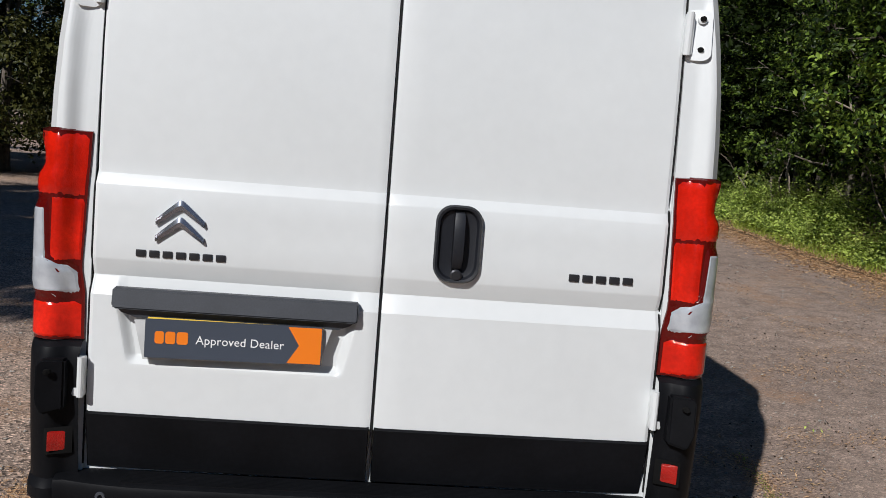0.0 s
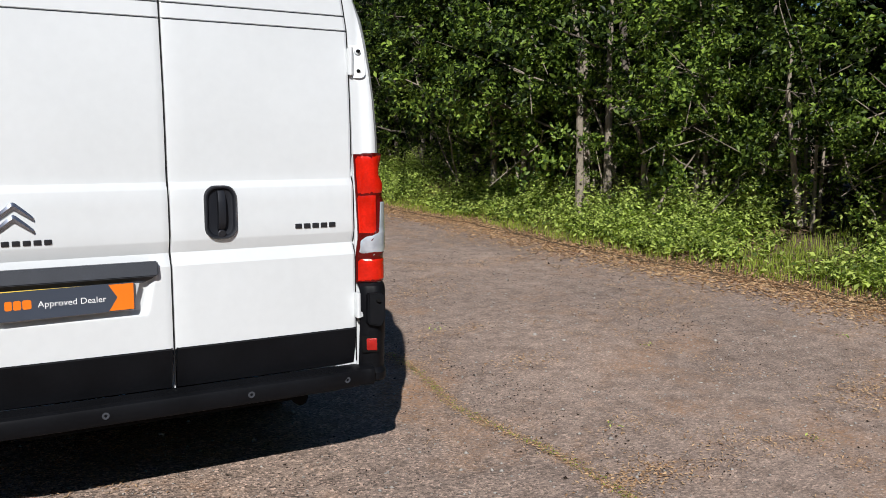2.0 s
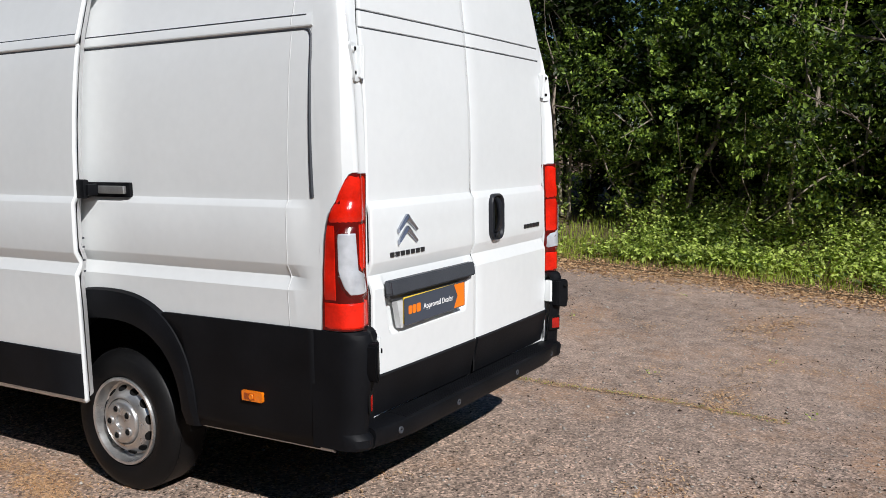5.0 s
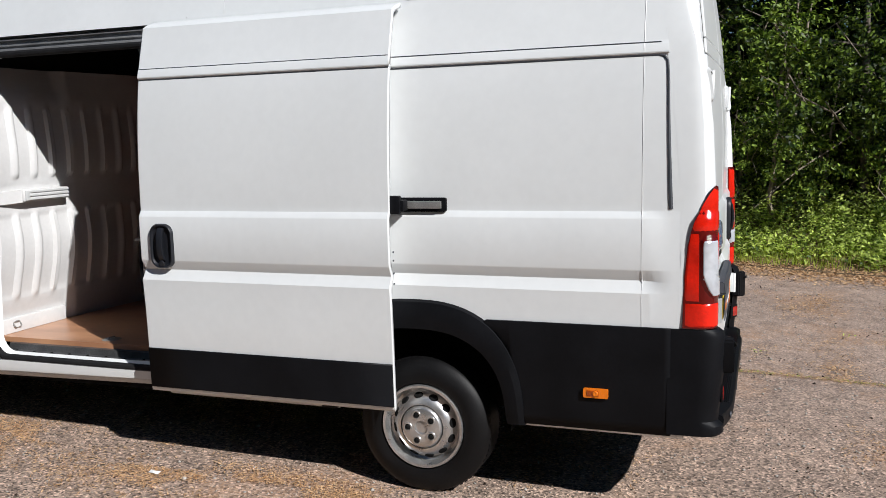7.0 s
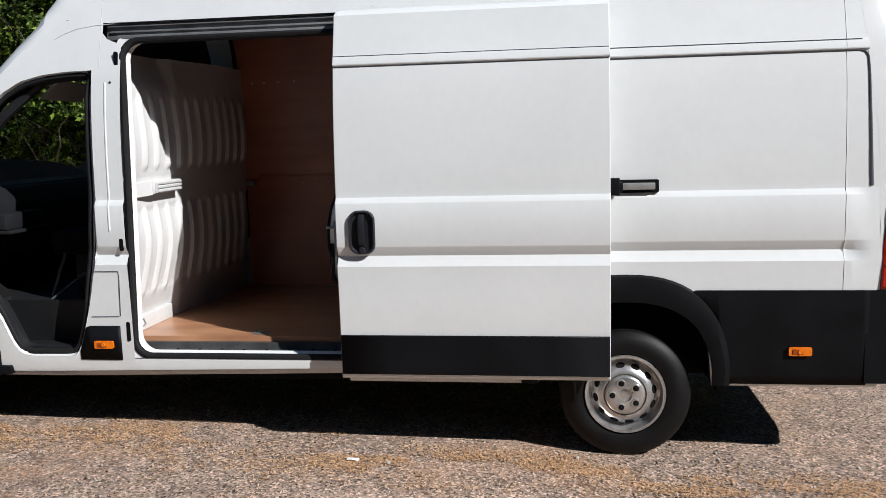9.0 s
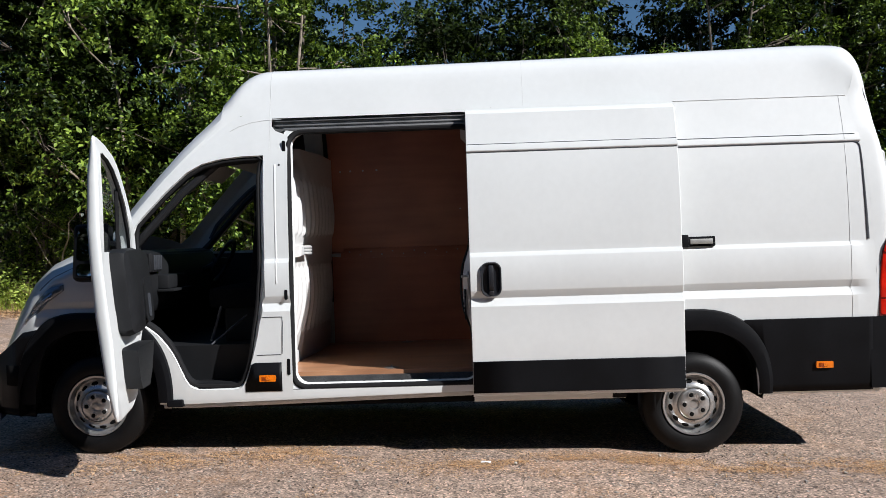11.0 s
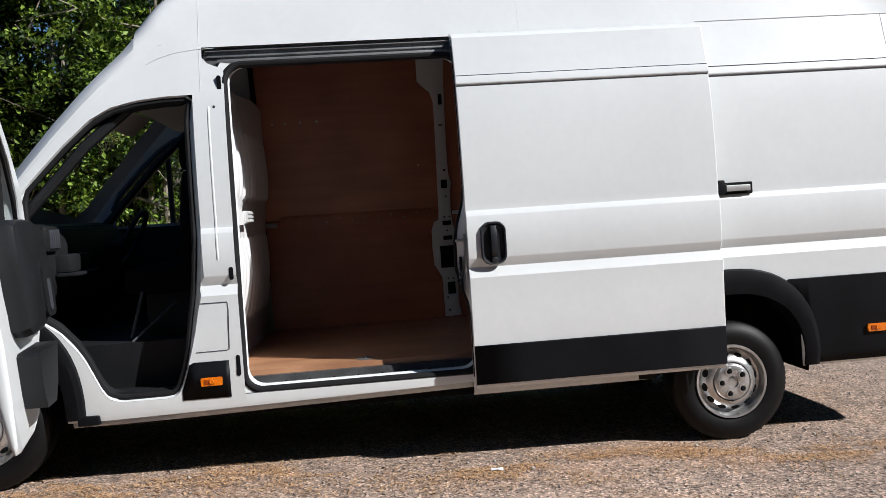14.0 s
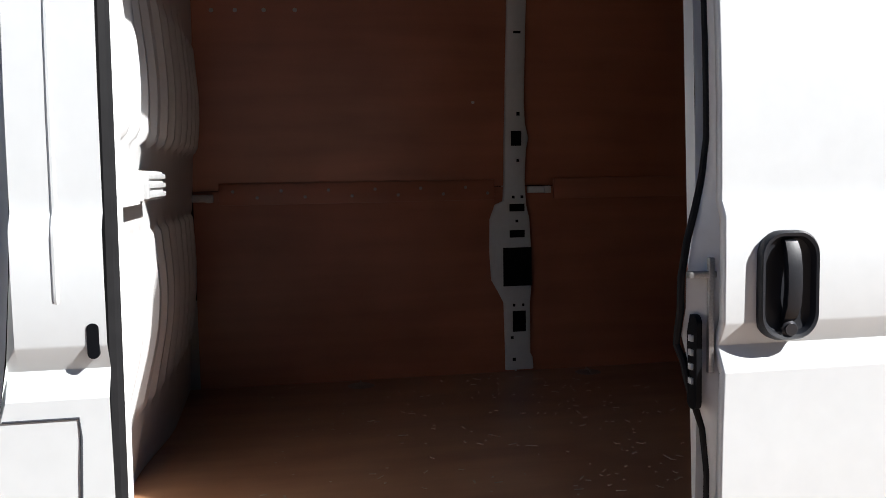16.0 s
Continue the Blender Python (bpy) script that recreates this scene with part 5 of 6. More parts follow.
# ---- wheels ----
def wheel(sgn, y, z):
    x = sgn * 0.945
    root = tagged(new("wheel"), "silver steel wheel with black tyre")
    root.parent = van
    m = Matrix.Translation((x, y, z)) @ Matrix.Rotation(radians(90 * sgn), 4, "Y")
    R, inner = 0.338, 0.203
    bm = bmesh.new()
    lathe(bm, [(inner - 0.01, -0.20), (inner, -0.02), (inner + 0.012, 0.004), (inner + 0.04, 0.014), (inner + 0.08, 0.012), (R - 0.035, 0.0), (R - 0.012, -0.012), (R - 0.003, -0.028), (R, -0.05), (R, -0.17), (R - 0.012, -0.20), (inner, -0.215)], m, 72)
    part("tyre", bm, TYRE, root)
    bm = bmesh.new()
    for k in range(72):
        a = 2 * math.pi * (k + 0.5) / 72
        for h, skew in ((-0.035, 0.02), (-0.185, -0.02)):
            add_box(bm, m @ Vector(((R - 0.012) * math.cos(a), (R - 0.012) * math.sin(a), h)), (0.006, 0.016, 0.026), 0.0, rot=(m.to_3x3() @ Matrix.Rotation(a, 3, "Z") @ Matrix.Rotation(skew * 8, 3, "X") @ Matrix.Rotation(radians(90), 3, "Y")))
    tagged(part("tread", bm, TYRE, root), kind="stuff")
    bm = bmesh.new()
    lathe(bm, [(inner - 0.004, -0.03), (inner + 0.006, 0.002), (inner + 0.002, 0.012), (inner - 0.010, 0.010), (inner - 0.016, -0.010), (inner - 0.022, -0.040), (inner - 0.036, -0.046), (inner - 0.044, -0.030), (inner - 0.062, -0.004), (inner - 0.088, 0.010), (0.110, 0.010), (0.106, -0.012), (0.098, -0.014)], m, 72)
    rim = part("rim", bm, SILVER, root)
    for k in range(12):
        a = 2 * math.pi * (k + 0.3) / 12
        bm = bmesh.new()
        mm = m @ Matrix.Rotation(a, 4, "Z") @ Matrix.Translation((0.152, 0, -0.017)) @ Matrix.Rotation(radians(52), 4, "Y") @ Matrix.Diagonal((1.0, 1.25, 1, 1))
        lathe(bm, [(0.0, 0.003), (0.0165, 0.003), (0.0185, 0.0), (0.0195, -0.006)], mm, 16)
        part("vent_hole", bm, UNDER, rim)
    bm = bmesh.new()
    lathe(bm, [(0.104, -0.010), (0.104, 0.012), (0.098, 0.021), (0.092, 0.024), (0.060, 0.026), (0.034, 0.024), (0.032, 0.014), (0.022, 0.016), (0.0, 0.017)], m, 48)
    cap = part("hub_cap", bm, SILVER, root, "moulded silver hub cap")
    for k in range(5):
        a = 2 * math.pi * (k + 0.25) / 5
        bm = bmesh.new()
        mm = m @ Matrix.Rotation(a, 4, "Z") @ Matrix.Translation((0.066, 0, 0.025))
        lathe(bm, [(0.023, -0.002), (0.021, 0.007), (0.016, 0.007), (0.0145, 0.0015), (0.0, 0.0015)], mm, 18)
        part("nut_ring", bm, SILVER, cap)
        bm = bmesh.new()
        lathe(bm, [(0.0145, 0.0018), (0.0125, 0.0022), (0.0105, 0.009), (0.008, 0.011), (0.0, 0.011)], mm, 12)
        part("nut", bm, UNDER, cap)
    return root


for s in (-1, 1):
    wheel(s, *REAR_HUB)
    w = wheel(s, *FRONT_HUB)
    w.location.x = -s * 0.045

# ---- cab ----
bm = box((0.035, 3.50, 0.775), (1.55, 1.2, 0.05), 0.01)
add_box(bm, (-0.84, 3.22, 0.515), (0.22, 0.70, 0.03), 0.006)
part("cab_floor", bm, SOFTBLACK, van)
bm = bmesh.new()
prism(bm, [(2.86, 0.52), (3.44, 0.52), (3.49, 0.66), (3.545, 0.80), (2.86, 0.80)], lambda u, v, w: (-0.765 + 0.03 * (0.8 - v) / 0.28 - w, u, v), 0.02)
prism(bm, [(3.42, 0.52), (3.50, 0.52), (3.62, 0.82), (3.54, 0.815), (3.49, 0.70)], lambda u, v, w: (-0.90 + w, u, v), 0.16)
add_box(bm, (-0.83, 3.20, 0.545), (0.17, 0.46, 0.022), 0.008)
part("step_well", bm, SOFTBLACK, van, "black moulded step well")
bm = bmesh.new()
prism(bm, [(4.0, 1.02), (3.72, 1.03), (3.675, 1.10), (3.66, 1.25), (3.675, 1.37), (3.72, 1.45), (3.80, 1.475), (3.90, 1.465), (4.03, 1.40)], lambda u, v, w: (-0.87 + w, u, v), 1.74)
bmesh.ops.bevel(bm, geom=[e for e in bm.edges if e.calc_length() > 1.5], offset=0.015, segments=3, affect="EDGES")
dash = part("dashboard", bm, SOFTBLACK, van, "black moulded dashboard")
part("firewall", box((0, 4.02, 0.95), (1.7, 0.04, 0.5), 0.01), UNDER, van)
bm = bmesh.new()
add_box(bm, (-0.745, 3.662, 1.385), (0.19, 0.05, 0.14), 0.025)
vent = part("air_vent", bm, SOFTBLACK, dash, "black round-cornered air vent")
for i in range(5):
    part("vent_slat", box((-0.81 + 0.033 * i, 3.634, 1.385), (0.008, 0.012, 0.10), 0.002), BARGREY, vent)
bm = bmesh.new()
add_box(bm, (-0.47, 3.63, 1.245), (0.40, 0.10, 0.10), 0.02)
add_box(bm, (-0.47, 3.60, 1.185), (0.44, 0.12, 0.02), 0.008)
part("glove_shelf", bm, SOFTBLACK, dash)
part("fuse_lid", box((-0.872, 3.76, 1.24), (0.006, 0.07, 0.09), 0.002), BARGREY, dash)
bm = bmesh.new()
ring = [(0.42 + 0.19 * math.cos(t), 3.50 - 0.09 * math.sin(t), 1.36 + 0.165 * math.sin(t)) for t in span(0, 2 * math.pi * 31 / 32, 32)]
tube(bm, ring, 0.016, 8, closed=True)
add_box(bm, (0.42, 3.52, 1.36), (0.34, 0.04, 0.06), 0.015)
tube(bm, [(0.42, 3.53, 1.35), (0.42, 3.70, 1.27)], 0.03)
part("steering_wheel", bm, SOFTBLACK, van)


def seat(x, w):
    root = tagged(new("seat"), "dark grey cloth cab seat")
    root.parent = van
    part("cushion", box((x, 3.10, 1.115), (w, 0.44, 0.15), 0.045), FABRIC, root)
    part("backrest", box((x, 2.945, 1.42), (w * 0.96, 0.12, 0.60), 0.05, rot=Matrix.Rotation(radians(6), 3, "X")), FABRIC, root)
    part("seat_base", box((x, 3.06, 0.92), (w * 0.72, 0.34, 0.26), 0.02), SOFTBLACK, root)
    for d in ((-0.22, 0.22) if w > 0.6 else (0.0,)):
        part("headrest", box((x + d, 2.93, 1.80), (0.26, 0.09, 0.17), 0.04), FABRIC, root)


seat(-0.30, 0.70)
seat(0.48, 0.50)
bm = bmesh.new()
tube(bm, [(-0.66, 3.22, 1.06), (-0.72, 3.28, 0.82)], 0.010)
tube(bm, [(-0.62, 3.05, 0.99), (-0.76, 3.27, 0.80)], 0.007)
part("seat_strut", bm, BARGREY, van)
# headlining, sun visor, inner screen pillars
flat("headlining", [(-0.80, 2.74, 2.10), (0.80, 2.74, 2.10), (0.74, 3.20, 2.16), (-0.74, 3.20, 2.16)], TRIMGREY)
part("overhead_shelf", box((0, 3.06, 2.10), (1.5, 0.32, 0.05), 0.02), TRIMGREY, van)
part("sun_visor", box((-0.42, 3.26, 2.01), (0.42, 0.02, 0.15), 0.008, rot=Matrix.Rotation(radians(50), 3, "X")), TRIMGREY, van)
# offside cab door: inner face with a window opening
flat("offside_door_inner", [(0.90, 2.83, 0.60), (0.90, 3.74, 0.60), (0.92, 3.74, 1.42), (0.92, 2.83, 1.42)], SOFTBLACK)
side_patch("offside_door_skin", 1, span(2.83, 3.74, 10), lambda y: door_low(y) + 0.001, lambda y: 1.44, WHITE)
bm = bmesh.new()
tube(bm, [(0.95, 3.33, 1.44), (0.93, 3.33, 1.99)], 0.02, 8)
tube(bm, [side_pt(1, y, door_top(y) - 0.01, -0.02) for y in span(2.84, 3.74, 16)], 0.022, 8)
tube(bm, [(0.965, 2.85, 1.44), (0.92, 2.85, 2.08)], 0.03, 8)
part("offside_window_frame", bm, BARGREY, van)
side_patch("offside_window", 1, span(2.85, 3.72, 10), lambda y: 1.44, lambda y: max(1.445, door_top(y) - 0.01), GLASS).visible_shadow = False
# nearside door opening: flange and rubber seal
def opening_loop(inset):
    pts = [(2.83 + inset, z) for z in span(1.32, 2.06, 14)]
    pts += [(y, door_top(y) - inset) for y in span(2.86 + inset, 3.70, 22)]
    pts += [(3.735 - inset, z) for z in span(1.58, 1.0, 8)]
    pts += [(y, door_low(y) + inset) for y in span(3.70 - inset, 3.07 + inset, 22)]
    pts += [(y + inset, door_low(y) + inset * smooth01((y - 2.95) / 0.1)) for y in span(3.05, 2.835, 16)]
    return pts


bm = bmesh.new()
rear_return = lambda pts: [(y + 0.018 * smooth01((2.96 - y) / 0.06) * smooth01((2.06 - z) / 0.1), z) for y, z in pts]
A, B, C = opening_loop(0.0), rear_return(opening_loop(0.014)), rear_return(opening_loop(0.045))
ra = [bm.verts.new(side_pt(-1, y, z, 0.001)) for y, z in A]
rb = [bm.verts.new(side_pt(-1, y, z, -0.035)) for y, z in B]
for i in range(len(ra)):
    bm.faces.new((ra[i], ra[(i + 1) % len(ra)], rb[(i + 1) % len(rb)], rb[i]))
part("door_flange", bm, WHITE, van)
bm = bmesh.new()
rb = [bm.verts.new(side_pt(-1, y, z, -0.036)) for y, z in B]
rc = [bm.verts.new(side_pt(-1, y, z, -0.09)) for y, z in C]
for i in range(len(rb)):
    bm.faces.new((rb[i], rb[(i + 1) % len(rb)], rc[(i + 1) % len(rc)], rc[i]))
part("opening_lining", bm, SOFTBLACK, van)
bm = bmesh.new()
tube(bm, [side_pt(-1, y, z, -0.030) for y, z in rear_return(opening_loop(0.022))], 0.015, 8, closed=True)
part("cab_door_seal", bm, RUBBER, van)
# inner A-pillar covers
for s in (-1, 1):
    bm = bmesh.new()
    tube(bm, [(s * 0.80, 3.12, 2.10), (s * 0.86, 3.4, 1.86), (s * 0.88, 3.72, 1.52), (s * 0.88, 3.86, 1.38)], 0.03, 8)
    part("pillar_cover", bm, SOFTBLACK, van)

# ---- nearside cab door, wide open ----
door = tagged(new("cab_door"), "white passenger door standing wide open")
door.parent = van
DOOR_OUT = [(0.48, 3.555), (0.66, 3.585), (0.82, 3.612), (0.93, 3.617), (0.97, 3.634), (1.25, 3.645), (1.5, 3.66), (1.73, 3.662), (1.9, 3.655), (2.13, 3.628)]
DOOR_DEEP = [(0.48, 0.02), (0.54, 0.04), (0.66, 0.06), (0.82, 0.072), (1.0, 0.082), (1.25, 0.076), (1.5, 0.070), (1.75, 0.075), (1.9, 0.065), (2.04, 0.045), (2.13, 0.02)]


def door_pt(s, z, d=0.0):
    """s: from the hinge out, d: towards the inside face (to the rear when open), 0.085 being that face."""
    deep = lerp(DOOR_DEEP, z)
    d = deep * d / 0.085 if d <= 0.085 else deep + d - 0.085
    return Vector((-0.955 - s, lerp(DOOR_OUT, z) + 0.12 * (1 - s / 0.845) - d, z))


outline = [(0.0, 1.0), (0.01, 1.58), (0.05, 1.66), (0.22, 1.85), (0.36, 1.985), (0.47, 2.06), (0.60, 2.105), (0.74, 2.13), (0.825, 2.135), (0.845, 2.11), (0.855, 1.9), (0.865, 1.6), (0.86, 1.35), (0.84, 1.1), (0.825, 0.95), (0.835, 0.7), (0.82, 0.53), (0.79, 0.485), (0.70, 0.475), (0.45, 0.50), (0.34, 0.56), (0.27, 0.68), (0.20, 0.81), (0.10, 0.93)]
win = [(0.10, 1.47), (0.12, 1.60), (0.25, 1.78), (0.37, 1.90), (0.48, 1.98), (0.60, 2.03), (0.72, 2.055), (0.765, 2.05), (0.775, 2.0), (0.785, 1.75), (0.785, 1.47)]


def ring_panel(name, out, hole, d, material, label=""):
    """A flat panel with a hole in it."""
    bm = bmesh.new()
    a = [bm.verts.new((u, v, 0)) for u, v in out]
    b = [bm.verts.new((u, v, 0)) for u, v in hole]
    es = [bm.edges.new((r[i], r[(i + 1) % len(r)])) for r in (a, b) for i in range(len(r))]
    bmesh.ops.triangle_fill(bm, edges=es, use_beauty=True)
    for v in bm.verts:
        v.co = door_pt(v.co.x, v.co.y, d)
    return part(name, bm, material, door, label, smooth=False)


ring_panel("outer_skin", outline, win, 0.0, WHITE)
ring_panel("inner_skin", outline, win, 0.085, WHITE)
bm = bmesh.new()
for loop_pts in (outline, win):
    n = len(loop_pts)
    swell = 0.014 if loop_pts is outline else 0.0
    rows = [[bm.verts.new(door_pt(u + swell * k * (u - 0.45) / 0.45, v + swell * k * (v - 1.3) / 0.8, d)) for u, v in loop_pts] for d, k in ((0.0, 0.0), (0.012, 0.7), (0.03, 1.0), (0.055, 1.0), (0.075, 0.6), (0.085, 0.0))]
    for a, b in zip(rows, rows[1:]):
        for i in range(n):
            bm.faces.new((a[i], a[(i + 1) % n], b[(i + 1) % n], b[i]))
part("door_edge", bm, WHITE, door)
bm = bmesh.new()
tube(bm, [door_pt(u, v, 0.06) for u, v in win], 0.014, 6, closed=True)
tube(bm, [door_pt(0.34, 1.47, 0.045), door_pt(0.335, 1.86, 0.045)], 0.013, 6)
part("window_rubber", bm, RUBBER, door)
bm = bmesh.new()
vs = [bm.verts.new(door_pt(u, v, 0.04)) for u, v in win]
bm.faces.new(vs)
part("door_window", bm, GLASS, door, smooth=False).visible_shadow = False
# inner trim, grab cup and pocket
bm = bmesh.new()
trim = [(0.06, 1.46), (0.30, 1.49), (0.60, 1.485), (0.685, 1.465), (0.70, 1.40), (0.69, 1.15), (0.66, 0.99), (0.60, 0.955), (0.35, 0.96), (0.20, 1.0), (0.10, 1.10), (0.06, 1.25)]
rows = [[bm.verts.new(door_pt(0.38 + (u - 0.38) * k, 1.22 + (v - 1.22) * k, 0.085 + d)) for u, v in trim] for k, d in ((1.0, 0.0), (1.0, 0.05), (0.96, 0.085), (0.85, 0.10), (0.6, 0.112), (0.3, 0.112), (0.0, 0.112))]
for a, b in zip(rows, rows[1:]):
    for i in range(len(trim)):
        bm.faces.new((a[i], a[(i + 1) % len(trim)], b[(i + 1) % len(trim)], b[i]))
bmesh.ops.remove_doubles(bm, verts=bm.verts, dist=1e-4)
tp = part("door_trim", bm, SOFTBLACK, door, "black moulded inner trim")
bm = bmesh.new()
prism(bm, round_rect(0.18, 1.02, 0.40, 1.30, 0.05, 4), lambda u, v, w: door_pt(u, v, 0.195 + w), 0.012)
part("grab_cup", bm, SOFTBLACK, tp)
bm = bmesh.new()
prism(bm, round_rect(0.26, 1.05, 0.33, 1.20, 0.02, 4), lambda u, v, w: door_pt(u, v, 0.208 + w), 0.003)
part("pull_handle", bm, BARGREY, tp)
bm = bmesh.new()
pocket = [(0.20, 0.885), (0.62, 0.885), (0.65, 0.87), (0.65, 0.70), (0.62, 0.635), (0.42, 0.63), (0.33, 0.70), (0.24, 0.80)]
rows = [[bm.verts.new(door_pt(u, v, d)) for u, v in pocket] for d in (0.085, 0.17, 0.185)]
for a, b in zip(rows, rows[1:]):
    for i in range(len(pocket)):
        bm.faces.new((a[i], a[(i + 1) % len(pocket)], b[(i + 1) % len(pocket)], b[i]))
bm.faces.new([bm.verts.new(v.co) for v in rows[-1]])
part("door_pocket", bm, SOFTBLACK, door, "black plastic door pocket")
bm = bmesh.new()
add_box(bm, door_pt(0.862, 1.33, 0.045), (0.006, 0.035, 0.05), 0.002)
for dz in (-0.05, 0.07):
    add_box(bm, door_pt(0.862, 1.33 + dz, 0.045), (0.004, 0.012, 0.012), 0.001)
part("door_latch", bm, UNDER, door)
bm = bmesh.new()
tube(bm, [door_pt(0.02, 1.25, 0.02), (-0.96, 3.74, 1.25)], 0.02)
tube(bm, [door_pt(0.05, 0.98, 0.02), (-0.96, 3.74, 1.02)], 0.02)
part("door_hinge", bm, WHITE, door)
# mirror on the door's outer face, turned towards the side by the open door
LEAN = Matrix.Rotation(radians(9), 3, "Y")
MIRROR_AT = Vector((-1.055, 3.955, 1.465))
bm = bmesh.new()
add_box(bm, MIRROR_AT, (0.13, 0.235, 0.385), 0.045, rot=LEAN, seg=3)
tube(bm, [door_pt(0.10, 1.50, 0.0), (-1.04, 3.88, 1.52)], 0.03)
tube(bm, [door_pt(0.10, 1.36, 0.0), (-1.04, 3.88, 1.38)], 0.03)
mh = part("mirror_housing", bm, BLACK, door, "black door mirror")
for z0, z1 in ((-0.06, 0.157), (-0.162, -0.08)):
    bm = bmesh.new()
    prism(bm, round_rect(-0.087, z0, 0.079, z1, 0.03, 4), lambda u, v, w: MIRROR_AT + LEAN @ Vector((-0.0645 - w, u, v)), 0.004)
    part("mirror", bm, MIRROR, mh)

# headlamp and grille
for s in (-1, 1):
    side_patch("headlamp", s, span(4.22, 4.58, 9), lambda y: lerp([(4.22, 1.215), (4.42, 1.085), (4.58, 1.0)], y), lambda y: min(shoulder(y) - 0.004, lerp([(4.22, 1.255), (4.35, 1.235), (4.58, 1.05)], y)), HEADGLASS, off=0.012, thick=0.01, label="clear headlamp")
bm = bmesh.new()
for i in range(4):
    add_box(bm, (0, 4.962, 0.40 + 0.06 * i), (0.5, 0.05, 0.03), 0.008)
part("grille", bm, BLACK, van)
part("sill_end_cap", box((-0.955, 3.47, 0.432), (0.05, 0.11, 0.05), 0.01), BLACK, van)
# bonnet shut lines, lamp unit behind the headlamp glass, bumper recess
for s in (-1, 1):
    bm = bmesh.new()
    tube(bm, [top_pt(y, 0.30, s) for y in span(4.0, 4.42, 10)], 0.003, 6)
    part("bonnet_seam", bm, BARGREY, van)
    side_patch("lamp_unit", s, span(4.30, 4.50, 6), lambda y: lerp([(4.30, 1.17), (4.5, 1.055)], y), lambda y: lerp([(4.30, 1.205), (4.5, 1.085)], y), CHROME, off=0.026, thick=0.003)
    side_patch("fog_lamp_recess", s, span(4.60, 4.76, 6), lambda y: 0.56, lambda y: 0.70, UNDER, off=0.027, thick=0.003)

# the tail stands further back than the quarter panels' pressings, its lamps and corners more than its doors
for ob in van.children_recursive:
    if ob.type == "MESH":
        for v in ob.data.vertices:
            if v.co.y < -1.16:
                v.co.y -= (0.015 + 0.03 * smooth01((abs(v.co.x) - 0.868) / 0.05)) * smooth01((-1.16 - v.co.y) / 0.05)

# ---- ground ----
def sheet(name, xs, ys, zf, material, label, kind="structure", category="ground"):
    verts = [(x, y, zf(x, y)) for x in xs for y in ys]
    ob = mesh_ob(name, verts, grid_faces(len(xs), len(ys)), material, None, merge=0)
    return tagged(ob, label, category, kind=kind)


gx = [-800, -200, -60, -30, -20] + span(-14, 12, 105) + [16, 24, 40, 80, 200, 800]
gy = [-800, -200, -60, -30, -20] + span(-14, 16, 121) + [20, 28, 40, 70, 200, 800]
sheet("ground", gx, gy, lambda x, y: ground_z(x, y) + 0.006 * noise.noise((x * 0.7, y * 0.7, 0)) * smooth01((abs(x) - 1.3) / 1.0), TARMAC, "worn grey-brown tarmac with dry needles and leaf litter")
edge_x = lambda y: 6.05 + 0.25 * noise.noise((0.3 * y, 1.7, 0)) + 0.08 * noise.noise((1.6 * y, 5.0, 0)) + 0.25 * smooth01((-3.0 - y) / 4)


def verge_z(x, y):
    d = x - edge_x(y)
    return ground_z(x, y) + 0.012 + 0.34 * smooth01(d / 1.8) + 0.05 * noise.noise((x * 1.3, y * 1.3, 4)) * smooth01(d / 0.5) - 0.02 * smooth01(-d / 0.1)


vy = span(-22, 30, 209)
verts, cols = [], [-0.12, 0.0, 0.1, 0.25, 0.45, 0.7, 1.0, 1.4, 1.9, 2.6, 4, 7, 14, 40]
for y in vy:
    for c in cols:
        x = edge_x(y) + c
        verts.append((x, y, verge_z(x, y)))
tagged(mesh_ob("verge", verts, grid_faces(len(vy), len(cols)), SOIL, None, merge=0), "earth verge under the hedge with dead leaves", "verge", kind="structure")


# ---- plants ----
SHADE_SPOTS = [(-10.5, -5.0), (-10.6, -1.6), (-12.3, -4.0), (-14.0, -6.6), (-13.0, -0.6), (-15.8, -2.4), (-17.3, -5.0), (-11.6, 3.4), (-14.6, 2.2), (-17.6, 0.2), (-12.2, -7.4), (-14.8, -9.0)]

def cards(name, centres, sizes, normals, material, parent=None, aspect=0.55, fold=0.25):
    """Many small leaves, each a folded rhomb of two triangles pairs."""
    n = len(centres)
    c = np.asarray(centres, float)
    nn = np.asarray(normals, float)
    nn /= np.linalg.norm(nn, axis=1, keepdims=True) + 1e-9
    r = np.random.normal(size=(n, 3))
    u = np.cross(nn, r)
    u /= np.linalg.norm(u, axis=1, keepdims=True) + 1e-9
    v = np.cross(nn, u)
    s = np.asarray(sizes, float)[:, None]
    quad = np.empty((n, 4, 3))
    quad[:, 0] = c - u * s
    quad[:, 1] = c + v * s * aspect + nn * s * fold
    quad[:, 2] = c + u * s
    quad[:, 3] = c - v * s * aspect + nn * s * fold
    me = bpy.data.meshes.new(name)
    me.vertices.add(4 * n)
    me.vertices.foreach_set("co", quad.reshape(-1))
    me.loops.add(6 * n)
    base = (np.arange(n) * 4)[:, None]
    tri = np.concatenate([base + np.array([[0, 1, 2]]), base + np.array([[0, 2, 3]])], axis=1)
    me.loops.foreach_set("vertex_index", tri.reshape(-1).astype(np.int32))
    me.polygons.add(2 * n)
    me.polygons.foreach_set("loop_start", (np.arange(2 * n) * 3).astype(np.int32))
    me.update(calc_edges=True)
    me.materials.append(material)
    ob = new(name, me)
    if parent:
        ob.parent = parent
    return ob


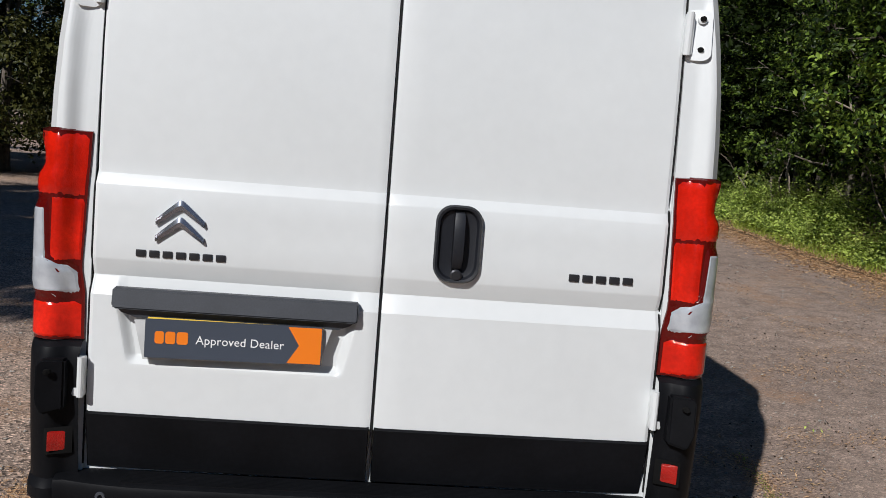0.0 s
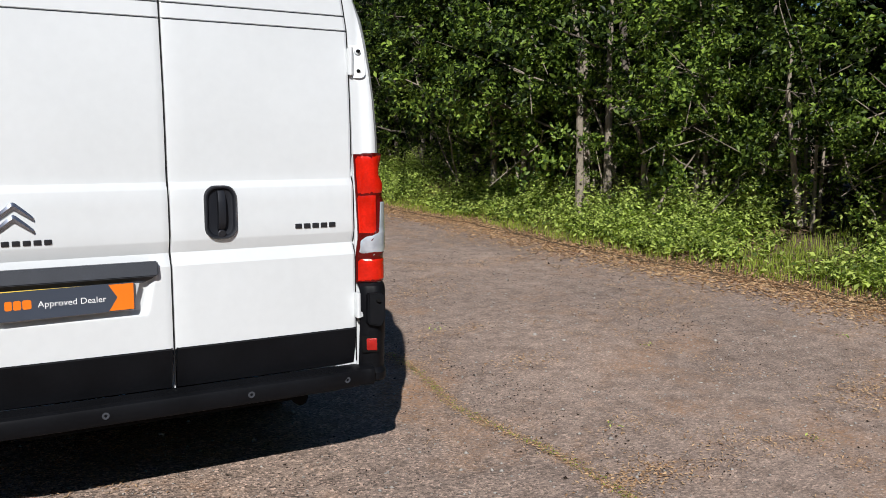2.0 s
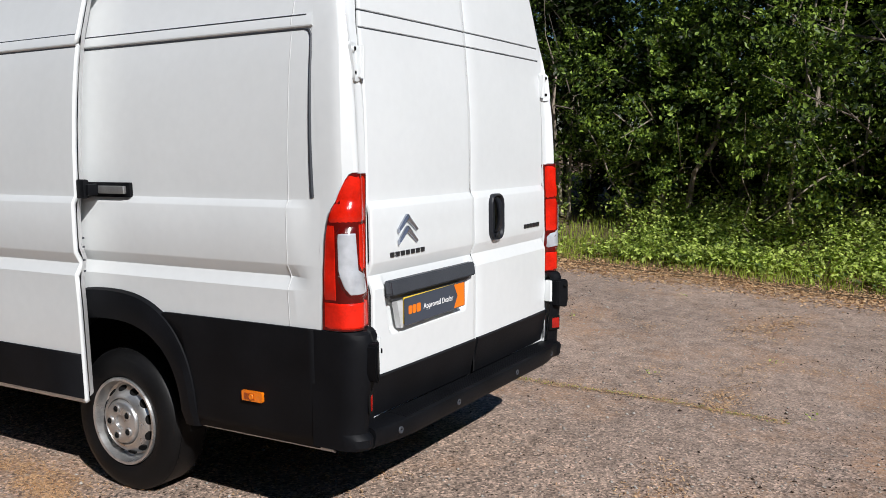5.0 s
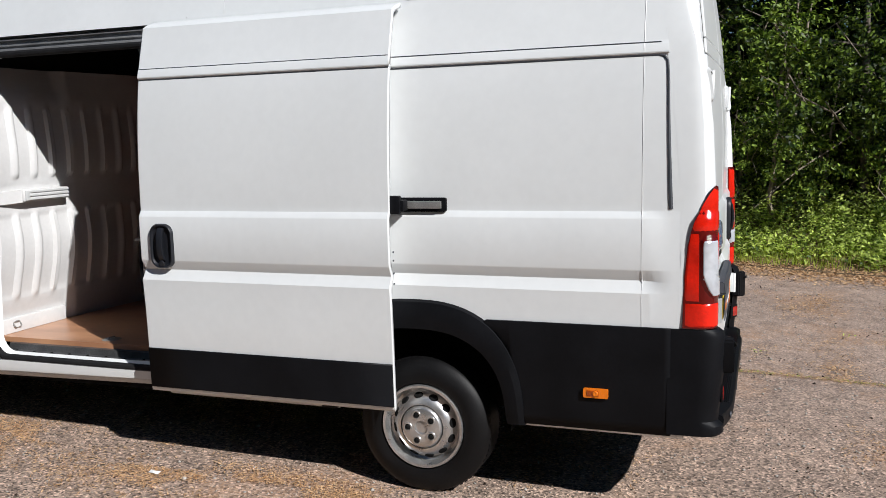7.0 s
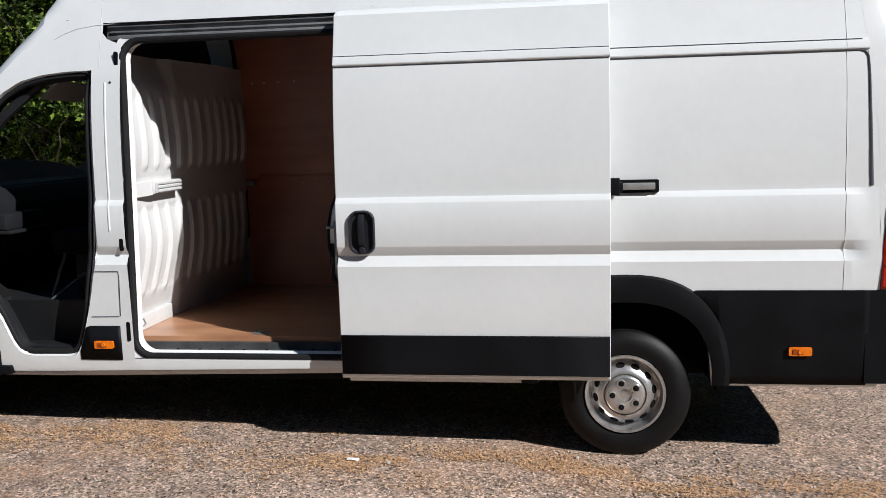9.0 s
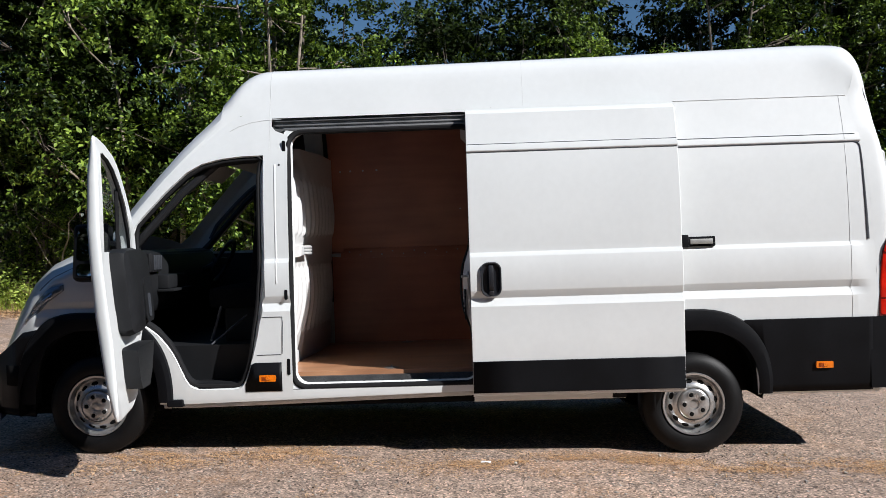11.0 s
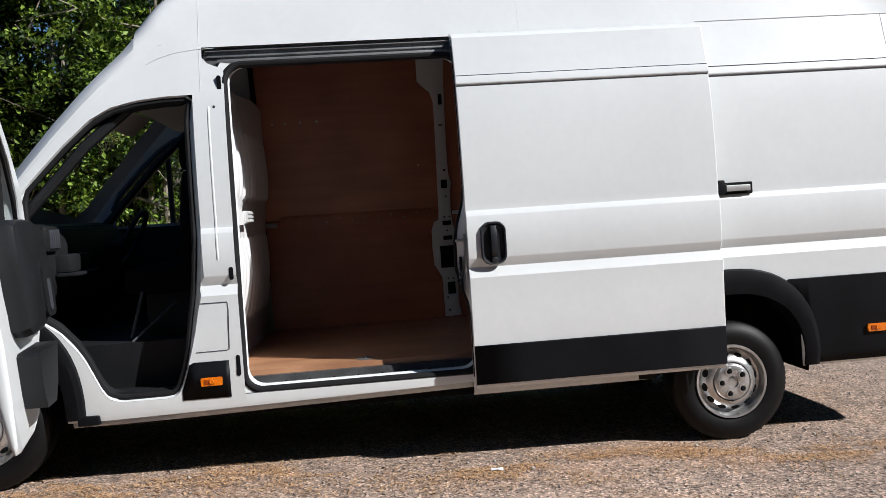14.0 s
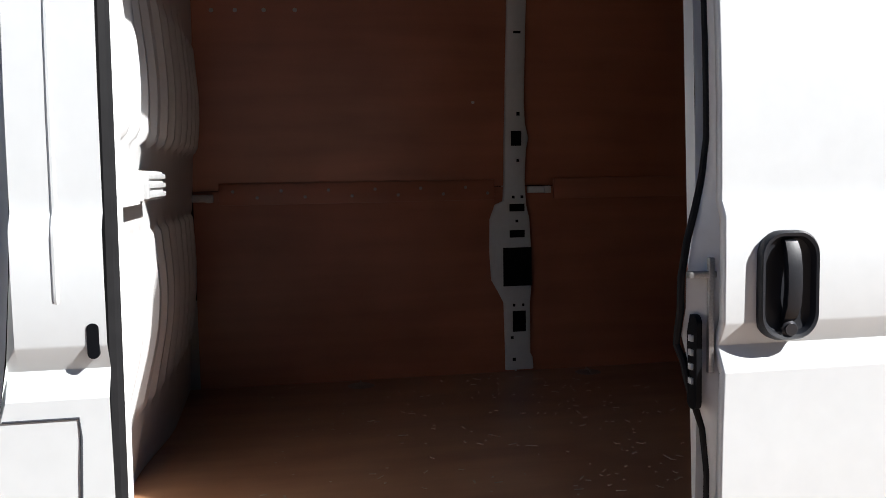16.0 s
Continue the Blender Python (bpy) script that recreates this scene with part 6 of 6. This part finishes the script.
def crown_points(n, lobes, rng, clump=0.13, per=52):
    """Leaves in tight sprays that stand out of the shells of overlapping lobes, with open gaps between the sprays."""
    w = np.array([r * r for _, r in lobes])
    m = max(1, n // per)
    pick = rng.choice(len(lobes), size=m, p=w / w.sum())
    d = rng.normal(size=(m, 3)) + np.array([0, 0, 0.2])
    d /= np.linalg.norm(d, axis=1, keepdims=True)
    rad = rng.uniform(0.45, 1.12, size=m) ** 0.6
    cc = np.array([lobes[k][0] for k in pick])
    rr = np.array([lobes[k][1] for k in pick])
    tip = cc + d * (rr * rad)[:, None]
    long, thick = rng.uniform(0.8, 2.0, size=m), rng.uniform(0.28, 0.62, size=m)
    k = rng.integers(0, m, size=n)
    along = rng.uniform(-1.0, 0.7, size=(n, 1)) * long[k][:, None]
    p = tip[k] + d[k] * clump * along + rng.normal(size=(n, 3)) * clump * thick[k][:, None] * np.array([1, 1, 0.55])
    return p, d[k] * 0.6 + rng.normal(size=(n, 3)) * 0.6 + np.array([0, 0, 0.5])


def tree(name, height, spread, leaves, leaf, material, bark, seed, low=0.25, label="", category="tree", trunk=0.09, lean=0.0, stems=1, clump=0.14, foot=0.15):
    rng = np.random.default_rng(seed)
    root = tagged(new(name), label, category)
    bm = bmesh.new()
    lobes = []
    for st in range(stems):
        a0 = rng.uniform(0, 6.28)
        off = 0.0 if stems == 1 else rng.uniform(0.1, 0.4)
        base = Vector((off * math.cos(a0), off * math.sin(a0), -0.1))
        pts, p = [], base
        for i in range(9):
            f = i / 8
            pts.append((base.x + lean * height * f * f + rng.normal(0, 0.05) * height * 0.12 * f + (math.cos(a0) * 0.25 * f * f * height * 0.3 if stems > 1 else 0), base.y + rng.normal(0, 0.05) * height * 0.12 * f + (math.sin(a0) * 0.25 * f * f * height * 0.3 if stems > 1 else 0), base.z + f * height * 0.9))
        rad = [trunk * (1.25 if i == 0 else 1.0) * (1 - 0.85 * i / 8) for i in range(9)]
        tube(bm, pts, rad, 8)
        k = 9 if stems == 1 else 5
        for j in range(k):
            f = low + (0.95 - low) * (j + rng.uniform(0, 0.8)) / k
            idx = f * 8
            i0 = min(7, int(idx))
            q = Vector(pts[i0]).lerp(Vector(pts[i0 + 1]), idx - i0)
            az = rng.uniform(0, 6.28)
            ln = spread * rng.uniform(0.5, 1.0) * (1.15 - 0.6 * f)
            end = q + Vector((math.cos(az) * ln, math.sin(az) * ln, ln * rng.uniform(0.15, 0.6)))
            mid = q.lerp(end, 0.5) + Vector((0, 0, -0.06 * ln))
            tube(bm, [q, mid, end], [trunk * 0.4 * (1 - 0.6 * f), trunk * 0.25, 0.008], 6)
            lobes.append(((end.x, end.y, end.z), ln * rng.uniform(0.38, 0.62) + 0.12))
            lobes.append(((mid.x, mid.y, mid.z + 0.1), ln * rng.uniform(0.25, 0.4) + 0.1))
            for _ in range(2):
                tip = end + Vector(rng.normal(0, 0.35, 3)) * ln
                tube(bm, [mid.lerp(end, 0.6), tip], [0.012, 0.004], 5)
        lobes.append((pts[-1], spread * 0.4))
    part("trunk", bm, bark, root)
    p, d = crown_points(leaves, lobes, rng, clump)
    keep = p[:, 2] > foot * rng.uniform(0.2, 1.6, size=len(p))
    cards("crown", p[keep], rng.uniform(0.6, 1.25, size=keep.sum()) * leaf, d[keep], material, root)
    return root


kinds = [
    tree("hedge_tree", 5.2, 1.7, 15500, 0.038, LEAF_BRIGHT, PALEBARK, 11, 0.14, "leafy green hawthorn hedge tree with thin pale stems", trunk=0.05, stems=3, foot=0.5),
    tree("hedge_tree", 6.0, 1.9, 15500, 0.041, LEAF_MID, BARK, 12, 0.15, "dense green hedge tree with crooked stems, part of its leaves in a shade tone", trunk=0.06, stems=3, foot=0.45),
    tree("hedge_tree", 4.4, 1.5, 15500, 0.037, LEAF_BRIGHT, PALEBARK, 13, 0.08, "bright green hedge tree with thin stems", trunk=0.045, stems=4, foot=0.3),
    tree("hedge_tree", 6.6, 2.0, 15500, 0.043, LEAF_MID, BARK, 14, 0.16, "tall hedge tree, part of its leaves in a shade tone", trunk=0.075, stems=2, foot=0.45),
    tree("backing_tree", 7.0, 2.6, 17000, 0.075, LEAF_DEEP_SHADE, BARK, 15, 0.03, "tall backing tree, deep shade put into its near-black leaf colour", trunk=0.11, stems=2, clump=0.25),
    tree("yew_tree", 7.6, 3.6, 42000, 0.08, YEW, BARK, 16, 0.06, "broad dark olive-green yew beside the car park", trunk=0.16, clump=0.30, foot=0.9, stems=3),
    tree("bare_tree", 11.0, 3.6, 500, 0.03, LEAF_MID, BARK, 17, 0.3, "tall bare-branched tree behind the yews", trunk=0.17, stems=3),
]
rng = random.Random(5)
first = set()


def plant(k, x, y, s=1.0, turn=None):
    turn = rng.uniform(0, 360) if turn is None else turn
    z = verge_z(x, y) if x > edge_x(y) else ground_z(x, y)
    m = pose(x, y, z - 0.03, 0, 0, turn)
    if k in first:
        ob = copy_thing(kinds[k], m)
    else:
        first.add(k)
        ob = kinds[k]
        ob.matrix_world = m
    ob.scale = (s, s, s)
    return tagged(ob, group="trees round the car park")


y = -7.0
i = 0
while y < 25:
    # beyond y 6 the hedge's shade comes from the darker leaf kinds
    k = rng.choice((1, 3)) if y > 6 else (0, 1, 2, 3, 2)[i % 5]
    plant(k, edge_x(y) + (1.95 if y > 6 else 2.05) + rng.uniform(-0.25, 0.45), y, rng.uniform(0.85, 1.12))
    y += rng.uniform(1.15, 1.6)
    i += 1
# young trees in the bright, sunlit leaf tone that stand out of the hedge beyond the van's nose
for yy, d, sc in ((4.6, 1.45, 1.18), (6.4, 1.15, 1.24)):
    plant(0 if d > 1.18 else 2, edge_x(yy) + d, yy, sc)
# lower bushes that lean out of the hedge
y = -5.5
while y < 9:
    plant(2 if i % 3 else 0, edge_x(y) + 1.75 + rng.uniform(-0.15, 0.3), y, rng.uniform(0.50, 0.68))
    y += rng.uniform(0.9, 1.5)
    i += 1
# backing rows whose near-black leaves stand in for the hedge's inner shade
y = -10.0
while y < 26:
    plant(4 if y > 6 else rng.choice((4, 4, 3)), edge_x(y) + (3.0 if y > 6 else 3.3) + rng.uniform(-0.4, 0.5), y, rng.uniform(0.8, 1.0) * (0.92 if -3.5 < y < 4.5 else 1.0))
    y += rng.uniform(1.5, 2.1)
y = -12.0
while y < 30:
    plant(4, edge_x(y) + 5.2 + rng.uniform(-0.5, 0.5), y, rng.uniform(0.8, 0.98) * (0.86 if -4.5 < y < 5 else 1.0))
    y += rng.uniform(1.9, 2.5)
# dark yews beyond the shaded end of the car park, bare trees and backing behind them
for x, yy, s in ((-17.5, 20, 1.0), (-13.5, 19, 0.95), (-9.8, 19.5, 0.85), (-6.3, 18.5, 0.88), (-2.8, 20, 0.9), (0.8, 21, 0.9), (-21, 16, 1.0)):
    plant(5, x, yy, s * 0.96)
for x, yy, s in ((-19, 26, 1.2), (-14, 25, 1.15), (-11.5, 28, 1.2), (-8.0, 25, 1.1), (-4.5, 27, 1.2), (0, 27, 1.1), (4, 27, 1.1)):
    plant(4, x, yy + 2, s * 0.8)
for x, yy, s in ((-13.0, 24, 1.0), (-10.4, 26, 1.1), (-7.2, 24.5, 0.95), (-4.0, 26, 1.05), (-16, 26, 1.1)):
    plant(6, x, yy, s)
# unseen trees that close the car park's other sides and cut the sky light
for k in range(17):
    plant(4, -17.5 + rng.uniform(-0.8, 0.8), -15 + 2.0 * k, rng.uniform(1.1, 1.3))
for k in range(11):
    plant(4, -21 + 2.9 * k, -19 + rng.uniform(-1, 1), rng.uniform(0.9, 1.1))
# high-crowned trees behind the camera that throw the leafy shade before the van's nose
shade = tree("shade_tree", 12.5, 3.0, 15000, 0.10, LEAF_MID, BARK, 31, 0.66, "tall high-crowned tree beside the car park", trunk=0.16, clump=0.3)
for k, (x, yy) in enumerate(SHADE_SPOTS):
    m = pose(x, yy, -0.05, 0, 0, 67 * k)
    if k == 0:
        shade.matrix_world = m
    else:
        copy_thing(shade, m)

# ---- verge growth and litter ----
rg = np.random.default_rng(77)


def blades(name, xs, ys, hs, material, label, lean=0.5, width=0.004):
    n = len(xs)
    z = np.array([verge_z(a, b) if a > edge_x(b) else ground_z(a, b) + 0.005 for a, b in zip(xs, ys)])
    az, sp = rg.uniform(0, 6.283, n), rg.uniform(0.05, lean, n)
    co = np.empty((n, 5, 3))
    dx, dy = np.cos(az), np.sin(az)
    wx, wy = -dy * width, dx * width
    for k, (f, b) in enumerate(((0, 1.0), (0, -1.0), (0.55, 0.8), (0.55, -0.8), (1.0, 0.0))):
        off = sp * hs * f * f
        co[:, k, 0], co[:, k, 1], co[:, k, 2] = xs + dx * off + wx * b, ys + dy * off + wy * b, z + hs * f * (1 - 0.3 * sp * f)
    me = bpy.data.meshes.new(name)
    me.vertices.add(5 * n)
    me.vertices.foreach_set("co", co.reshape(-1))
    base = (np.arange(n) * 5)[:, None]
    tri = np.concatenate([base + np.array([[0, 1, 3]]), base + np.array([[0, 3, 2]]), base + np.array([[2, 3, 4]])], axis=1)
    me.loops.add(9 * n)
    me.loops.foreach_set("vertex_index", tri.reshape(-1).astype(np.int32))
    me.polygons.add(3 * n)
    me.polygons.foreach_set("loop_start", (np.arange(3 * n) * 3).astype(np.int32))
    me.update(calc_edges=True)
    me.materials.append(material)
    return tagged(new(name, me), label, "grass", kind="stuff")


ex = np.vectorize(edge_x)
ys = rg.uniform(-12, 22, 60000)
d = rg.gamma(2.2, 0.28, 60000)
dens = np.array([noise.noise((0.9 * b, 3 + a, 0)) for a, b in zip(d, ys)])
keep = (d < 2.2) & (d > 0.10) & (dens + 0.55 > rg.uniform(0, 1, 60000) * (1.5 - np.minimum(d, 1.0)))
xs, ys, d = ex(ys[keep]) + d[keep], ys[keep], d[keep]
blades("grass", xs, ys, rg.uniform(0.03, 0.09, len(xs)) + 0.10 * np.minimum(d, 1.0) * rg.uniform(0.3, 1.0, len(xs)), GRASS, "uneven grass along the foot of the hedge")

# nettles and brambles in front of the stems: stalks with paired leaves
pts, nrm, size = [], [], []
for _ in range(13500):
    y = rg.uniform(-7, 20)
    q = min(2.2, 0.25 + rg.gamma(2.2, 0.31))
    if noise.noise((0.55 * y, q * 0.8, 9)) + 0.62 < rg.uniform(0, 0.9):
        continue
    x = edge_x(y) + q
    h = rg.uniform(0.10, 0.30) + 0.48 * smooth01((q - 0.5) / 0.9) * rg.uniform(0.3, 1.0)
    z0 = verge_z(x, y)
    la, lb = rg.normal(0, 0.12, 2)
    k = int(7 + h * 22)
    f = rg.uniform(0.15, 1.0, k)
    a = rg.uniform(0, 6.283, k)
    r = 0.05 + 0.05 * rg.uniform(0, 1, k)
    pts.append(np.stack([x + la * f + r * np.cos(a), y + lb * f + r * np.sin(a), z0 + h * f], 1))
    nrm.append(np.stack([0.5 * np.cos(a), 0.5 * np.sin(a), np.ones(k)], 1) + rg.normal(0, 0.42, (k, 3)))
    size.append(rg.uniform(0.017, 0.050, k) * (1.15 - 0.5 * f))
tagged(cards("undergrowth", np.concatenate(pts), np.concatenate(size), np.concatenate(nrm), NETTLE, aspect=0.5), "nettles and young bramble leaves at the hedge foot", "undergrowth", kind="stuff")

# thin bare stems and dead twigs among the hedge
bm = bmesh.new()
for k in range(130):
    y = rg.uniform(-9, 16) if k > 10 else -2.4 + 0.75 * k
    x = edge_x(y) + rg.uniform(1.0, 2.3)
    z0 = verge_z(x, y)
    l = rg.uniform(0.6, 2.2) if k > 10 else rg.uniform(2.0, 3.0)
    x = x if k > 10 else edge_x(y) + rg.uniform(1.35, 1.7)
    a, t = rg.uniform(0, 6.283), rg.uniform(0.1, 0.7) if k > 10 else rg.uniform(0.1, 0.35)
    p = [(x + math.cos(a) * t * l * f + rg.normal(0, 0.045), y + math.sin(a) * t * l * f + rg.normal(0, 0.045), z0 + l * f * (1 - 0.35 * t * f)) for f in (0, 0.17, 0.33, 0.5, 0.66, 0.83, 1.0)]
    w = rg.uniform(0.6, 1.8) if k > 10 else rg.uniform(2.2, 4.0)
    tube(bm, p, [0.012 * w, 0.011 * w, 0.009 * w, 0.008 * w, 0.006 * w, 0.004, 0.003], 5)
tw = part("dead_twigs", bm, PALEBARK, None)
tagged(tw, "bare pale twigs and dead stems in the hedge foot", "twigs", kind="stuff")


def scatter_flat(name, xs, ys, sizes, material, label, aspect, category):
    z = np.array([verge_z(a, b) if a > edge_x(b) else ground_z(a, b) for a, b in zip(xs, ys)]) + 0.009
    n = rg.normal(0, 0.22, (len(xs), 3)) + np.array([0, 0, 1.0])
    ob = cards(name, np.stack([xs, ys, z], 1), sizes, n, material, aspect=aspect, fold=0.12)
    return tagged(ob, label, category, kind="stuff")


# drifts of dry needles and bud scales: along the nearside of the van, under it, and over the far tarmac
n = 210000
xs, ys = rg.uniform(-3.6, 6.2, n), rg.uniform(-4.0, 7.0, n)
nz = np.array([noise.noise((0.9 * a, 0.9 * b, 2)) + 0.6 * noise.noise((3.1 * a, 3.1 * b, 6)) for a, b in zip(xs, ys)])
band = np.exp(-((xs + 1.32 + 0.12 * np.sin(1.7 * ys)) / 0.16) ** 2) * 0.75 * (ys > -1.2) * (ys < 4.6) + 0.35 * np.exp(-((xs - ex(ys) + 0.1) / 0.5) ** 2)
keep = (nz + band > 0.42 + rg.uniform(-0.2, 0.25, n))
scatter_flat("leaf_litter", xs[keep], ys[keep], rg.uniform(0.006, 0.016, keep.sum()), LITTER, "dry brown needles and bud scales in drifts", 0.28, "leaf litter")
n = 42000
ys = rg.uniform(-8, 14, n)
xs = ex(ys) + rg.normal(-0.06, 0.30, n)
scatter_flat("verge_litter", xs, ys, rg.uniform(0.010, 0.028, n), LITTER, "dead brown leaves along the verge edge", 0.5, "leaf litter")


# orange-brown needle drifts swept along the van's side
n = 38000
ys = rg.uniform(-1.4, 4.8, n)
xs = np.interp(ys, [-1.4, 0.3, 1.3, 1.9, 3.2, 4.8], [-1.32, -1.22, -1.15, -1.05, -0.97, -0.98]) + 0.05 * np.sin(2.9 * ys) + rg.normal(0, 0.13, n)
nz = np.array([noise.noise((3.5 * a, 1.3 * b, 12)) + 0.7 * noise.noise((9.0 * a, 4.0 * b, 16)) for a, b in zip(xs, ys)])
nz += 0.8 * np.exp(-((xs + 1.17) / 0.07) ** 2 - ((ys - 1.38) / 0.2) ** 2)
keep = nz > rg.uniform(-0.1, 0.35, n)
scatter_flat("needle_drift", xs[keep], ys[keep], rg.uniform(0.005, 0.012, keep.sum()), NEEDLE, "orange-brown dry needles swept in drifts along the van", 0.28, "leaf litter")


# loose stones: small rough chips
def chips(name, xs, ys, sizes, material, label):
    n = len(xs)
    z = np.array([ground_z(a, b) for a, b in zip(xs, ys)]) + 0.004
    octa = np.array([[1, 0, 0], [0, 1, 0], [-1, 0, 0], [0, -1, 0], [0, 0, 0.7], [0, 0, -0.5]], float)
    tri = np.array([[0, 1, 4], [1, 2, 4], [2, 3, 4], [3, 0, 4], [1, 0, 5], [2, 1, 5], [3, 2, 5], [0, 3, 5]])
    a = rg.uniform(0, 6.283, n)
    co = octa[None] * (1 + rg.normal(0, 0.25, (n, 6, 3)))
    rot = np.stack([np.stack([np.cos(a), -np.sin(a)], 1), np.stack([np.sin(a), np.cos(a)], 1)], 1)
    co[:, :, :2] = np.einsum("nij,nkj->nki", rot, co[:, :, :2])
    co = co * np.asarray(sizes)[:, None, None] + np.stack([xs, ys, z], 1)[:, None, :]
    me = bpy.data.meshes.new(name)
    me.vertices.add(6 * n)
    me.vertices.foreach_set("co", co.reshape(-1))
    me.loops.add(24 * n)
    me.loops.foreach_set("vertex_index", ((np.arange(n) * 6)[:, None] + tri.reshape(1, -1)).reshape(-1).astype(np.int32))
    me.polygons.add(8 * n)
    me.polygons.foreach_set("loop_start", (np.arange(8 * n) * 3).astype(np.int32))
    me.update(calc_edges=True)
    me.materials.append(material)
    return tagged(new(name, me), label, "stones", kind="stuff")


n = 24000
chips("stone_chips", rg.uniform(-4.5, 6.0, n), rg.uniform(-4.5, 7.0, n), rg.gamma(2.0, 0.0017, n) + 0.0015, PEBBLE, "loose pale stone chips on the tarmac")
# dark bark crumbs, thicker in drifts
n = 50000
xs, ys = rg.uniform(-4.0, 6.0, n), rg.uniform(-4.5, 7.0, n)
nz = np.array([noise.noise((0.8 * a, 0.8 * b, 22)) + 0.5 * noise.noise((3.0 * a, 3.0 * b, 26)) for a, b in zip(xs, ys)])
keep = nz > rg.uniform(-0.1, 0.6, n)
chips("bark_crumbs", xs[keep], ys[keep], rg.gamma(2.0, 0.0012, keep.sum()) + 0.0014, CRUMB, "dark crumbs of bark and soil on the tarmac")
# green sprigs and tufts in the tarmac
pts, nrm, size = [], [], []
for x, y in ((3.05, -2.2), (2.3, -1.5), (3.6, -0.4), (1.9, -2.6), (4.3, -2.9), (2.6, 0.9), (5.0, -1.0)):
    for _ in range(8):
        pts.append((x + rg.normal(0, 0.03), y + rg.normal(0, 0.03), ground_z(x, y) + 0.02 + rg.uniform(0, 0.025)))
        nrm.append((rg.normal(0, 0.5), rg.normal(0, 0.5), 1))
        size.append(rg.uniform(0.008, 0.016))
tagged(cards("weed_sprigs", np.array(pts), np.array(size), np.array(nrm), NETTLE), "small green sprigs in the tarmac", "weeds", kind="stuff")
# a crack with moss and litter running away from the van's tail
def crack(name, n, spread, material, label):
    f = rg.uniform(0, 1, n)
    x = 2.0 - 0.20 * np.minimum(1.0, f * 2.2) + 0.025 * np.sin(11 * f) + rg.normal(0, spread, n)
    y = 0.6 - 3.1 * f + rg.normal(0, 0.02, n)
    scatter_flat(name, x, y, rg.uniform(0.005, 0.011, n), material, label, 0.4, "leaf litter")


crack("crack_litter", 2400, 0.035, LITTER, "dry litter caught along a crack in the tarmac")
crack("crack_moss", 620, 0.02, GRASS, "yellow-green moss in a crack of the tarmac")
# loose patches of dead leaves and needles out on the tarmac
px, py = [], []
for cx, cy, r, n in ((4.1, -1.9, 0.30, 900), (4.5, -2.1, 0.22, 500), (2.0, -2.06, 0.16, 420), (4.85, 3.1, 0.32, 700), (3.1, 2.2, 0.35, 500), (2.7, -0.2, 0.22, 260), (4.6, 0.6, 0.35, 500)):
    px.append(cx + rg.normal(0, r, n))
    py.append(cy + rg.normal(0, r * 0.55, n))
px, py = np.concatenate(px), np.concatenate(py)
scatter_flat("litter_patch", px, py, rg.uniform(0.006, 0.016, len(px)), LITTER, "loose patches of dead leaves on the tarmac", 0.4, "leaf litter")
# a scrap of pale paper by the van
bm = bmesh.new()
r0 = [bm.verts.new((-1.2 + 0.5 * dx, 1.39 + 0.6 * dy, 0.012 + 0.6 * dz)) for dx, dy, dz in ((-0.03, -0.05, 0), (0.02, -0.055, 0.012), (0.035, 0.0, 0.004), (0.025, 0.05, 0.014), (-0.02, 0.055, 0.002), (-0.04, 0.0, 0.012))]
c0 = bm.verts.new((-1.2, 1.39, 0.022))
for i in range(6):
    bm.faces.new((r0[i], r0[(i + 1) % 6], c0))
tagged(part("paper_scrap", bm, SIGNWHITE, None, smooth=False), "crumpled scrap of pale paper on the tarmac", "litter")
